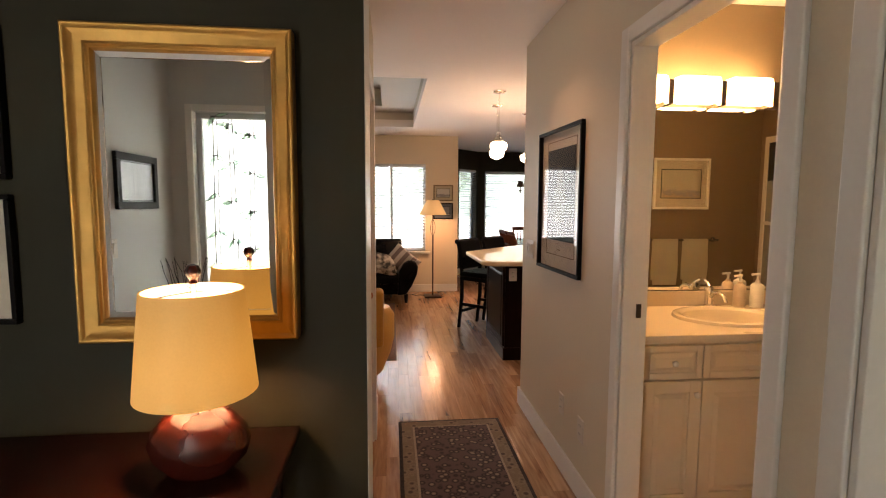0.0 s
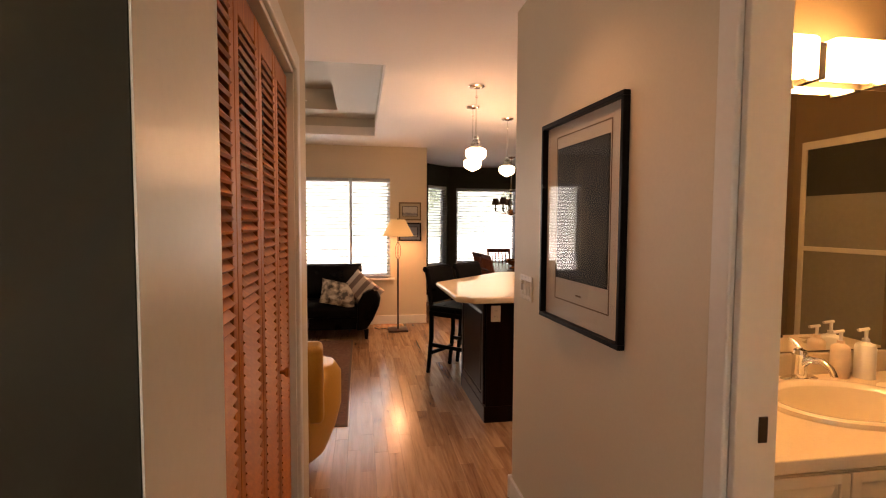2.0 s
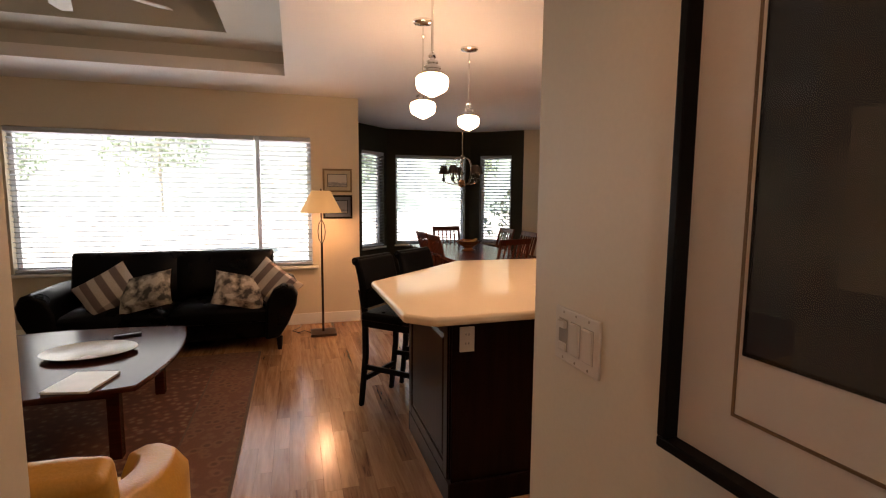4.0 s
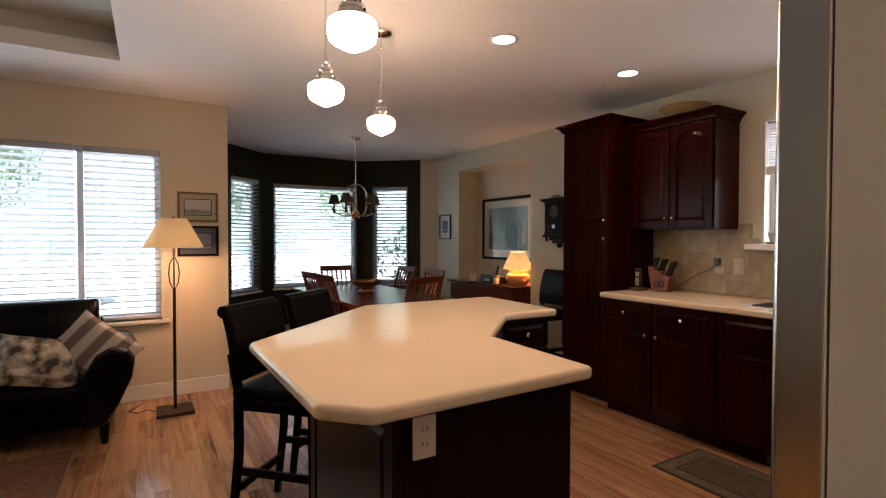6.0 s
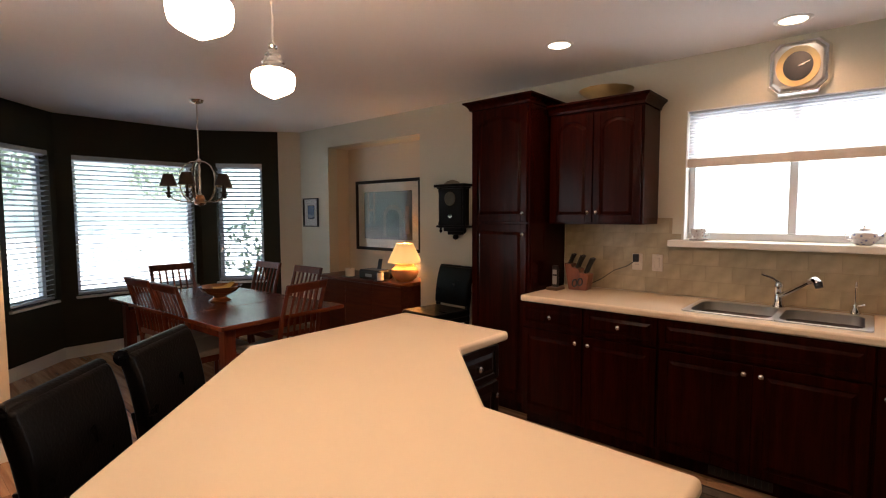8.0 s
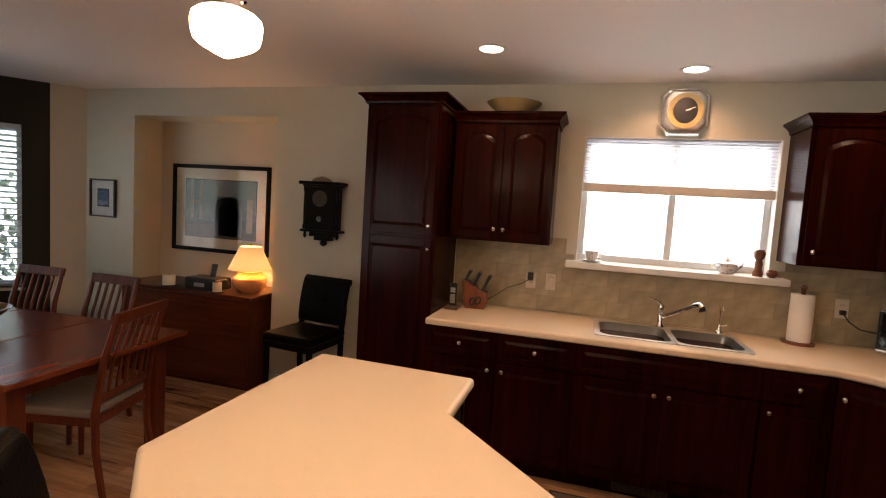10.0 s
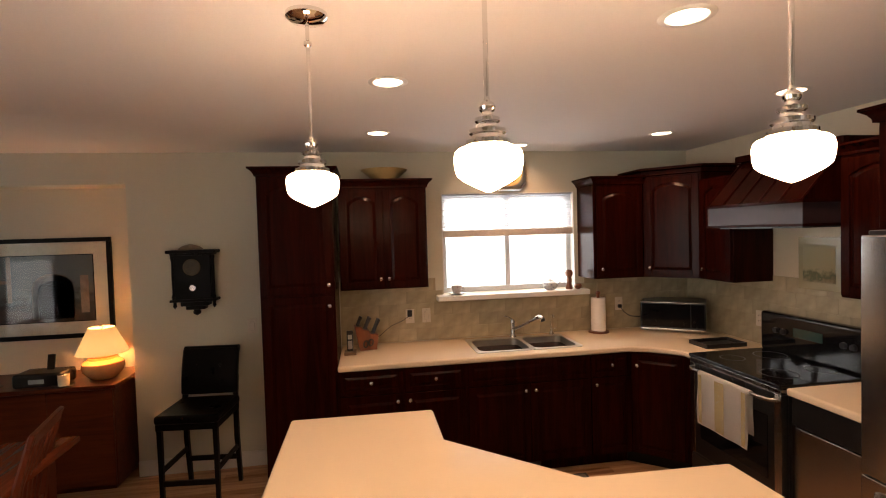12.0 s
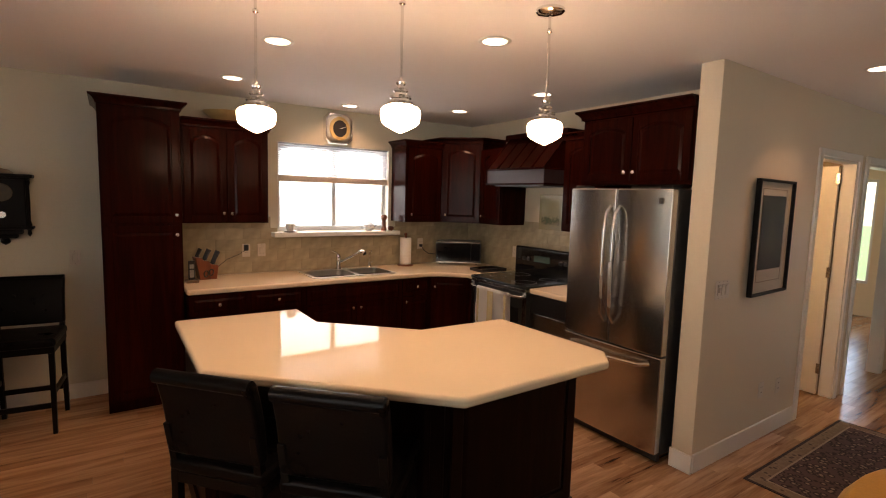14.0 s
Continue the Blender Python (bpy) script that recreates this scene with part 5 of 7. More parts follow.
# sink
M_SINK = mat("bright_satin_steel", (0.7, 0.68, 0.64), 0.36, 1.0, vary=0.02, bump=0.0)
sk = thing("kitchen_sink", "stainless steel double-bowl drop-in sink", "sink", pose(0, 0, 0))
r0, r1, q0, q1 = sx0 - 0.02, sx1 + 0.06, sy0 - 0.02, sy1 + 0.02
ym = 5.33
flange = []
for a, b in ((q0, ym), (ym, q1)):
    ya, yb = (sy0 + 0.012, ym - 0.016) if a == q0 else (ym + 0.016, sy1 - 0.012)
    outer = rounded(r0, r1, a, b, 0.03)
    inner = rounded(sx0 + 0.012, sx1 - 0.012, ya, yb, 0.06)
    flange.append(ringed([[(x, y, 0.9105) for x, y in outer], [(x, y, 0.9175) for x, y in outer], [(x, y, 0.9175) for x, y in inner], [(x, y, 0.906) for x, y in inner]])[0])
    bm, vs = ringed([[(x, y, 0.915) for x, y in inner], [(x, y, 0.80) for x, y in rounded(sx0 + 0.02, sx1 - 0.02, ya + 0.008, yb - 0.008, 0.06)], [(x, y, 0.752) for x, y in rounded(sx0 + 0.05, sx1 - 0.05, ya + 0.04, yb - 0.04, 0.05)]])
    bm.faces.new(vs[-1])
    bmesh.ops.solidify(bm, geom=bm.faces[:], thickness=0.003)
    part("bowl", bm, M_SINK, sk, smooth=True)
    part("drain", lathe([(0.04, 0.754), (0.04, 0.757), (0.02, 0.755), (0, 0.755)], 20, (sx0 + sx1) / 2, (a + b) / 2), M_CHROME, sk)
part("rim", merged(*flange), M_SINK, sk)
kf = thing("kitchen_faucet", "chrome pull-out kitchen faucet with a side lever", "faucet", pose(4.385, 5.36, 0.917))
part("body", lathe([(0.03, 0), (0.028, 0.01), (0.022, 0.02), (0.021, 0.10), (0.024, 0.12), (0.02, 0.14), (0, 0.145)], 20), M_CHROME, kf, smooth=True)
part("spout", tube([(0, 0, 0.06), (-0.05, -0.05, 0.095), (-0.12, -0.12, 0.15), (-0.155, -0.155, 0.178)], [0.014, 0.013, 0.013, 0.013]), M_CHROME, kf, smooth=True)
part("spray_head", tube([(-0.15, -0.15, 0.175), (-0.175, -0.175, 0.185), (-0.19, -0.19, 0.17)], [0.017, 0.021, 0.022]), M_CHROME, kf, smooth=True)
part("spray_tip", tube([(-0.187, -0.187, 0.174), (-0.195, -0.195, 0.152)], [0.021, 0.018]), M_BLACK, kf, "black spray nozzle", smooth=True)
part("lever", tube([(0, 0, 0.14), (-0.01, 0.03, 0.165), (-0.03, 0.085, 0.185)], [0.010, 0.007, 0.006]), M_CHROME, kf, smooth=True)
wd = thing("water_dispenser", "small chrome filtered water tap beside the sink", "faucet", pose(4.40, 5.02, 0.917))
part("base", lathe([(0.024, 0), (0.022, 0.015), (0.012, 0.03), (0.012, 0.05), (0, 0.052)], 16), M_CHROME, wd, smooth=True)
part("spout", tube([(0, 0, 0.04), (0, 0, 0.15), (-0.015, 0, 0.17), (-0.04, 0, 0.172), (-0.06, 0, 0.15)], 0.006), M_CHROME, wd, smooth=True)
part("lever", tube([(0, 0, 0.04), (-0.01, -0.04, 0.055)], 0.005), M_CHROME, wd, smooth=True)

# backsplash tiles, one by one
M_TILE = mat("tumbled_sage_stone_tile", (0.40, 0.335, 0.215), 0.5, vary=0.16, grain=14, bump=0.25, big=6, piece=0.35)
M_GROUT = mat("sand_grout", (0.37, 0.31, 0.2), 0.9, vary=0.06, grain=80)
TILES = [("backsplash_east", along((E - 0.006, 6.757), (E - 0.006, S)), 6.757 - S, [(6.757 - 5.98, 6.757 - 4.67)]), ("backsplash_south", along((E, S + 0.006), (2.34, S + 0.006)), E - 2.34, [])]
tile_me = {}


def tile_mesh(w, h):
    key = (round(w, 3), round(h, 3))
    if key not in tile_me:
        b = boxes((0.001, w - 0.001, -0.0035, -0.001, 0.001, h - 0.001))
        bmesh.ops.bevel(b, geom=[e for e in b.edges if e.verts[0].co.y < -0.003 and e.verts[1].co.y < -0.003], offset=0.001, segments=1, affect="EDGES")
        me = bpy.data.meshes.new("tile")
        b.to_mesh(me)
        b.free()
        me.materials.append(M_TILE)
        tile_me[key] = me
    return tile_me[key]


def lay_tiles():
    tw_, th = 0.152, 0.102
    for name, m, L, gaps in TILES:
        wall_ob = structure(name, moved(boxes((0, L, -0.001, 0.004, 0.911, 1.238), *[(a, b, -0.001, 0.004, 1.238, 1.425) for a, b in zip([0, *[g[1] for g in gaps]], [*[g[0] for g in gaps], L])]), m), M_GROUT, "sage stone tile backsplash")
        for r in range(5):
            z = 0.914 + r * th
            x = -tw_ / 2 if r % 2 else 0.0
            while x < L:
                a, b = max(x, 0), min(x + tw_, L)
                mid = (a + b) / 2
                if b - a > 0.02 and not (z + th > 1.245 and any(g[0] < mid < g[1] for g in gaps)):
                    s = new("tile", tile_mesh(b - a, th))
                    s.parent = wall_ob
                    s.matrix_world = m @ pose(a, 0, z)
                x += tw_


# painted tile over the range
pt = thing("painted_tile_panel", "pale tile panel painted with a fruit bowl over the range", "tile picture", pose(3.33, S + 0.016, 1.36, 0, 0, 180))
part("panel", boxes((0, 0.30, -0.004, 0.006, 0, 0.34)), mat("cream_glazed_tile", (0.34, 0.29, 0.17), 0.25, vary=0.04), pt, bevel=0.002)
part("painting", boxes((0.035, 0.265, -0.0055, -0.004, 0.05, 0.29)), art("fruit_bowl_painting", (0.33, 0.29, 0.17), (0.11, 0.12, 0.06), (0.26, 0.21, 0.12), 6, 0.2), pt)

# refrigerator
fx0, fx1, fy = 1.505, 2.285, 4.445
rf = thing("refrigerator", "stainless steel french-door refrigerator with a bottom freezer drawer", "refrigerator", pose(0, 0, 0))
M_FSIDE = mat("charcoal_refrigerator_side", (0.035, 0.035, 0.036), 0.45, vary=0.05, grain=120, bump=0.1)
part("body", boxes((fx0, fx1, S + 0.05, fy - 0.075, 0.05, 1.735)), M_FSIDE, rf, bevel=0.004)
part("grille", boxes((fx0 + 0.01, fx1 - 0.01, fy - 0.09, fy - 0.06, 0.005, 0.06)), M_BLACK, rf)


def door_slab(x0, x1, z0, z1, bow=0.012):
    bm = bmesh.new()
    n = 8
    rows = []
    for i in range(n + 1):
        u = i / n
        x = x0 + (x1 - x0) * u
        y = fy - bow * (2 * u - 1) ** 2
        rows.append([bm.verts.new(p) for p in ((x, fy - 0.07, z0), (x, y, z0), (x, y, z1), (x, fy - 0.07, z1))])
    for a, b in zip(rows, rows[1:]):
        for k in range(4):
            bm.faces.new((a[k], a[(k + 1) % 4], b[(k + 1) % 4], b[k]))
    bm.faces.new(rows[0])
    bm.faces.new(rows[-1][::-1])
    return bm


xm = 1.90
for x0, x1, nm in ((fx0, xm - 0.003, "door"), (xm + 0.003, fx1, "door")):
    d = part(nm, door_slab(x0, x1, 0.70, 1.735), M_STEEL, rf, bevel=0.008)
    hx = xm - 0.036 if x1 < xm else xm + 0.036
    part("handle", tube([(hx, fy - 0.005, 0.84), (hx, fy + 0.045, 0.90), (hx, fy + 0.06, 1.2), (hx, fy + 0.055, 1.45), (hx, fy + 0.04, 1.57), (hx, fy - 0.005, 1.62)], [0.010, 0.011, 0.012, 0.012, 0.011, 0.010], 12), M_NICKEL, d, smooth=True)
    part("hinge_cover", boxes((x0 + 0.02 if x1 < xm else x1 - 0.1, x0 + 0.1 if x1 < xm else x1 - 0.02, fy - 0.14, fy - 0.03, 1.735, 1.755)), M_BLACK, d, bevel=0.004)
fz = part("freezer_drawer", door_slab(fx0, fx1, 0.065, 0.69), M_STEEL, rf, bevel=0.008)
part("handle", tube([(fx0 + 0.08, fy - 0.008, 0.635), (fx0 + 0.12, fy + 0.045, 0.63), (xm, fy + 0.06, 0.615), (fx1 - 0.12, fy + 0.045, 0.63), (fx1 - 0.08, fy - 0.008, 0.635)], 0.014, 12), M_NICKEL, fz, smooth=True)
part("badge", boxes((fx0 + 0.05, fx0 + 0.085, fy - 0.008, fy - 0.004, 1.64, 1.68)), M_CHROME, rf)

# range
rg = thing("electric_range", "black and stainless electric range with a glass cooktop", "range", pose(0, 0, 0))
gx0, gx1 = 2.783, 3.545
part("body", boxes((gx0, gx1, S + 0.05, 4.30, 0.02, 0.895)), M_BLACK, rg, bevel=0.004)
part("cooktop", boxes((gx0, gx1, S + 0.05, 4.36, 0.895, 0.918)), M_BGLASS, rg, bevel=0.006)
M_RING = mat("grey_burner_ring", (0.05, 0.05, 0.05), 0.3)
for x, y, r in ((2.98, 3.9, 0.08), (3.35, 3.9, 0.1), (2.98, 4.18, 0.1), (3.35, 4.18, 0.075)):
    part("burner_ring", lathe([(r, 0.9183), (r, 0.9189), (r - 0.006, 0.9189), (r - 0.006, 0.9183)], 32, x, y), M_RING, rg)
part("oven_door", boxes((gx0 + 0.004, gx1 - 0.004, 4.30, 4.345, 0.24, 0.86)), M_BLACK, rg, bevel=0.006)
part("oven_window", boxes((gx0 + 0.1, gx1 - 0.1, 4.345, 4.349, 0.36, 0.72)), M_BGLASS, rg)
for a, b in ((gx0 + 0.004, gx0 + 0.05), (gx1 - 0.05, gx1 - 0.004)):
    part("door_trim", boxes((a, b, 4.3455, 4.352, 0.24, 0.86)), M_STEEL, rg, bevel=0.002)
part("control_strip", boxes((gx0 + 0.004, gx1 - 0.004, 4.30, 4.352, 0.862, 0.893)), M_STEEL, rg, bevel=0.003)
part("handle", tube([(gx0 + 0.03, 4.345, 0.83), (gx0 + 0.045, 4.385, 0.83), (gx0 + 0.1, 4.40, 0.83), (gx1 - 0.1, 4.40, 0.83), (gx1 - 0.045, 4.385, 0.83), (gx1 - 0.03, 4.345, 0.83)], 0.012, 12), M_STEEL, rg, smooth=True)
part("storage_drawer", boxes((gx0 + 0.004, gx1 - 0.004, 4.30, 4.345, 0.06, 0.23)), M_BLACK, rg, bevel=0.006)
bg = part("backguard", moved(boxes((gx0, gx1, 0, 0.07, 0, 0.27)), pose(0, S + 0.05, 0.915, 0, 0, 0)), M_BGLASS, rg, bevel=0.02, seg=3)
for k in range(4):
    part("control_knob", moved(lathe([(0.02, 0), (0.018, 0.018), (0, 0.02)], 16), pose(gx0 + 0.08 + 0.06 * k + (0.36 if k > 1 else 0), S + 0.12, 1.07, -90, 0, 0)), M_BLACK, rg, smooth=True)
part("clock_display", boxes((3.06, 3.27, S + 0.12, S + 0.124, 1.05, 1.11)), mat("dark_green_display", (0.02, 0.05, 0.045), 0.1), rg)
M_DISH = mat("white_cotton_towel", (0.74, 0.7, 0.64), 0.95, vary=0.05, grain=200, bump=0.5)
hung_cloth("dish_towel", "white dish towel with yellow woven stripes over the oven handle", pose(3.16, 4.40, 0.83, 0, 0, 180), 0.43, 0.33, 0.25, M_DISH, r=0.017, stripes=((-0.05, 0.03), (0.17, 0.2), (-0.2, -0.17)))
# compactor
tc_ = thing("trash_compactor", "narrow stainless trash compactor under the counter", "appliance", pose(0, 0, 0))
part("body", boxes((2.34, 2.775, S + 0.02, 4.27, 0.0, 0.866)), M_BLACK, tc_)
part("front", boxes((2.345, 2.77, 4.272, 4.30, 0.1, 0.70)), M_STEEL, tc_, bevel=0.004)
part("control_panel", boxes((2.345, 2.77, 4.272, 4.30, 0.71, 0.86)), M_BLACK, tc_, bevel=0.004)

# ---- island ----
isl = thing("kitchen_island", "dark wood kitchen island base with panelled sides and drawers", "island", pose(0, 0, 0))
base_pts = [(1.445, 5.285), (2.055, 5.285), (2.07, 5.815), (2.52, 6.275), (2.865, 6.275), (2.88, 6.885), (2.24, 6.885), (1.445, 6.07)]
part("body", slab(base_pts, 0.0, 0.868), M_ISL, isl, bevel=0.003)
for i in range(8):
    p, q = base_pts[i], base_pts[(i + 1) % 8]
    L = math.dist(p, q)
    part("plinth", moved(boxes((-0.012, L + 0.012, -0.016, 0.0, 0, 0.115)), along(p, q)), M_ISL, isl, bevel=0.004)
for i in (6, 7):
    p, q = base_pts[i], base_pts[(i + 1) % 8]
    L = math.dist(p, q)
    n = 1 if i == 7 else 2
    for k in range(n):
        panel_front(L / n - 0.02, 0.73, isl, M_ISL, 0, 0.125, "side_panel", None, fr=0.06).matrix_local = along(p, q) @ pose(0.01 + k * L / n, 0, 0)
for i, n in ((3, 1), (2, 2)):
    p, q = base_pts[i], base_pts[i + 1]
    L = math.dist(p, q)
    for k in range(n):
        w = L / n - 0.01
        panel_front(w, 0.16, isl, M_ISL, 0, 0.70, "drawer", (w / 2, 0.08), M_NICKEL, fr=0.03).matrix_local = along(p, q) @ pose(0.005 + k * L / n, 0, 0)
        panel_front(w, 0.56, isl, M_ISL, 0, 0.13, "door", (w - 0.04 if k == 0 else 0.04, 0.5), M_NICKEL).matrix_local = along(p, q) @ pose(0.005 + k * L / n, 0, 0)
it = thing("island_countertop", "angular cream solid-surface island countertop with a rounded edge", "countertop", pose(0, 0, 0))
part("top", slab([(1.214, 6.155), (1.226, 5.315), (1.335, 5.205), (2.095, 5.225), (2.113, 5.795), (2.543, 6.233), (2.909, 6.233), (2.925, 6.93), (1.996, 6.93)], 0.868, 0.912), M_COUNTER, it, bevel=0.018, seg=4)
plate("wall_outlet", "white outlet plate on the island's end panel", pose(1.512, 5.285, 0.785), 1, "outlet")

# ---- pendants and cans ----
M_GLOBE = mat("lit_opal_glass", (0.95, 0.92, 0.85), 0.2, vary=0, bump=0, emit=LAMP * 37, emit_col=(1, 0.66, 0.42))


def pendant(x, y, zb):
    """Chrome canopy, rod and stepped fitter over a schoolhouse globe whose tip is at zb."""
    ob = thing("pendant_light", "lit chrome pendant light with a white schoolhouse glass globe", "pendant light", pose(x, y, zb), "pendants over the island")
    g = part("globe", lathe([(0, 0), (0.008, 0.002), (0.032, 0.013), (0.06, 0.028), (0.072, 0.039), (0.0765, 0.056), (0.078, 0.078), (0.075, 0.091), (0.066, 0.099), (0.045, 0.104)], 32), M_GLOBE, ob, "white opal schoolhouse globe, lit", smooth=True)
    part("fitter", lathe([(0.0437, 0.1020), (0.0504, 0.1060), (0.0504, 0.1160), (0.0378, 0.1200), (0.0361, 0.1280), (0.0420, 0.1320), (0.0420, 0.1400), (0.0269, 0.1450), (0.0227, 0.1540), (0.0286, 0.1590), (0.0286, 0.1660), (0.0143, 0.1720), (0.0126, 0.1790), (0.0176, 0.1840), (0.0193, 0.1910), (0.0160, 0.1990), (0.0076, 0.2060), (0.0050, 0.2180)], 48), M_CHROME, ob)
    top = C - zb
    part("rod", tube([(0, 0, 0.2), (0, 0, top - 0.02)], 0.006, 10), M_CHROME, ob, smooth=True)
    part("rod_collar", lathe([(0.006, top - 0.1), (0.012, top - 0.095), (0.012, top - 0.085), (0.006, top - 0.08)], 14), M_CHROME, ob, smooth=True)
    part("canopy", lathe([(0.01, top - 0.028), (0.05, top - 0.022), (0.062, top - 0.012), (0.062, top - 0.001), (0, top - 0.001)], 28), M_CHROME, ob, smooth=True)
    return ob


for x, y in ((2.006, 6.692), (1.556, 6.261), (1.432, 5.60)):
    pendant(x, y, 1.888)
M_CAN = mat("lit_downlight_lens", (1, 0.95, 0.85), 0.4, vary=0, bump=0, emit=LAMP * 7, emit_col=(1, 0.8, 0.6))
for x, y in ((2.655, 6.42), (3.731, 4.418), (1.914, 5.507), (3.751, 6.438), (4.206, 5.33), (2.68, 4.38), (0.868, 3.447)):
    ob = thing("downlight", "round recessed ceiling downlight with a white trim, lit", "ceiling light", pose(x, y, C), "recessed downlights")
    part("trim_ring", lathe([(0.062, -0.001), (0.066, -0.006), (0.085, -0.004), (0.088, -0.001)], 28), M_WHITE, ob, smooth=True)
    part("lens", lathe([(0, -0.003), (0.062, -0.003), (0.062, -0.001)], 24), M_CAN, ob)
    lamp("downlight_beam", "SPOT", CAN_POWER * (0.95 if y < 4 else 1.0), WARM, pose(x, y, C - 0.012), 0.05, 112 if y < 4 else 150)

# ---- on the kitchen counter and walls ----
kb = thing("knife_block", "reddish wooden knife block with black-handled knives", "knife block", pose(4.32, 6.615, 0.9105, 0, 0, -84))
M_BLOCK = wood("red_beech", (0.10, 0.025, 0.009), (0.24, 0.07, 0.024), 0.4, along=2)
prof = [(0.0, 0.0), (0.13, 0.0), (0.145, 0.115), (0.08, 0.128), (0.074, 0.152), (0.024, 0.162), (0.018, 0.182), (-0.035, 0.19)]
part("block", moved(slab(prof, -0.055, 0.055), Matrix(((1, 0, 0, 0), (0, 0, 1, 0), (0, 1, 0, 0), (0, 0, 0, 1)))), M_BLOCK, kb, bevel=0.004)
for k, (x, z, L) in enumerate(((-0.012, 0.184, 0.075), (0.046, 0.156, 0.095), (0.108, 0.12, 0.115))):
    for y in (-0.03, 0.004, 0.035) if k else (-0.02, 0.025):
        hd_ = part("knife_handle", tube([(x, y, z), (x + 0.2 * L, y, z + 0.5 * L), (x + 0.42 * L, y, z + 0.95 * L)], [0.010, 0.009, 0.012], 8), M_BLACK, kb, smooth=True)
        part("bolster", tube([(x - 0.002, y, z - 0.006), (x + 0.004, y, z + 0.006)], 0.0105, 8), M_NICKEL, hd_)
for x, z in ((0.045, 0.05), (0.085, 0.06)):
    part("shears_handle", moved(tube([(0.016 * math.cos(i * 0.524), 0, 0.026 * math.sin(i * 0.524)) for i in range(12)], 0.005, 6, closed=True), pose(x, -0.06, z, 0, 12, 0)), M_BLACK, kb, smooth=True)
ph = thing("cordless_phone", "dark cordless phone upright in a small charging base", "phone", pose(4.2, 6.68, 0.9105))
part("cradle", boxes((-0.06, 0.06, -0.045, 0.045, 0, 0.02)), wood("cork_brown", (0.1, 0.06, 0.03), (0.2, 0.12, 0.06)), ph, bevel=0.005)
hs = part("handset", boxes((-0.012, 0.014, -0.024, 0.024, 0.02, 0.175)), M_BLACK, ph, bevel=0.008)
part("keypad", boxes((-0.0145, -0.012, -0.016, 0.016, 0.04, 0.10)), mat("grey_keys", (0.3, 0.3, 0.3), 0.4), hs)
part("screen", boxes((-0.0145, -0.012, -0.016, 0.016, 0.112, 0.145)), mat("pale_screen", (0.4, 0.42, 0.42), 0.2), hs)
plate("wall_outlet", "white outlet plate on the tiled wall with a charger plugged in", pose(E - 0.014, 6.2, 1.12, 0, 0, -90), 1, "outlet")
ch = thing("phone_charger", "black plug-in charger with a thin cord", "charger", pose(0, 0, 0))
part("plug", boxes((E - 0.055, E - 0.022, 6.185, 6.222, 1.12, 1.175)), M_BLACK, ch, bevel=0.006)
part("cord", tube([(E - 0.04, 6.21, 1.125), (E - 0.03, 6.27, 1.085), (E - 0.03, 6.36, 1.05), (E - 0.04, 6.45, 0.98), (E - 0.1, 6.56, 0.918)], 0.0025, 6), M_BLACK, ch)
plate("light_switch", "white rocker switch plate on the tiled wall", pose(E - 0.014, 6.065, 1.12, 0, 0, -90), 1, "rocker")
plate("wall_outlet", "white outlet plate on the tiled wall by the microwave", pose(E - 0.014, 4.36, 1.13, 0, 0, -90), 1, "outlet")
mc = thing("appliance_cord", "black power cord hanging from the tiled wall outlet", "cord", pose(0, 0, 0))
part("plug", boxes((E - 0.05, E - 0.022, 4.345, 4.375, 1.095, 1.125)), M_BLACK, mc, bevel=0.005)
part("cord", tube([(E - 0.045, 4.36, 1.105), (E - 0.05, 4.33, 1.06), (E - 0.045, 4.27, 1.02), (E - 0.04, 4.2, 1.01), (E - 0.035, 4.1, 1.0)], 0.004, 6), M_BLACK, mc, smooth=True)
plate("wall_outlet", "white outlet plate on the tiled wall by the range", pose(3.66, S + 0.014, 1.1, 0, 0, 180), 1, "outlet")
pw = thing("paper_towel_holder", "white paper towel roll on a wooden stand", "paper towels", pose(4.39, 4.6, 0.9105))
part("stand", lathe([(0.085, 0), (0.085, 0.012), (0.012, 0.014), (0.012, 0.32), (0.02, 0.335), (0.012, 0.35), (0, 0.352)], 24), M_BLOCK, pw, smooth=True)
part("roll", lathe([(0.02, 0.016), (0.06, 0.016), (0.061, 0.15), (0.06, 0.295), (0.02, 0.295)], 28), mat("white_paper", (0.8, 0.77, 0.72), 0.95, vary=0.03, grain=120, bump=0.3), pw, smooth=True)
mw = thing("countertop_microwave", "small black and stainless microwave oven in the corner", "microwave", pose(4.21, 4.03, 0.9105, 0, 0, -127))
part("body", boxes((-0.25, 0.25, 0, 0.30, 0.012, 0.255)), M_BLACK, mw, bevel=0.008)
part("door", boxes((-0.245, 0.245, -0.02, 0.0, 0.02, 0.25)), M_BLACK, mw, bevel=0.006)
part("upper_trim", boxes((-0.25, 0.25, -0.024, 0.0, 0.243, 0.256)), M_STEEL, mw, bevel=0.006)
for x in (-0.249, 0.244):
    part("side_trim", boxes((x, x + 0.005, -0.024, 0.0, 0.035, 0.243)), M_STEEL, mw, bevel=0.003)
part("window", boxes((-0.235, 0.135, -0.024, -0.0195, 0.045, 0.236)), M_BGLASS, mw, bevel=0.002)
part("control_panel", boxes((0.14, 0.236, -0.024, -0.0195, 0.045, 0.236)), M_BGLASS, mw, bevel=0.006)
part("lower_trim", boxes((-0.25, 0.25, -0.026, -0.005, 0.012, 0.035)), M_STEEL, mw, bevel=0.008)
for x in (-0.2, 0.2):
    for y in (0.04, 0.26):
        part("foot", lathe([(0.012, 0), (0.012, 0.013)], 10, x, y), M_BLACK, mw)
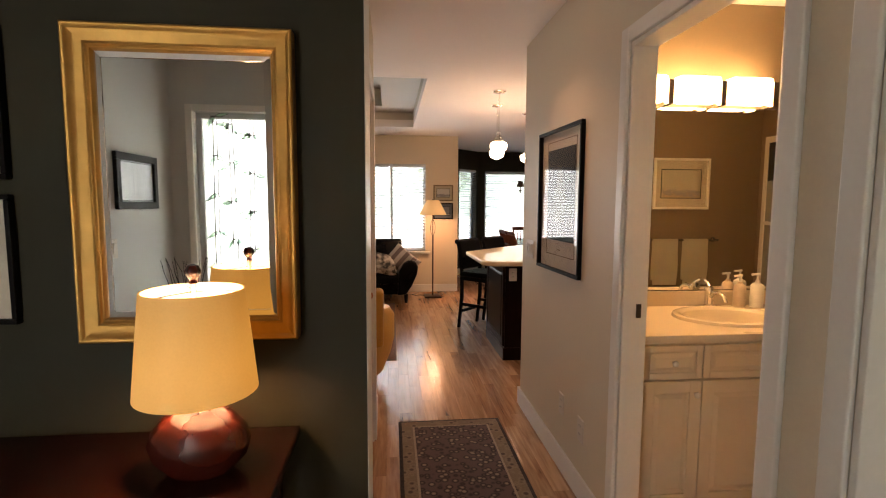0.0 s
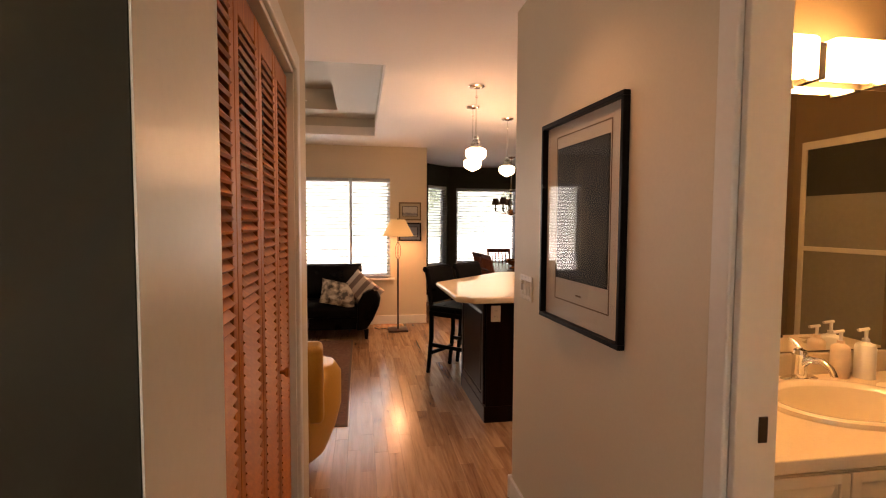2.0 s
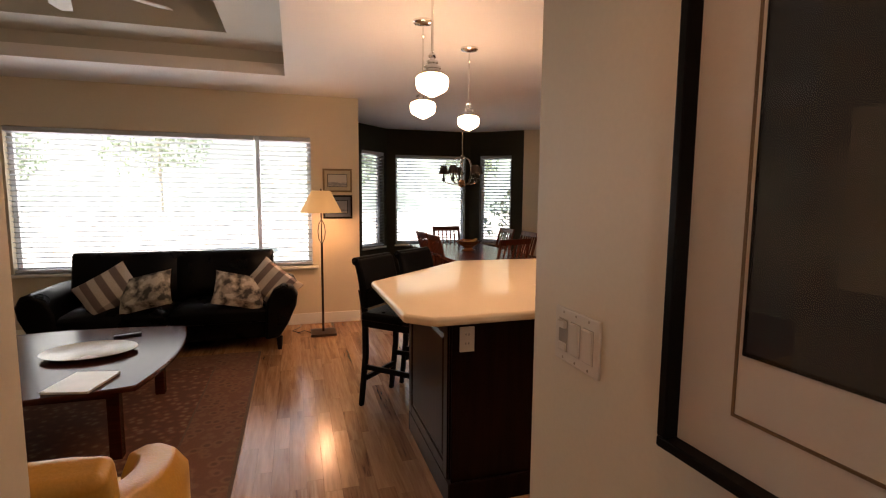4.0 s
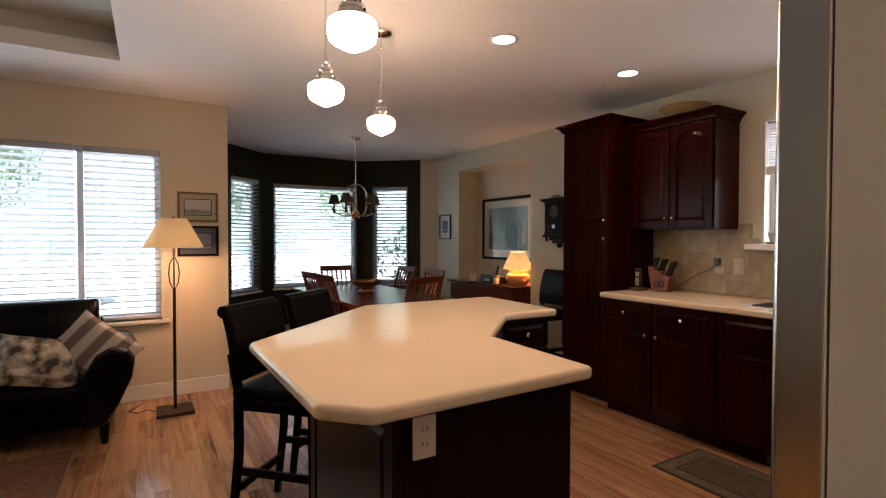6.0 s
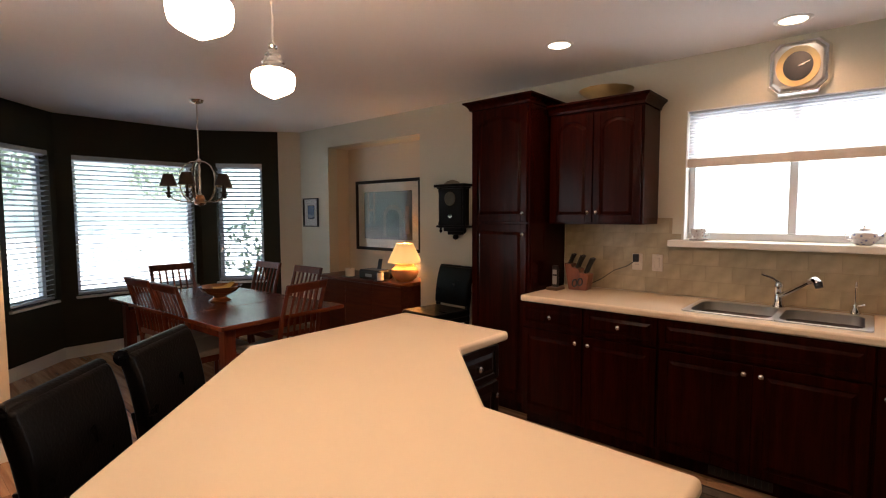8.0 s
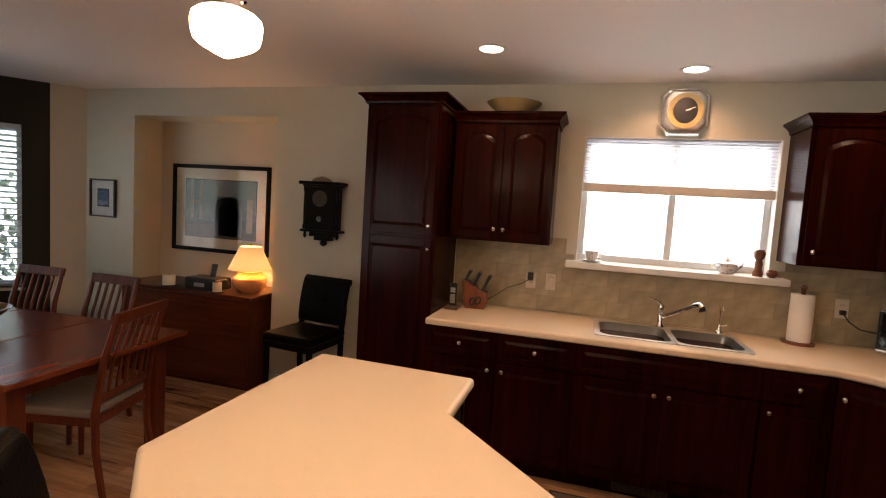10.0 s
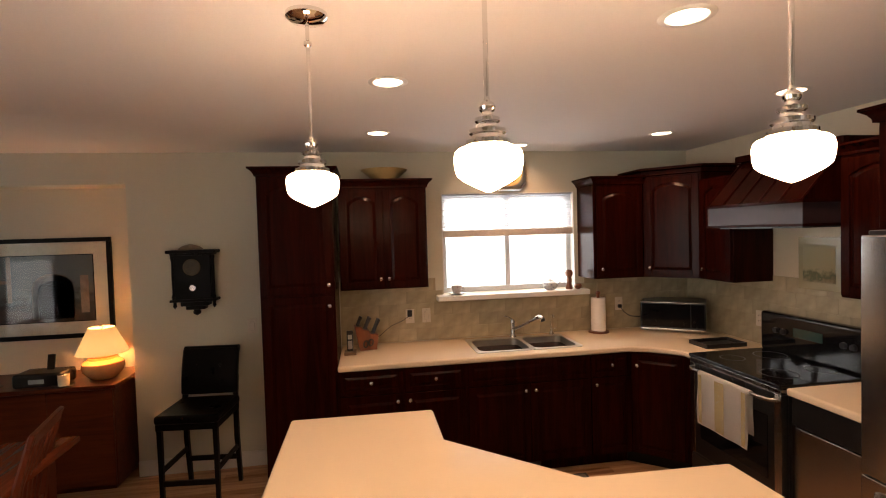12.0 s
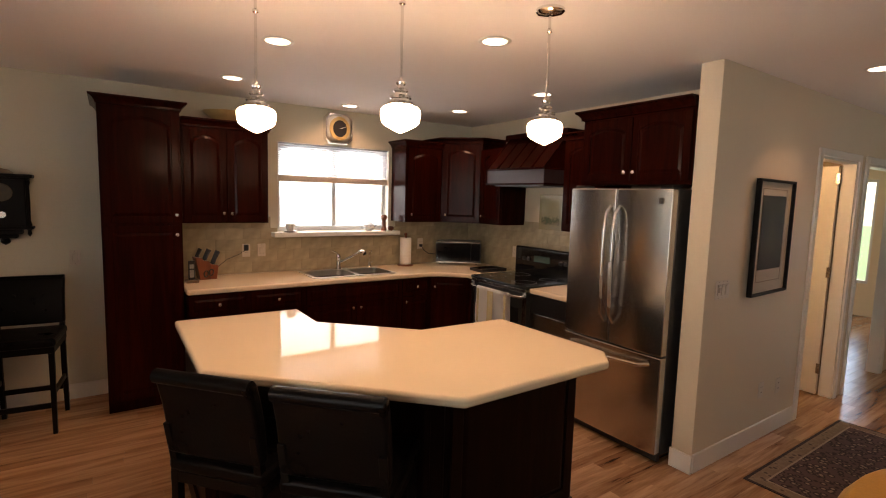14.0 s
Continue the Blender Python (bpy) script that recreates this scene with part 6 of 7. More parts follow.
ty = thing("black_tray", "shallow black tray on the counter beside the range", "tray", pose(3.72, 4.0, 0.9105))
part("tray", merged(boxes((-0.1, 0.1, -0.16, 0.16, 0, 0.006)), boxes((-0.1, 0.1, -0.16, -0.152, 0.006, 0.03), (-0.1, 0.1, 0.152, 0.16, 0.006, 0.03), (-0.1, -0.092, -0.152, 0.152, 0.006, 0.03), (0.092, 0.1, -0.152, 0.152, 0.006, 0.03))), M_BLACK, ty)
M_CHINA = patterned("white_china_with_rose_pattern", ((0.35, 0.22, 0.2), (0.78, 0.75, 0.7), (0.8, 0.77, 0.72)), 60, rough=0.2, bump=0.0)
tc2 = thing("teacup", "patterned china teacup on a saucer on the window sill", "cup", pose(E - 0.05, 5.81, 1.283))
part("saucer", lathe([(0.03, 0), (0.055, 0.006), (0.07, 0.014), (0.05, 0.009), (0, 0.006)], 24), M_CHINA, tc2, smooth=True)
part("cup", lathe([(0.02, 0.008), (0.03, 0.012), (0.042, 0.06), (0.045, 0.075), (0.041, 0.075), (0.03, 0.02), (0, 0.014)], 24), M_CHINA, tc2, smooth=True)
part("handle", tube([(0, -0.038, 0.06), (0, -0.062, 0.058), (0, -0.064, 0.035), (0, -0.036, 0.028)], 0.004, 8), M_CHINA, tc2, smooth=True)
tp = thing("teapot", "small white china teapot with blue flowers on the sill", "teapot", pose(E - 0.05, 5.0, 1.283))
M_CHINA2 = patterned("white_china_with_blue_flowers", ((0.2, 0.25, 0.45), (0.78, 0.77, 0.74), (0.8, 0.79, 0.76)), 45, rough=0.15, bump=0.0)
part("pot", lathe([(0.03, 0), (0.05, 0.015), (0.062, 0.04), (0.055, 0.065), (0.03, 0.08), (0, 0.082)], 24), M_CHINA2, tp, smooth=True)
part("lid", lathe([(0.032, 0.078), (0.025, 0.09), (0.006, 0.096), (0.009, 0.104), (0, 0.108)], 18), M_CHINA2, tp, smooth=True)
part("spout", tube([(0, -0.05, 0.035), (0, -0.075, 0.05), (0, -0.09, 0.075)], [0.012, 0.009, 0.006], 10), M_CHINA2, tp, smooth=True)
part("handle", tube([(0, 0.05, 0.06), (0, 0.08, 0.058), (0, 0.082, 0.03), (0, 0.055, 0.022)], 0.005, 8), M_CHINA2, tp, smooth=True)
pm = thing("pepper_mill", "turned reddish wooden pepper mill with a small knob shaker", "pepper mill", pose(E - 0.05, 4.83, 1.283))
part("mill", lathe([(0.028, 0), (0.03, 0.02), (0.02, 0.05), (0.024, 0.08), (0.018, 0.1), (0.03, 0.12), (0.034, 0.145), (0.022, 0.165), (0, 0.168)], 22), M_BLOCK, pm, smooth=True)
sp_ = thing("wooden_apple", "small round dark wooden ornament on the sill", "ornament", pose(E - 0.06, 4.755, 1.283))
part("body", lathe([(0.015, 0), (0.03, 0.012), (0.034, 0.028), (0.024, 0.045), (0, 0.046)], 18), M_BLOCK, sp_, smooth=True)
bw = thing("wide_bowl", "wide shallow tan pottery bowl on top of the cabinet", "bowl", pose(4.32, 6.38, 2.21))
part("bowl", lathe([(0.07, 0), (0.09, 0.012), (0.15, 0.06), (0.175, 0.085), (0.18, 0.085), (0.165, 0.07), (0.1, 0.022), (0, 0.016)], 32), mat("tan_glazed_pottery", (0.50, 0.36, 0.16), 0.3, vary=0.1, grain=10), bw, smooth=True)
# octagonal wall clock
kc = thing("wall_clock", "octagonal silver-rimmed wall clock with a cream ring and dark face", "clock", pose(E, 5.325, 2.282, 0, 0, EAST))


def octagon(w, h, c, y0, y1):
    p = [(-w + c, -h), (w - c, -h), (w, -h + c), (w, h - c), (w - c, h), (-w + c, h), (-w, h - c), (-w, -h + c)]
    bm = bmesh.new()
    lo = [bm.verts.new((a, -y0, b)) for a, b in p]
    hi = [bm.verts.new((a * 0.9, -y1, b * 0.9)) for a, b in p]
    for k in range(8):
        bm.faces.new((lo[k], lo[(k + 1) % 8], hi[(k + 1) % 8], hi[k]))
    bm.faces.new(hi)
    bm.faces.new(lo[::-1])
    return bm


def disc(r, y0, y1, sx=1.0, sz=1.0, n=32, cx=0.0, cz=0.0):
    bm = lathe([(0, y0), (r, y0), (r, y1), (0, y1)], n)
    return moved(bm, Matrix.Translation((cx, 0, cz)) @ Matrix.Diagonal((sx, 1, sz, 1)) @ pose(0, 0, 0, 90, 0, 0))


part("case", octagon(0.150, 0.156, 0.052, 0, 0.04), M_CHROME, kc, bevel=0.004)
part("inner_rim", octagon(0.124, 0.13, 0.044, 0.04, 0.046), mat("satin_steel", (0.6, 0.58, 0.54), 0.3, 1.0), kc)
part("ring", disc(0.112, 0.046, 0.054, 0.92, 1.0), mat("cream_gold_ring", (0.55, 0.40, 0.17), 0.3, vary=0.03), kc, smooth=True)
part("face", disc(0.08, 0.054, 0.057, 0.88, 1.0), M_BLACK, kc)
part("hour_hand", tube([(0, -0.059, 0), (0.03, -0.059, 0.006)], 0.003, 6), M_WHITE, kc)
part("minute_hand", tube([(0, -0.061, 0), (0.055, -0.061, 0.02)], 0.0022, 6), M_WHITE, kc)
# antique wall clock
ac = thing("antique_wall_clock", "antique dark carved wooden pendulum wall clock", "clock", pose(E, 7.83, 1.25, 0, 0, EAST))
part("case", boxes((-0.13, 0.13, -0.11, 0, 0.1, 0.44)), M_BLACKWOOD, ac, bevel=0.006)
part("cornice", boxes((-0.175, 0.175, -0.14, 0, 0.45, 0.475), (-0.15, 0.15, -0.125, 0, 0.435, 0.452)), M_BLACKWOOD, ac, bevel=0.006)
part("crest", moved(lathe([(0.07, 0), (0.075, 0.01), (0.05, 0.03), (0.03, 0.036), (0.0, 0.045)], 12), Matrix.Translation((-0.02, -0.06, 0.474)) @ Matrix.Diagonal((1.2, 0.5, 1, 1))), mat("carved_driftwood", (0.25, 0.19, 0.13), 0.6, vary=0.2), ac, smooth=True)
part("lower_shelf", boxes((-0.165, 0.165, -0.12, 0, 0.085, 0.105)), M_BLACKWOOD, ac, bevel=0.006)
part("bracket", merged(boxes((-0.1, 0.1, -0.09, 0, 0.05, 0.085), (-0.07, 0.07, -0.07, 0, 0.02, 0.05)), lathe([(0, -0.03), (0.025, -0.015), (0.03, 0.0), (0.02, 0.02)], 14, 0, -0.035)), M_BLACKWOOD, ac, bevel=0.006)
for x in (-0.14, 0.14):
    part("column", lathe([(0.014, 0.105), (0.018, 0.12), (0.011, 0.15), (0.013, 0.27), (0.011, 0.39), (0.018, 0.42), (0.014, 0.435)], 12, x, -0.09), M_BLACKWOOD, ac, smooth=True)
    part("drop_finial", lathe([(0, 0.03), (0.014, 0.05), (0.01, 0.075), (0.016, 0.085)], 12, x, -0.08), M_BLACKWOOD, ac, smooth=True)
part("dial", disc(0.058, 0.11, 0.116, cz=0.345), mat("aged_brass_dial", (0.07, 0.055, 0.028), 0.5, vary=0.25, grain=30), ac)
part("dial_ring", moved(lathe([(0.058, 0), (0.063, 0.004), (0.058, 0.008)], 28), Matrix.Translation((0, -0.112, 0.345)) @ pose(0, 0, 0, 90, 0, 0)), mat("tarnished_brass", (0.12, 0.09, 0.05), 0.45, 0.7), ac, smooth=True)
part("pendulum", disc(0.022, 0.112, 0.118, cz=0.19), M_NICKEL, ac, smooth=True)
# kitchen mat and floor vent
rug("kitchen_mat", "brown woven kitchen floor mat in front of the sink", 3.37, 3.83, 5.0, 5.94, patterned("brown_mat_field", ((0.10, 0.075, 0.05), (0.13, 0.10, 0.07), (0.09, 0.07, 0.05)), 30), patterned("taupe_mat_border", ((0.16, 0.13, 0.10), (0.18, 0.15, 0.11), (0.15, 0.12, 0.09)), 40), patterned("dark_mat_edge", ((0.05, 0.04, 0.03), (0.06, 0.045, 0.03), (0.05, 0.04, 0.03)), 40), 0.1)
M_IRONDARK = mat("dark_brown_enamel", (0.02, 0.012, 0.009), 0.4, vary=0.1)
fv = thing("floor_register", "dark metal toe-kick heat register under the sink", "vent", pose(3.945, 5.45, 0.02, 0, 0, EAST))
part("frame", boxes((-0.15, 0.15, -0.006, 0.0, 0, 0.075)), M_IRONDARK, fv, bevel=0.002)
for k in range(9):
    part("louvre", boxes((-0.135 + k * 0.031, -0.115 + k * 0.031, -0.009, -0.006, 0.012, 0.063)), M_BLACK, fv)

# ---- bar stools ----


def bar_stool(at, label, group="bar stools"):
    """Front towards local +y; the seat's middle over the origin."""
    ob = thing("bar_stool", label, "stool", at, group)
    w, d = 0.20, 0.20
    for x in (-w + 0.02, w - 0.02):
        part("back_leg", tube([(x, -d - 0.025, 0), (x, -d + 0.015, 0.35), (x, -d + 0.015, 0.64), (x, -d - 0.02, 0.80)], [0.02, 0.023, 0.023, 0.02], 4), M_BLACKWOOD, ob, bevel=0.003)
        part("front_leg", tube([(x, d - 0.02, 0), (x, d - 0.02, 0.58)], [0.018, 0.023], 4), M_BLACKWOOD, ob, bevel=0.003)
        part("side_stretcher", boxes((x - 0.009, x + 0.009, -d + 0.01, d - 0.03, 0.26, 0.295)), M_BLACKWOOD, ob, bevel=0.003)
    part("front_stretcher", boxes((-w + 0.03, w - 0.03, d - 0.03, d - 0.01, 0.18, 0.215)), M_BLACKWOOD, ob, bevel=0.003)
    part("back_stretcher", boxes((-w + 0.03, w - 0.03, -d + 0.0, -d + 0.02, 0.18, 0.215)), M_BLACKWOOD, ob, bevel=0.003)
    part("seat_rail", boxes((-w, w, -d, d, 0.555, 0.60)), M_BLACKWOOD, ob, bevel=0.004)
    part("seat", boxes((-w - 0.008, w + 0.008, -d - 0.005, d + 0.01, 0.595, 0.655)), M_LEATHER, ob, "padded black leather seat", bevel=0.022, seg=4)
    bm = boxes((-w, w, -0.028, 0.028, 0, 0.325))
    bmesh.ops.subdivide_edges(bm, edges=[e for e in bm.edges if abs((e.verts[0].co - e.verts[1].co).z) > 0.2], cuts=4)
    for v in bm.verts:
        v.co.y -= 0.10 * (v.co.z / 0.325) ** 2 * 0.6
    back = part("backrest", moved(bm, pose(0, -d + 0.012, 0.675)), M_LEATHER, ob, "padded black leather backrest", bevel=0.018, seg=3)
    part("top_roll", tube([(-w + 0.005, -d - 0.055, 0.985), (w - 0.005, -d - 0.055, 0.985)], 0.027, 12), M_LEATHER, back, smooth=True)
    return ob


bar_stool(pose(1.48, 6.47, 0, 0, 0, -135), "black leather and wood counter stool tucked at the island")
bar_stool(pose(1.825, 6.775, 0, 0, 0, -139), "black leather and wood counter stool tucked at the island")
b3 = bar_stool(pose(4.075, 7.72, 0, 0, 0, 84), "black leather counter stool with a buttoned back by the wall")
for x in (-0.08, 0.08):
    for z in (0.77, 0.88):
        part("button", moved(lathe([(0.012, 0), (0.009, 0.005), (0, 0.007)], 12), pose(x, -0.165 - (z - 0.675) ** 2 * 0.5, z, -90, 0, 0)), M_LEATHER, b3, smooth=True)

# ---- living room ----


def pillow_mesh(w, h, t, puff=0.5):
    bm = bmesh.new()
    n = 10
    top, bot = {}, {}
    for i in range(n + 1):
        for j in range(n + 1):
            u, v = 2 * i / n - 1, 2 * j / n - 1
            k = ((1 - u ** 4) * (1 - v ** 4)) ** puff
            x, z = u * w / 2 * (1 - 0.06 * (1 - v * v)), v * h / 2 * (1 - 0.06 * (1 - u * u))
            top[i, j] = bm.verts.new((x, -t / 2 * k, z))
            bot[i, j] = top[i, j] if k < 1e-6 else bm.verts.new((x, t / 2 * k, z))
    for i in range(n):
        for j in range(n):
            for g, fl in ((top, False), (bot, True)):
                q = [g[i, j], g[i + 1, j], g[i + 1, j + 1], g[i, j + 1]]
                bm.faces.new(q[::-1] if fl else q)
    return bm


def cushion(x0, x1, y0, y1, z0, z1):
    bm = bmesh.new()
    n = 8
    g = {}
    for i in range(n + 1):
        for j in range(n + 1):
            u, v = i / n, j / n
            k = (1 - (2 * u - 1) ** 6) * (1 - (2 * v - 1) ** 6)
            g[i, j] = bm.verts.new((x0 + (x1 - x0) * u, y0 + (y1 - y0) * v, z0 + (z1 - z0) * (0.62 + 0.38 * k)))
    for i in range(n):
        for j in range(n):
            bm.faces.new((g[i, j], g[i + 1, j], g[i + 1, j + 1], g[i, j + 1]))
    r = bmesh.ops.extrude_face_region(bm, geom=bm.faces[:])
    for v in r["geom"]:
        if isinstance(v, bmesh.types.BMVert):
            v.co.z = z0
    return bm


sf = thing("leather_sofa", "black leather two-seat sofa with rolled arms under the window", "sofa", pose(-0.27, 8.28, 0))
part("base", boxes((-0.86, 0.86, -0.36, 0.36, 0.12, 0.30)), M_LEATHER, sf, bevel=0.03, seg=3)
for a, b in ((-0.82, -0.005), (0.005, 0.82)):
    part("seat_cushion", cushion(a, b, -0.42, 0.2, 0.28, 0.47), M_LEATHER, sf, bevel=0.03, seg=3)
    c = moved(cushion(a - 0.03, b + 0.03, -0.23, 0.25, 0.0, 0.22), pose(0, 0.17, 0.62, 78, 0, 0))
    part("back_cushion", c, M_LEATHER, sf, bevel=0.03, seg=3)
part("back", boxes((-0.86, 0.86, 0.24, 0.38, 0.14, 0.76)), M_LEATHER, sf, bevel=0.05, seg=3)
for s in (-1, 1):
    bm = bmesh.new()
    prof = [(0.78, 0.12), (0.90, 0.13), (0.98, 0.25), (1.055, 0.42), (1.07, 0.52), (1.03, 0.60), (0.95, 0.62), (0.86, 0.57), (0.80, 0.46)]
    loops = []
    for y, g in ((-0.44, 0.93), (-0.41, 1.0), (-0.1, 1.0), (0.2, 1.0), (0.36, 0.98), (0.40, 0.9)):
        loops.append([bm.verts.new((s * (0.92 + (x - 0.92) * g), y, 0.36 + (z - 0.36) * g)) for x, z in prof])
    for a, b in zip(loops, loops[1:]):
        for k in range(9):
            bm.faces.new((a[k], a[(k + 1) % 9], b[(k + 1) % 9], b[k]))
    bm.faces.new(loops[0])
    bm.faces.new(loops[-1][::-1])
    part("arm", bm, M_LEATHER, sf, smooth=True, bevel=0.02, seg=3)
    for y in (-0.34, 0.3):
        part("foot", lathe([(0.02, 0), (0.03, 0.12)], 12, s * 0.9, y), M_BLACKWOOD, sf)
M_FLORAL = patterned("grey_floral_cushion_cloth", ((0.06, 0.055, 0.05), (0.38, 0.34, 0.28), (0.7, 0.65, 0.55)), 11.0, kind="NOISE")
M_STRIPE = patterned("taupe_striped_cushion_cloth", ((0.2, 0.15, 0.13), (0.42, 0.35, 0.29), (0.58, 0.51, 0.43)), 2.6, kind="WAVE")
M_STRIPE.node_tree.nodes["Wave Texture"].inputs["Distortion"].default_value = 0.15
for x, y, z, rx, ry, rz, mm, lb in ((0.30, 7.96, 0.56, -38, 14, 10, M_FLORAL, "grey floral throw pillow on the sofa"), (0.58, 8.03, 0.59, -26, 38, -16, M_STRIPE, "taupe striped throw pillow against the sofa arm"),
                                    (-0.45, 7.97, 0.58, -36, -14, -8, M_FLORAL, "grey floral throw pillow on the sofa"), (-0.74, 8.02, 0.60, -30, -30, 16, M_STRIPE, "taupe striped throw pillow against the sofa arm")):
    part("cover", pillow_mesh(0.44, 0.34, 0.17), mm, thing("throw_pillow", lb, "pillow", pose(x, y, z, rx, ry, rz), "sofa pillows"), smooth=True)

fl = thing("floor_lamp", "lit floor lamp with a cream cone shade and dark iron stem", "lamp", pose(1.045, 8.36, 0))
M_IRON = mat("dark_bronze_iron", (0.05, 0.03, 0.022), 0.4, 0.6, vary=0.1)
part("base", boxes((-0.125, 0.125, -0.125, 0.125, 0, 0.025)), M_IRON, fl, bevel=0.004)
part("stem", boxes((-0.011, 0.011, -0.011, 0.011, 0.025, 0.93)), M_IRON, fl, bevel=0.002)
for s, t in ((1, 0), (-1, 0), (0, 1), (0, -1)):
    part("loop_bar", tube([(0, 0, 0.92), (0.028 * s, 0.028 * t, 0.98), (0.036 * s, 0.036 * t, 1.05), (0.028 * s, 0.028 * t, 1.12), (0, 0, 1.18)], 0.004, 7), M_IRON, fl, smooth=True)
part("neck", tube([(0, 0, 1.18), (0, 0, 1.36)], 0.009, 10), M_IRON, fl)
M_FSHADE = cloth_shade("lit_floor_lamp_shade", (0.6, 0.42, 0.22), (1, 0.52, 0.19), LAMP * 0.42)
part("shade", shade_mesh(0.205, 0.092, 1.245, 1.462), M_FSHADE, fl, "cream cone shade, glowing", smooth=True)
part("finial", lathe([(0.006, 1.45), (0.01, 1.47), (0, 1.485)], 10), M_IRON, fl, smooth=True)
bulb(0, 0, 1.33, fl)
lamp("floor_lamp_glow", "POINT", 11 * LAMP, WARM, pose(1.045, 8.36, 1.26), 0.05)
cd = thing("lamp_cord", "thin dark lamp cord on the floor", "cord", pose(0, 0, 0))
part("cord", tube([(0.93, 8.4, 0.006), (0.86, 8.5, 0.006), (0.8, 8.44, 0.006), (0.74, 8.52, 0.006), (0.82, 8.66, 0.006), (0.84, 8.79, 0.006)], 0.004, 6), M_BLACK, cd)

rug("living_rug", "rust-brown oriental rug on the living room floor", -3.0, 0.47, 5.36, 7.9, patterned("rust_floral_rug_field", ((0.30, 0.19, 0.115), (0.2, 0.08, 0.045), (0.15, 0.058, 0.035)), 20), patterned("brown_rug_border", ((0.15, 0.07, 0.045), (0.25, 0.13, 0.078), (0.2, 0.09, 0.055)), 15), patterned("brown_rug_edge", ((0.16, 0.10, 0.065), (0.18, 0.11, 0.07), (0.15, 0.09, 0.06)), 60), 0.34)
M_TABLE = wood("dark_cherry_table", (0.03, 0.007, 0.004), (0.075, 0.018, 0.009), 0.2, along=0, coat=0.0, spec=0.12)
cft = thing("coffee_table", "low dark cherry coffee table with bowed edges", "table", pose(-0.62, 6.62, 0.0095))


def bowed(w, d, b, n=8):
    pts = []
    for sx, sy, ex, ey in ((-w, -d, w, -d), (w, -d, w, d), (w, d, -w, d), (-w, d, -w, -d)):
        for i in range(n):
            u = i / n
            x, y = sx + (ex - sx) * u, sy + (ey - sy) * u
            k = b * (1 - (2 * u - 1) ** 2)
            pts.append((x + (k if ex == sx and sx > 0 else -k if ex == sx else 0), y + (-k if ey == sy and sy < 0 else k if ey == sy else 0)))
    return pts


part("top", slab(bowed(0.62, 0.60, 0.08), 0.41, 0.44), M_TABLE, cft, bevel=0.012, seg=3)
part("apron", boxes((-0.5, 0.5, -0.48, 0.48, 0.34, 0.41)), M_TABLE, cft, bevel=0.004)
for x in (-0.47, 0.47):
    for y in (-0.45, 0.45):
        part("leg", slab([(x - .03, y - .03), (x + .03, y - .03), (x + .03, y + .03), (x - .03, y + .03)], 0, 0.34), M_TABLE, cft, bevel=0.005)
pl_ = thing("serving_platter", "large cream oval platter with a brown rim on the coffee table", "platter", pose(-0.42, 6.66, 0.45))
part("platter", moved(lathe([(0.1, 0), (0.15, 0.008), (0.215, 0.022), (0.22, 0.026), (0.15, 0.014), (0, 0.010)], 36), Matrix.Diagonal((1.15, 0.9, 1, 1))), mat("olive_cream_stoneware", (0.38, 0.33, 0.20), 0.25, vary=0.1), pl_, smooth=True)
rc = thing("remote_control", "slim dark remote control on the coffee table", "remote", pose(-0.32, 7.02, 0.45, 0, 0, 20))
part("body", boxes((-0.08, 0.08, -0.022, 0.022, 0, 0.016)), M_BLACK, rc, bevel=0.005)
for k, (x, y) in enumerate(((-0.05, 0), (-0.02, 0.008), (-0.02, -0.008), (0.02, 0.008), (0.02, -0.008))):
    part("key", boxes((x - 0.008, x + 0.008, y - 0.005, y + 0.005, 0.016, 0.018)), mat("grey_remote_key", (0.25, 0.25, 0.26), 0.4) if k == 0 else M_NICKEL, rc)
bk = thing("magazine", "pale folded magazine on the coffee table edge", "magazine", pose(-0.27, 6.12, 0.45, 0, 0, -12))
part("pages", boxes((-0.11, 0.11, -0.14, 0.14, 0, 0.012)), mat("white_pages", (0.7, 0.68, 0.64), 0.7), bk, bevel=0.003)
part("cover", boxes((-0.112, 0.112, -0.142, 0.142, 0.012, 0.014)), mat("pale_cover", (0.6, 0.58, 0.55), 0.3, vary=0.1, grain=8), bk)

# mustard tub chair
yc = thing("tub_armchair", "mustard yellow leather tub armchair with a padded back", "armchair", pose(0.0, 4.87, 0, 0, 0, 2))


def tub(r0, r1, a0, a1, zf, zb, zlow, n=24):
    """A curved shell from angle a0 to a1 (degrees), highest in its middle, bulging outwards."""
    bm = bmesh.new()
    loops = []
    for i in range(n + 1):
        u = i / n
        a = radians(a0 + (a1 - a0) * u)
        top = zf + (zb - zf) * max(0, math.sin(math.pi * u)) ** 1.4
        e = 0.93 if i in (0, n) else 1.0
        sec = [(r0, zlow), (r1 * 0.8, zlow), (r1 * 0.93, zlow + 0.14), (r1, top * 0.6), (r1, top - 0.07), (r1 - 0.04, top - 0.008), ((r0 + r1) / 2, top), (r0 + 0.03, top - 0.012), (r0, top - 0.08)]
        loops.append([bm.verts.new((math.cos(a) * r * e, math.sin(a) * r * e, z)) for r, z in sec])
    for a, b in zip(loops, loops[1:]):
        for k in range(9):
            bm.faces.new((a[k], a[(k + 1) % 9], b[(k + 1) % 9], b[k]))
    bm.faces.new(loops[0])
    bm.faces.new(loops[-1][::-1])
    return bm


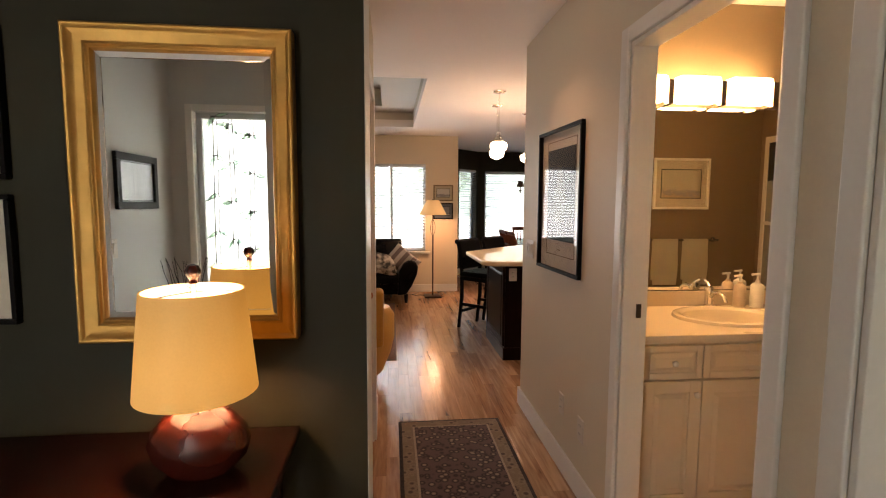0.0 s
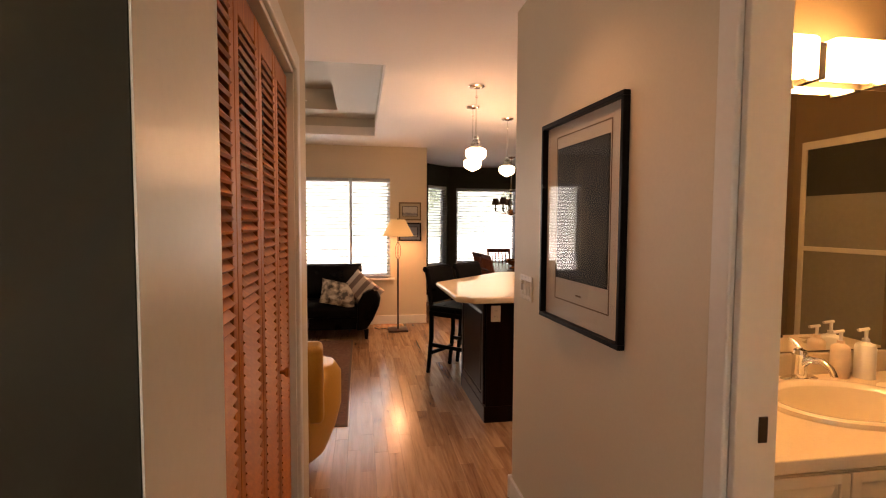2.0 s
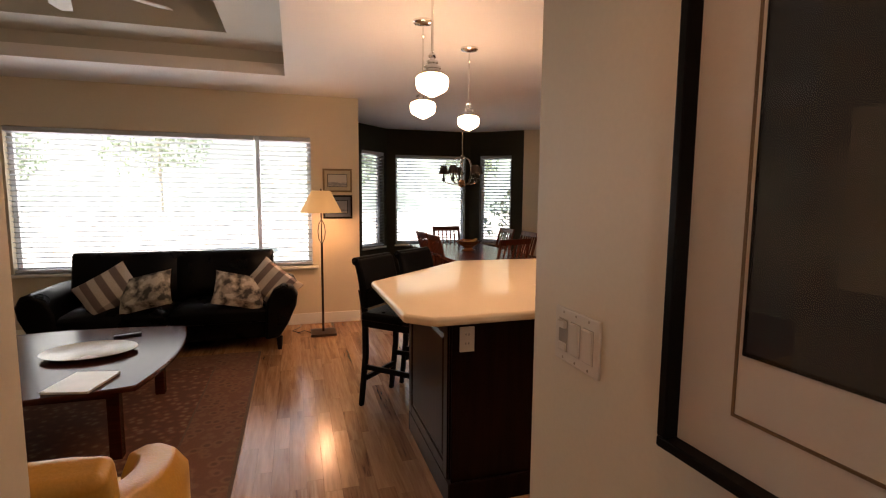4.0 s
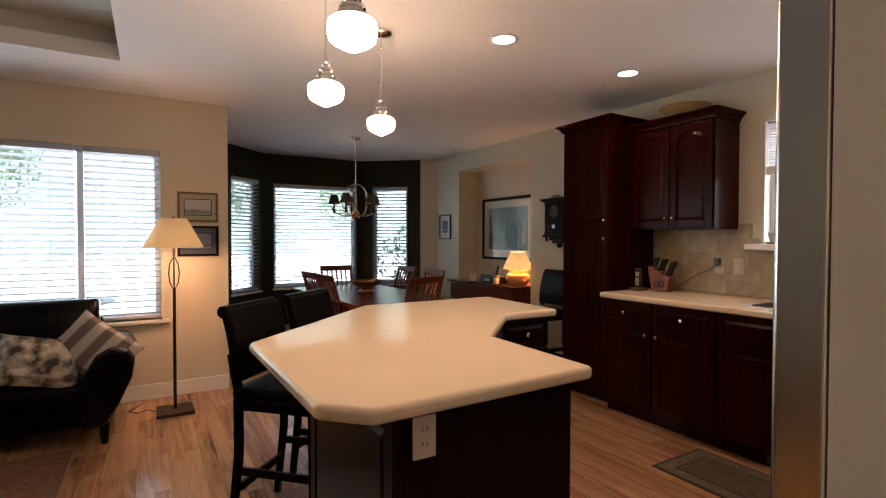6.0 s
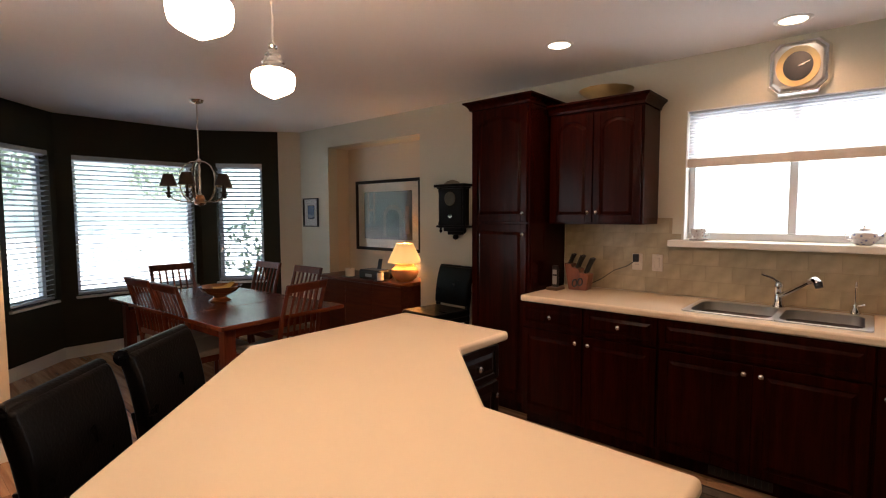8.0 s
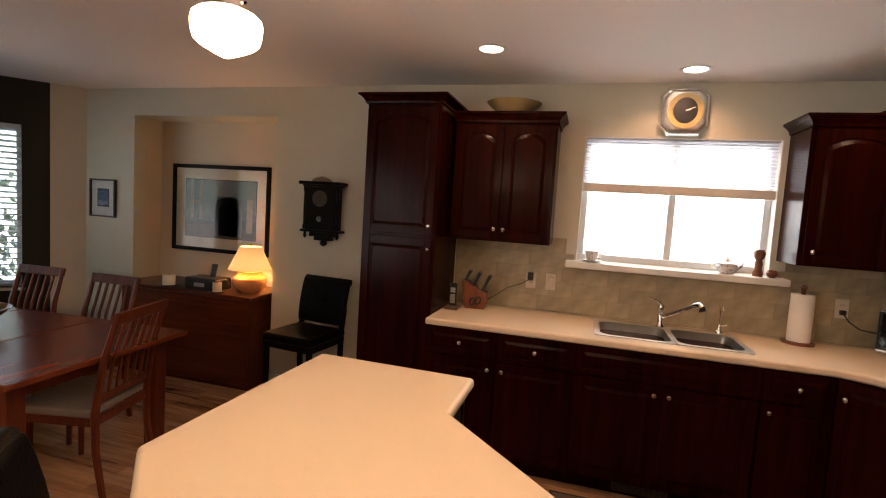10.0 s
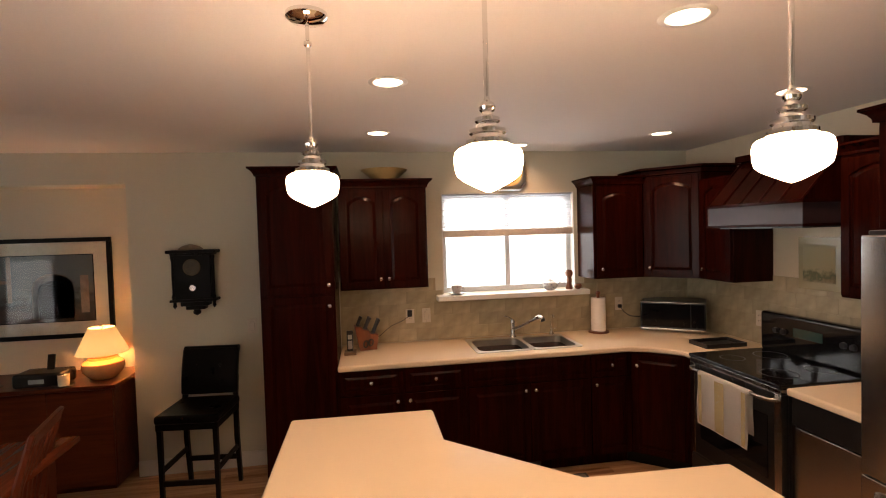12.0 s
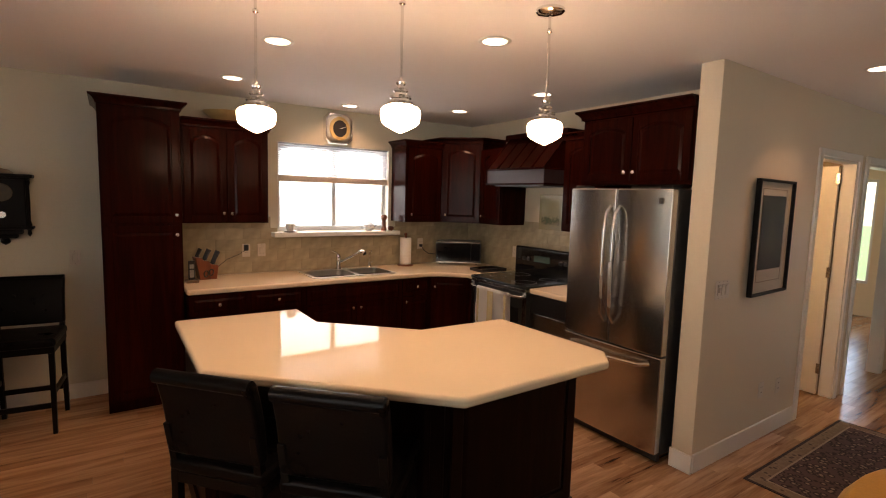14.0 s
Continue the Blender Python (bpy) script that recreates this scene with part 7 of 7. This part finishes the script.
part("shell", tub(0.28, 0.45, -205, 25, 0.60, 0.66, 0.10), M_YELLOW, yc, smooth=True, bevel=0.01)
part("seat", moved(cushion(-0.29, 0.29, -0.29, 0.36, 0.24, 0.45), pose(0, 0, 0)), M_YELLOW, yc, bevel=0.025, seg=3)
part("back_pad", moved(cushion(-0.36, 0.36, -0.21, 0.24, 0, 0.17), pose(0, -0.29, 0.61, -78, 0, 0) @ pose(0, 0, -0.1)), M_YELLOW, yc, bevel=0.03, seg=3)
part("seat_base", lathe([(0.3, 0.10), (0.33, 0.12), (0.31, 0.26), (0, 0.26)], 28), M_YELLOW, yc, smooth=True)
for a in (45, 135, 225, 315):
    part("leg", lathe([(0.014, 0), (0.024, 0.12)], 10, 0.27 * math.cos(radians(a)), 0.27 * math.sin(radians(a))), M_BLACKWOOD, yc)

# ceiling fan in the tray
cf = thing("ceiling_fan", "white ceiling fan in the tray ceiling, at rest", "ceiling fan", pose(-0.48, 6.71, C + 0.42))
part("rod", tube([(0, 0, -0.02), (0, 0, -0.2)], 0.012), M_WHITE, cf)
part("motor", lathe([(0.03, -0.33), (0.09, -0.32), (0.11, -0.27), (0.1, -0.21), (0.03, -0.19), (0, -0.19)], 24), M_WHITE, cf, smooth=True)
part("canopy", lathe([(0.02, -0.05), (0.06, -0.03), (0.065, -0.001), (0, -0.001)], 20), M_WHITE, cf, smooth=True)
for k in range(5):
    part("blade", moved(slab([(0.12, -0.04), (0.2, -0.06), (0.57, -0.065), (0.645, 0), (0.57, 0.065), (0.2, 0.06), (0.12, 0.04)], -0.004, 0.004), pose(0, 0, -0.245, 0, 0, 72 * k + 36) @ pose(0, 0, 0, 12, 0, 0)), M_WHITE, cf, bevel=0.002)

# ---- dining ----
M_TEAK = wood("red_brown_teak", (0.085, 0.018, 0.007), (0.2, 0.05, 0.021), 0.22, along=0, coat=0.0, spec=0.3)
M_TEAKZ = wood("red_brown_teak_upright", (0.075, 0.015, 0.006), (0.17, 0.042, 0.018), 0.32, along=2, coat=0.0, spec=0.25)
dt = thing("dining_table", "red-brown teak extension dining table", "table", pose(2.87, 9.05, 0, 0, 0, 3))
for k, (a, b) in enumerate(((-0.95, -0.32), (-0.318, 0.318), (0.32, 0.95))):
    part("tabletop_leaf", boxes((-0.51, 0.51, a, b, 0.712, 0.742)), M_TEAK, dt, bevel=0.006)
part("apron", boxes((-0.42, 0.42, -0.84, -0.815, 0.63, 0.712), (-0.42, 0.42, 0.815, 0.84, 0.63, 0.712), (-0.42, -0.395, -0.815, 0.815, 0.63, 0.712), (0.395, 0.42, -0.815, 0.815, 0.63, 0.712)), M_TEAK, dt, bevel=0.003)
for x in (-0.40, 0.40):
    for y in (-0.82, 0.82):
        part("leg", slab([(x - .04, y - .04), (x + .04, y - .04), (x + .04, y + .04), (x - .04, y + .04)], 0, 0.712), M_TEAKZ, dt, bevel=0.006)
M_SEATC = mat("pale_grey_seat_cloth", (0.22, 0.2, 0.18), 0.9, vary=0.06, grain=200, bump=0.4)


def dining_chair(at):
    """Front towards local +y."""
    ob = thing("dining_chair", "teak dining chair with a slatted back and padded seat", "chair", at, "chairs round the dining table")
    for x in (-0.2, 0.2):
        part("back_post", tube([(x, -0.24, 0), (x, -0.2, 0.25), (x, -0.195, 0.45), (x * 0.97, -0.235, 0.72), (x * 0.95, -0.30, 0.95)], [0.017, 0.02, 0.021, 0.018, 0.015], 6), M_TEAKZ, ob, smooth=True)
        part("front_leg", tube([(x * 1.05, 0.2, 0), (x * 1.05, 0.2, 0.43)], [0.015, 0.021], 6), M_TEAKZ, ob, smooth=True)
        part("side_rail", boxes((x - 0.01, x + 0.01, -0.19, 0.2, 0.385, 0.43)), M_TEAKZ, ob, bevel=0.003)
    part("front_rail", boxes((-0.2, 0.2, 0.19, 0.21, 0.385, 0.43)), M_TEAKZ, ob, bevel=0.003)
    part("back_rail", boxes((-0.2, 0.2, -0.205, -0.185, 0.385, 0.43)), M_TEAKZ, ob, bevel=0.003)
    part("lower_back_rail", moved(boxes((-0.19, 0.19, -0.009, 0.009, -0.02, 0.02)), pose(0, -0.205, 0.52, 8, 0, 0)), M_TEAKZ, ob, bevel=0.003)
    bm = boxes((-0.21, 0.21, -0.011, 0.011, -0.032, 0.032))
    part("crest_rail", moved(bm, pose(0, -0.298, 0.935, 16, 0, 0)), M_TEAKZ, ob, bevel=0.007)
    for k in range(5):
        x = -0.12 + 0.06 * k
        part("back_slat", tube([(x, -0.205, 0.53), (x, -0.228, 0.7), (x, -0.295, 0.915)], [0.009, 0.01, 0.009], 6), M_TEAKZ, ob, smooth=True)
    part("seat", boxes((-0.22, 0.22, -0.19, 0.22, 0.43, 0.475)), M_SEATC, ob, "pale padded cloth seat", bevel=0.018, seg=3)
    return ob


ch0 = dining_chair(pose(3.0, 8.27, 0, 0, 0, 4))
ch0.matrix_world = pose(2.98, 8.36, 0, 0, 0, 14)
for x, y, a in ((2.62, 9.30, -86), (2.64, 8.80, -88), (2.95, 9.98, 180), (3.39, 9.70, 94), (3.39, 9.0, 92)):
    copy_thing(ch0, pose(x, y, 0, 0, 0, a))
fb = thing("fruit_bowl", "footed amber wooden bowl with bananas on the dining table", "bowl", pose(2.87, 9.07, 0.742))
M_BOWL = wood("amber_turned_wood", (0.16, 0.05, 0.015), (0.36, 0.14, 0.04), 0.25, along=0, coat=0.5)
part("bowl", lathe([(0.08, 0), (0.09, 0.008), (0.05, 0.03), (0.06, 0.045), (0.13, 0.08), (0.175, 0.125), (0.168, 0.125), (0.12, 0.085), (0, 0.06)], 36), M_BOWL, fb, smooth=True)
ba = thing("bananas", "bunch of yellow bananas in the bowl", "fruit", pose(2.87, 9.05, 0.83))
M_BAN = mat("banana_skin", (0.6, 0.36, 0.07), 0.5, vary=0.12, grain=15)
for k in range(3):
    part("banana", tube([(-0.09 + 0.01 * k, -0.05 + 0.03 * k, 0.03), (-0.03, -0.04 + 0.03 * k, 0.012), (0.04, -0.04 + 0.03 * k, 0.02), (0.1, -0.03 + 0.02 * k, 0.06)], [0.006, 0.017, 0.017, 0.006], 8), M_BAN, ba, smooth=True)

# chandelier
M_BRASSN = mat("aged_nickel_bronze", (0.62, 0.55, 0.48), 0.25, 0.9, vary=0.08)
M_CANDLE = mat("lit_candle_bulb", (1, 0.8, 0.5), 0.4, vary=0, bump=0, emit=LAMP * 25, emit_col=(1, 0.6, 0.28))
M_CSHADE = mat("brown_parchment_shade", (0.085, 0.055, 0.04), 0.7, vary=0.06)
hl = thing("chandelier", "bronze five-arm chandelier with small brown shades over the table", "chandelier", pose(2.925, 9.51, C))
M_CUP = mat("dark_bronze_cup", (0.05, 0.032, 0.02), 0.35, 0.7, vary=0.1)
M_COPPER = mat("copper_bronze", (0.5, 0.24, 0.11), 0.3, 0.9, vary=0.08)
part("canopy", lathe([(0.015, -0.035), (0.05, -0.02), (0.06, -0.001), (0, -0.001)], 24), M_BRASSN, hl, smooth=True)
part("stem", tube([(0, 0, -0.03), (0, 0, -0.54)], 0.007, 8), M_BRASSN, hl, smooth=True)
part("lower_stem", lathe([(0.008, -0.56), (0.014, -0.60), (0.009, -0.66), (0.016, -0.72), (0.01, -0.80), (0.018, -0.84)], 16), M_BRASSN, hl, smooth=True)
part("hub", lathe([(0, -0.935), (0.022, -0.925), (0.045, -0.915), (0.05, -0.90), (0.035, -0.885), (0.042, -0.865), (0.03, -0.835), (0, -0.825)], 22), M_COPPER, hl, "copper-coloured hub", smooth=True)
part("top_ball", lathe([(0, -0.565), (0.02, -0.55), (0.024, -0.535), (0.015, -0.515), (0, -0.51)], 16), M_BRASSN, hl, smooth=True)
for k in range(5):
    a = radians(72 * k + 8)
    c, s = math.cos(a), math.sin(a)
    part("arm", tube([(r * c, r * s, z) for r, z in ((0.03, -0.875), (0.08, -0.892), (0.14, -0.89), (0.20, -0.872), (0.24, -0.845))], 0.006, 8), M_BRASSN, hl, smooth=True)
    part("upper_arm", tube([(r * c, r * s, z) for r, z in ((0.012, -0.535), (0.06, -0.54), (0.115, -0.57), (0.15, -0.63), (0.16, -0.70), (0.152, -0.78), (0.13, -0.84), (0.09, -0.885))], 0.005, 8), M_BRASSN, hl, smooth=True)
    part("candle_cup", lathe([(0.0, -0.862), (0.012, -0.855), (0.02, -0.842), (0.012, -0.83), (0.028, -0.818), (0.03, -0.81), (0.011, -0.808), (0.011, -0.745), (0, -0.745)], 14, 0.245 * c, 0.245 * s), M_CUP, hl, "dark candle cup", smooth=True)
    part("shade", shade_mesh(0.07, 0.038, -0.755, -0.65, 20, 0.245 * c, 0.245 * s), M_CSHADE, hl, "small brown tapered shade", smooth=True)
    part("bulb", lathe([(0, -0.745), (0.01, -0.74), (0.013, -0.725), (0.006, -0.695), (0, -0.685)], 10, 0.245 * c, 0.245 * s), M_CANDLE, hl, "small candle bulb, lit", smooth=True)

# sideboard in the niche
M_SIDE = wood("cherry_sideboard", (0.07, 0.014, 0.005), (0.15, 0.036, 0.013), 0.3, along=0, coat=0.0, spec=0.25)
sb = thing("sideboard", "low cherry wood sideboard cabinet in the niche", "cabinet", pose(4.30, 9.70, 0, 0, 0, EAST))
SBW = 1.36
part("body", boxes((0.03, SBW - 0.03, 0.02, 0.49, 0.04, 0.755)), M_SIDE, sb, bevel=0.003)
part("plinth", boxes((0.06, SBW - 0.06, 0.05, 0.47, 0.0, 0.04)), M_SIDE, sb)
part("top", boxes((0, SBW, -0.03, 0.498, 0.755, 0.785)), M_SIDE, sb, bevel=0.006)
for k in range(3):
    w = (SBW - 0.07) / 3
    part("door", boxes((0.035 + k * w + 0.002, 0.035 + (k + 1) * w - 0.002, 0.002, 0.02, 0.05, 0.745)), M_SIDE, sb, bevel=0.003)
nl = thing("table_lamp", "lit ginger-jar table lamp with an amber shade on the sideboard", "lamp", pose(4.50, 8.52, 0.785))
part("base", lathe([(0.075, 0), (0.085, 0.006), (0.125, 0.045), (0.14, 0.085), (0.135, 0.12), (0.10, 0.145), (0.095, 0.165), (0.105, 0.175), (0.10, 0.186), (0.02, 0.19), (0, 0.19)], 32), mat("peach_glazed_ceramic", (0.72, 0.38, 0.17), 0.2, vary=0.08, coat=0.4), nl, smooth=True)
part("stem", lathe([(0.008, 0.15), (0.008, 0.38), (0, 0.38)], 8), M_NICKEL, nl)
part("shade", shade_mesh(0.172, 0.085, 0.19, 0.38), cloth_shade("lit_amber_shade", (0.75, 0.5, 0.22), (1, 0.52, 0.17), LAMP * 0.95), nl, "amber cone shade, glowing", smooth=True)
part("finial", lathe([(0.005, 0.378), (0.012, 0.386), (0.009, 0.396), (0, 0.40)], 10), M_NICKEL, nl, smooth=True)
bulb(0, 0, 0.29, nl)
lamp("niche_lamp_glow", "POINT", 11 * LAMP, (1, 0.5, 0.2), pose(4.50, 8.52, 0.785 + 0.24), 0.05)
ra = thing("radio_dock", "black radio dock with a music player standing in it", "radio", pose(4.42, 8.87, 0.785, 0, 0, EAST))
part("body", boxes((-0.16, 0.16, -0.1, 0.1, 0, 0.1)), M_BLACK, ra, bevel=0.02, seg=3)
part("player", moved(boxes((-0.025, 0.025, -0.006, 0.006, 0, 0.11)), pose(0.03, 0.02, 0.1, -15, 0, 8)), M_BLACK, ra, bevel=0.004)
part("display", boxes((-0.05, 0.05, -0.103, -0.1, 0.03, 0.06)), mat("pale_blue_display", (0.35, 0.4, 0.42), 0.2), ra)
for x, y, h, r, lb in ((4.33, 8.70, 0.075, 0.035, "white pillar candle on a small black dish"), (4.36, 9.22, 0.085, 0.05, "white pillar candle on a dark tray")):
    cn = thing("pillar_candle", lb, "candle", pose(x, y, 0.785), "candles on the sideboard")
    part("dish", lathe([(r * 1.6, 0), (r * 2, 0.01), (r * 1.9, 0.012), (r, 0.006), (0, 0.006)], 22), M_BLACK, cn, smooth=True)
    part("wax", lathe([(r, 0.007), (r, 0.007 + h), (r * 0.85, 0.004 + h), (0, h)], 20), mat("ivory_wax", (0.8, 0.74, 0.6), 0.5, vary=0.02), cn, smooth=True)
    part("wick", tube([(0, 0, h), (0.001, 0, h + 0.015)], 0.0015, 5), M_BLACK, cn)

# den: an armchair seen through the doorway
da = thing("den_armchair", "beige upholstered armchair in the den", "armchair", pose(2.55, -0.2, 0, 0, 0, 60))
M_BEIGE = mat("beige_upholstery", (0.45, 0.34, 0.22), 0.9, vary=0.06, grain=150, bump=0.4)
part("shell", tub(0.30, 0.44, -205, 25, 0.6, 0.9, 0.1), M_BEIGE, da, smooth=True)
part("seat", cushion(-0.29, 0.29, -0.29, 0.36, 0.2, 0.45), M_BEIGE, da, bevel=0.02)
for a in (45, 135, 225, 315):
    part("leg", lathe([(0.02, 0), (0.025, 0.2)], 10, 0.27 * math.cos(radians(a)), 0.27 * math.sin(radians(a))), M_BLACKWOOD, da)

# ---- outside ----
structure("patio", boxes((-60, 60, 11.9, 51.9, -0.12, -0.08), (-20, 1.2, N + 0.3, 11.9, -0.12, -0.08), (5.0, 9, 2, 11.9, -0.12, -0.08)), M_OUT, "pale concrete patio behind the house")
rnd = random.Random(11)


def leaf_clump(verts, faces, cx, cy, cz, rx, ry, rz, n, size):
    for _ in range(n):
        u, v = rnd.uniform(-1, 1), rnd.uniform(0, 6.283)
        r = rnd.uniform(0.75, 1.05) * (1 + 0.25 * noise.noise((cx + u * 3, v, cz)))
        k = math.sqrt(1 - u * u)
        p = Vector((cx + rx * r * k * math.cos(v), cy + ry * r * k * math.sin(v), cz + rz * r * u))
        e = Euler((rnd.uniform(0, 3.1), rnd.uniform(0, 3.1), rnd.uniform(0, 6.2)))
        s = size * rnd.uniform(0.6, 1.3)
        i = len(verts)
        for q in ((-0.5, 0, 0), (0, -0.25, 0.05), (0.5, 0, 0), (0, 0.25, 0.05)):
            w = Vector(q) * s
            w.rotate(e)
            verts.append(p + w)
        faces.append((i, i + 1, i + 2, i + 3))


M_FOL = mat("garden_foliage", (0.15, 0.2, 0.13), 0.7, vary=0.3, grain=3, bump=0, big=0.7)
M_BARK = mat("grey_brown_bark", (0.3, 0.27, 0.22), 0.9, vary=0.2, grain=25, bump=0.6)


def mesh_of(name, verts, faces, material, parent=None):
    me = bpy.data.meshes.new(name)
    me.from_pydata(verts, [], faces)
    me.materials.append(material)
    ob = new(name, me)
    if parent is not None:
        ob.parent = parent
    return ob


for x, y, h, r in ((-21.0, 46, 10.0, 4.5), (-9.5, 48, 11.0, 4.8), (6.0, 47, 10.0, 4.2), (17.5, 46, 10.5, 4.6)):
    tr = thing("garden_tree", "leafy green garden tree beyond the lawn", "tree", pose(x, y, -0.12), "garden trees")
    part("trunk", tube([(0, 0, 0), (0.05, 0.02, h * 0.25), (-0.03, 0.05, h * 0.5), (0.02, 0, h * 0.8)], [0.16, 0.13, 0.09, 0.04], 9), M_BARK, tr, smooth=True)
    vs, fs = [], []
    for k in range(9):
        a, zz = rnd.uniform(0, 6.28), rnd.uniform(0.38, 0.95)
        rr = r * 0.55 * rnd.uniform(0.3, 1)
        px, py = math.cos(a) * rr, math.sin(a) * rr
        part("limb", tube([(0, 0, h * zz * 0.6), (px * 0.5, py * 0.5, h * zz * 0.8), (px, py, h * zz)], [0.06, 0.04, 0.02], 6), M_BARK, tr)
        leaf_clump(vs, fs, px, py, h * zz, r * 0.55, r * 0.55, r * 0.42, 420, 0.34)
    mesh_of("crown", vs, fs, M_FOL, tr)
vs, fs = [], []
for k in range(9):
    leaf_clump(vs, fs, 4.55 + 0.22 * k, 11.7 + 0.12 * k, 0.75 + 0.35 * math.sin(k * 2), 0.4, 0.35, 0.65, 70, 0.13)
tagged(mesh_of("shrubs", vs, fs, M_FOL), "leafy shrubs outside the bay window", "shrub", kind="stuff")
# flat board for far trees; its haze and daylight are put in as colour and glow
structure("garden_backdrop", boxes((-70, 70, 52, 52.3, -0.1, 16)), mat("glowing_haze_on_far_trees", (0.2, 0.27, 0.23), 0.9, vary=0.4, grain=0.9, big=0.25, bump=0, emit=0.17, emit_col=(0.85, 1, 0.98)), "flat glowing backdrop, far trees and bright haze painted in")
# added pale board that glows, for the blown-out daylight behind the kitchen window
structure("backdrop", boxes((6.4, 6.5, 2, 9, -0.08, 5)), mat("glowing_backdrop_white", (0.8, 0.82, 0.85), 0.9, vary=0.02, emit=0.35, emit_col=(0.95, 0.97, 1)), "plain glowing board for overexposed daylight outside the kitchen window")
um = thing("patio_table", "round pale patio table outside the living room window", "table", pose(0.05, 10.6, -0.08))
part("tabletop", lathe([(0, 0.70), (0.5, 0.70), (0.52, 0.715), (0.5, 0.73), (0, 0.735)], 32), mat("pale_grey_metal", (0.4, 0.43, 0.46), 0.4), um, smooth=True)
for k in range(4):
    a = radians(90 * k + 45)
    part("leg", tube([(0.35 * math.cos(a), 0.35 * math.sin(a), 0), (0.3 * math.cos(a), 0.3 * math.sin(a), 0.7)], 0.015), M_NICKEL, um)

# area lamps standing in for daylight at the windows
window_light("daylight_living", -0.39, N + 0.2, 1.34, 0, 2.7, 1.36, DAY * 1.45)
# added lamp hidden below the bay sill, aimed up as light off the patio
window_light("bay_patio_bounce", 2.9, 11.6, 0.2, 0, 1.9, 0.7, DAY * 1.2, -38)
window_light("daylight_kitchen", E + 0.2, 5.33, 1.70, -90, 1.12, 0.8, DAY * 0.18)
window_light("daylight_sidelight", -0.69, -0.22, 1.1, 180, 0.5, 1.9, DAY * 0.36)
window_light("daylight_den", 3.3, -2.38, 1.3, 180, 1.9, 1.5, DAY * 0.15)

# ---- laid pieces ----
lay_tiles()
M_PLANK = wood("maple_strip", (0.25, 0.125, 0.06), (0.54, 0.325, 0.18), 0.22, along=1, coat=0.0, spec=0.85, piece=0.32)
M_PLANKS = wood("maple_strip_far", (0.25, 0.125, 0.06), (0.54, 0.325, 0.18), 0.22, along=1, coat=0.0, spec=0.85)
# dark mineral streaks in the maple
for _k in (M_PLANK, M_PLANKS):
    _q = next(n for n in _k.node_tree.nodes if n.type == "VALTORGB").color_ramp.elements
    _q.new(0.37).color = (0.13, 0.062, 0.03, 1)
    _q.new(0.30).color = (0.06, 0.028, 0.014, 1)
# the far strips vary by island
_n, _l = M_PLANKS.node_tree.nodes, M_PLANKS.node_tree.links
_r = next(n for n in _n if n.type == "VALTORGB")
_g, _m = _n.new("ShaderNodeNewGeometry"), _n.new("ShaderNodeMath")
_m.operation, _m.inputs[1].default_value = "MULTIPLY_ADD", 0.32
_s = _n.new("ShaderNodeMath")
_s.operation, _s.inputs[1].default_value = "SUBTRACT", 0.16
_src = _r.inputs[0].links[0].from_socket
_l.new(_g.outputs["Random Per Island"], _m.inputs[0])
_l.new(_src, _m.inputs[2])
_l.new(_m.outputs[0], _s.inputs[0])
_l.new(_s.outputs[0], _r.inputs[0])
rnd = random.Random(21)
PW = 0.083
near, far_v, far_f, plank_me = 0, [], [], {}
x = -4.0
while x < 4.9:
    y = -2.5 - rnd.uniform(0, 0.8)
    while y < 11.15:
        L = rnd.choice((0.3, 0.4, 0.5, 0.6, 0.75, 0.9, 1.1))
        if (x < 1.4 and (y > 8.85 or y + L < -0.1)) or (x < -1.28 and y + L < 4.2) or (x > 4.6 and y + L < 4):
            y += L
            continue
        inside = 0.3 < x < 2.1 and 2.4 < y < 7.6
        if inside and near < 300:
            if L not in plank_me:
                b = boxes((0.0004, PW - 0.0002, 0.0004, L - 0.0002, -0.012, 0))
                bmesh.ops.bevel(b, geom=[e for e in b.edges if e.verts[0].co.z > -0.001 and e.verts[1].co.z > -0.001], offset=0.0004, segments=1, affect="EDGES")
                plank_me[L] = bpy.data.meshes.new("floor_strip")
                b.to_mesh(plank_me[L])
                b.free()
                plank_me[L].materials.append(M_PLANK)
            s = new("floor_strip", plank_me[L])
            s.parent = floor
            s.location = (x, y, 0)
            near += 1
            y += L
        else:
            a, c = x + 0.0004, x + PW - 0.0004
            e = max(y + 0.0004, 4.2 if x < -1.28 else -0.12 if x < 1.4 else -2.48)
            g = min(y + L - 0.0004, 8.86 if x < 1.4 else 11.15)
            y += L
            if g - e < 0.02:
                continue
            i = len(far_v)
            h = 0.0004
            far_v += [(a, e, -0.002), (c, e, -0.002), (c, g, -0.002), (a, g, -0.002), (a + h, e + h, 0), (c - h, e + h, 0), (c - h, g - h, 0), (a + h, g - h, 0)]
            far_f += [tuple(i + k for k in q) for q in ((4, 5, 6, 7), (0, 1, 5, 4), (1, 2, 6, 5), (2, 3, 7, 6), (3, 0, 4, 7))]
    x += PW
tagged(mesh_of("floor_strips", far_v, far_f, M_PLANKS, floor), kind="stuff")
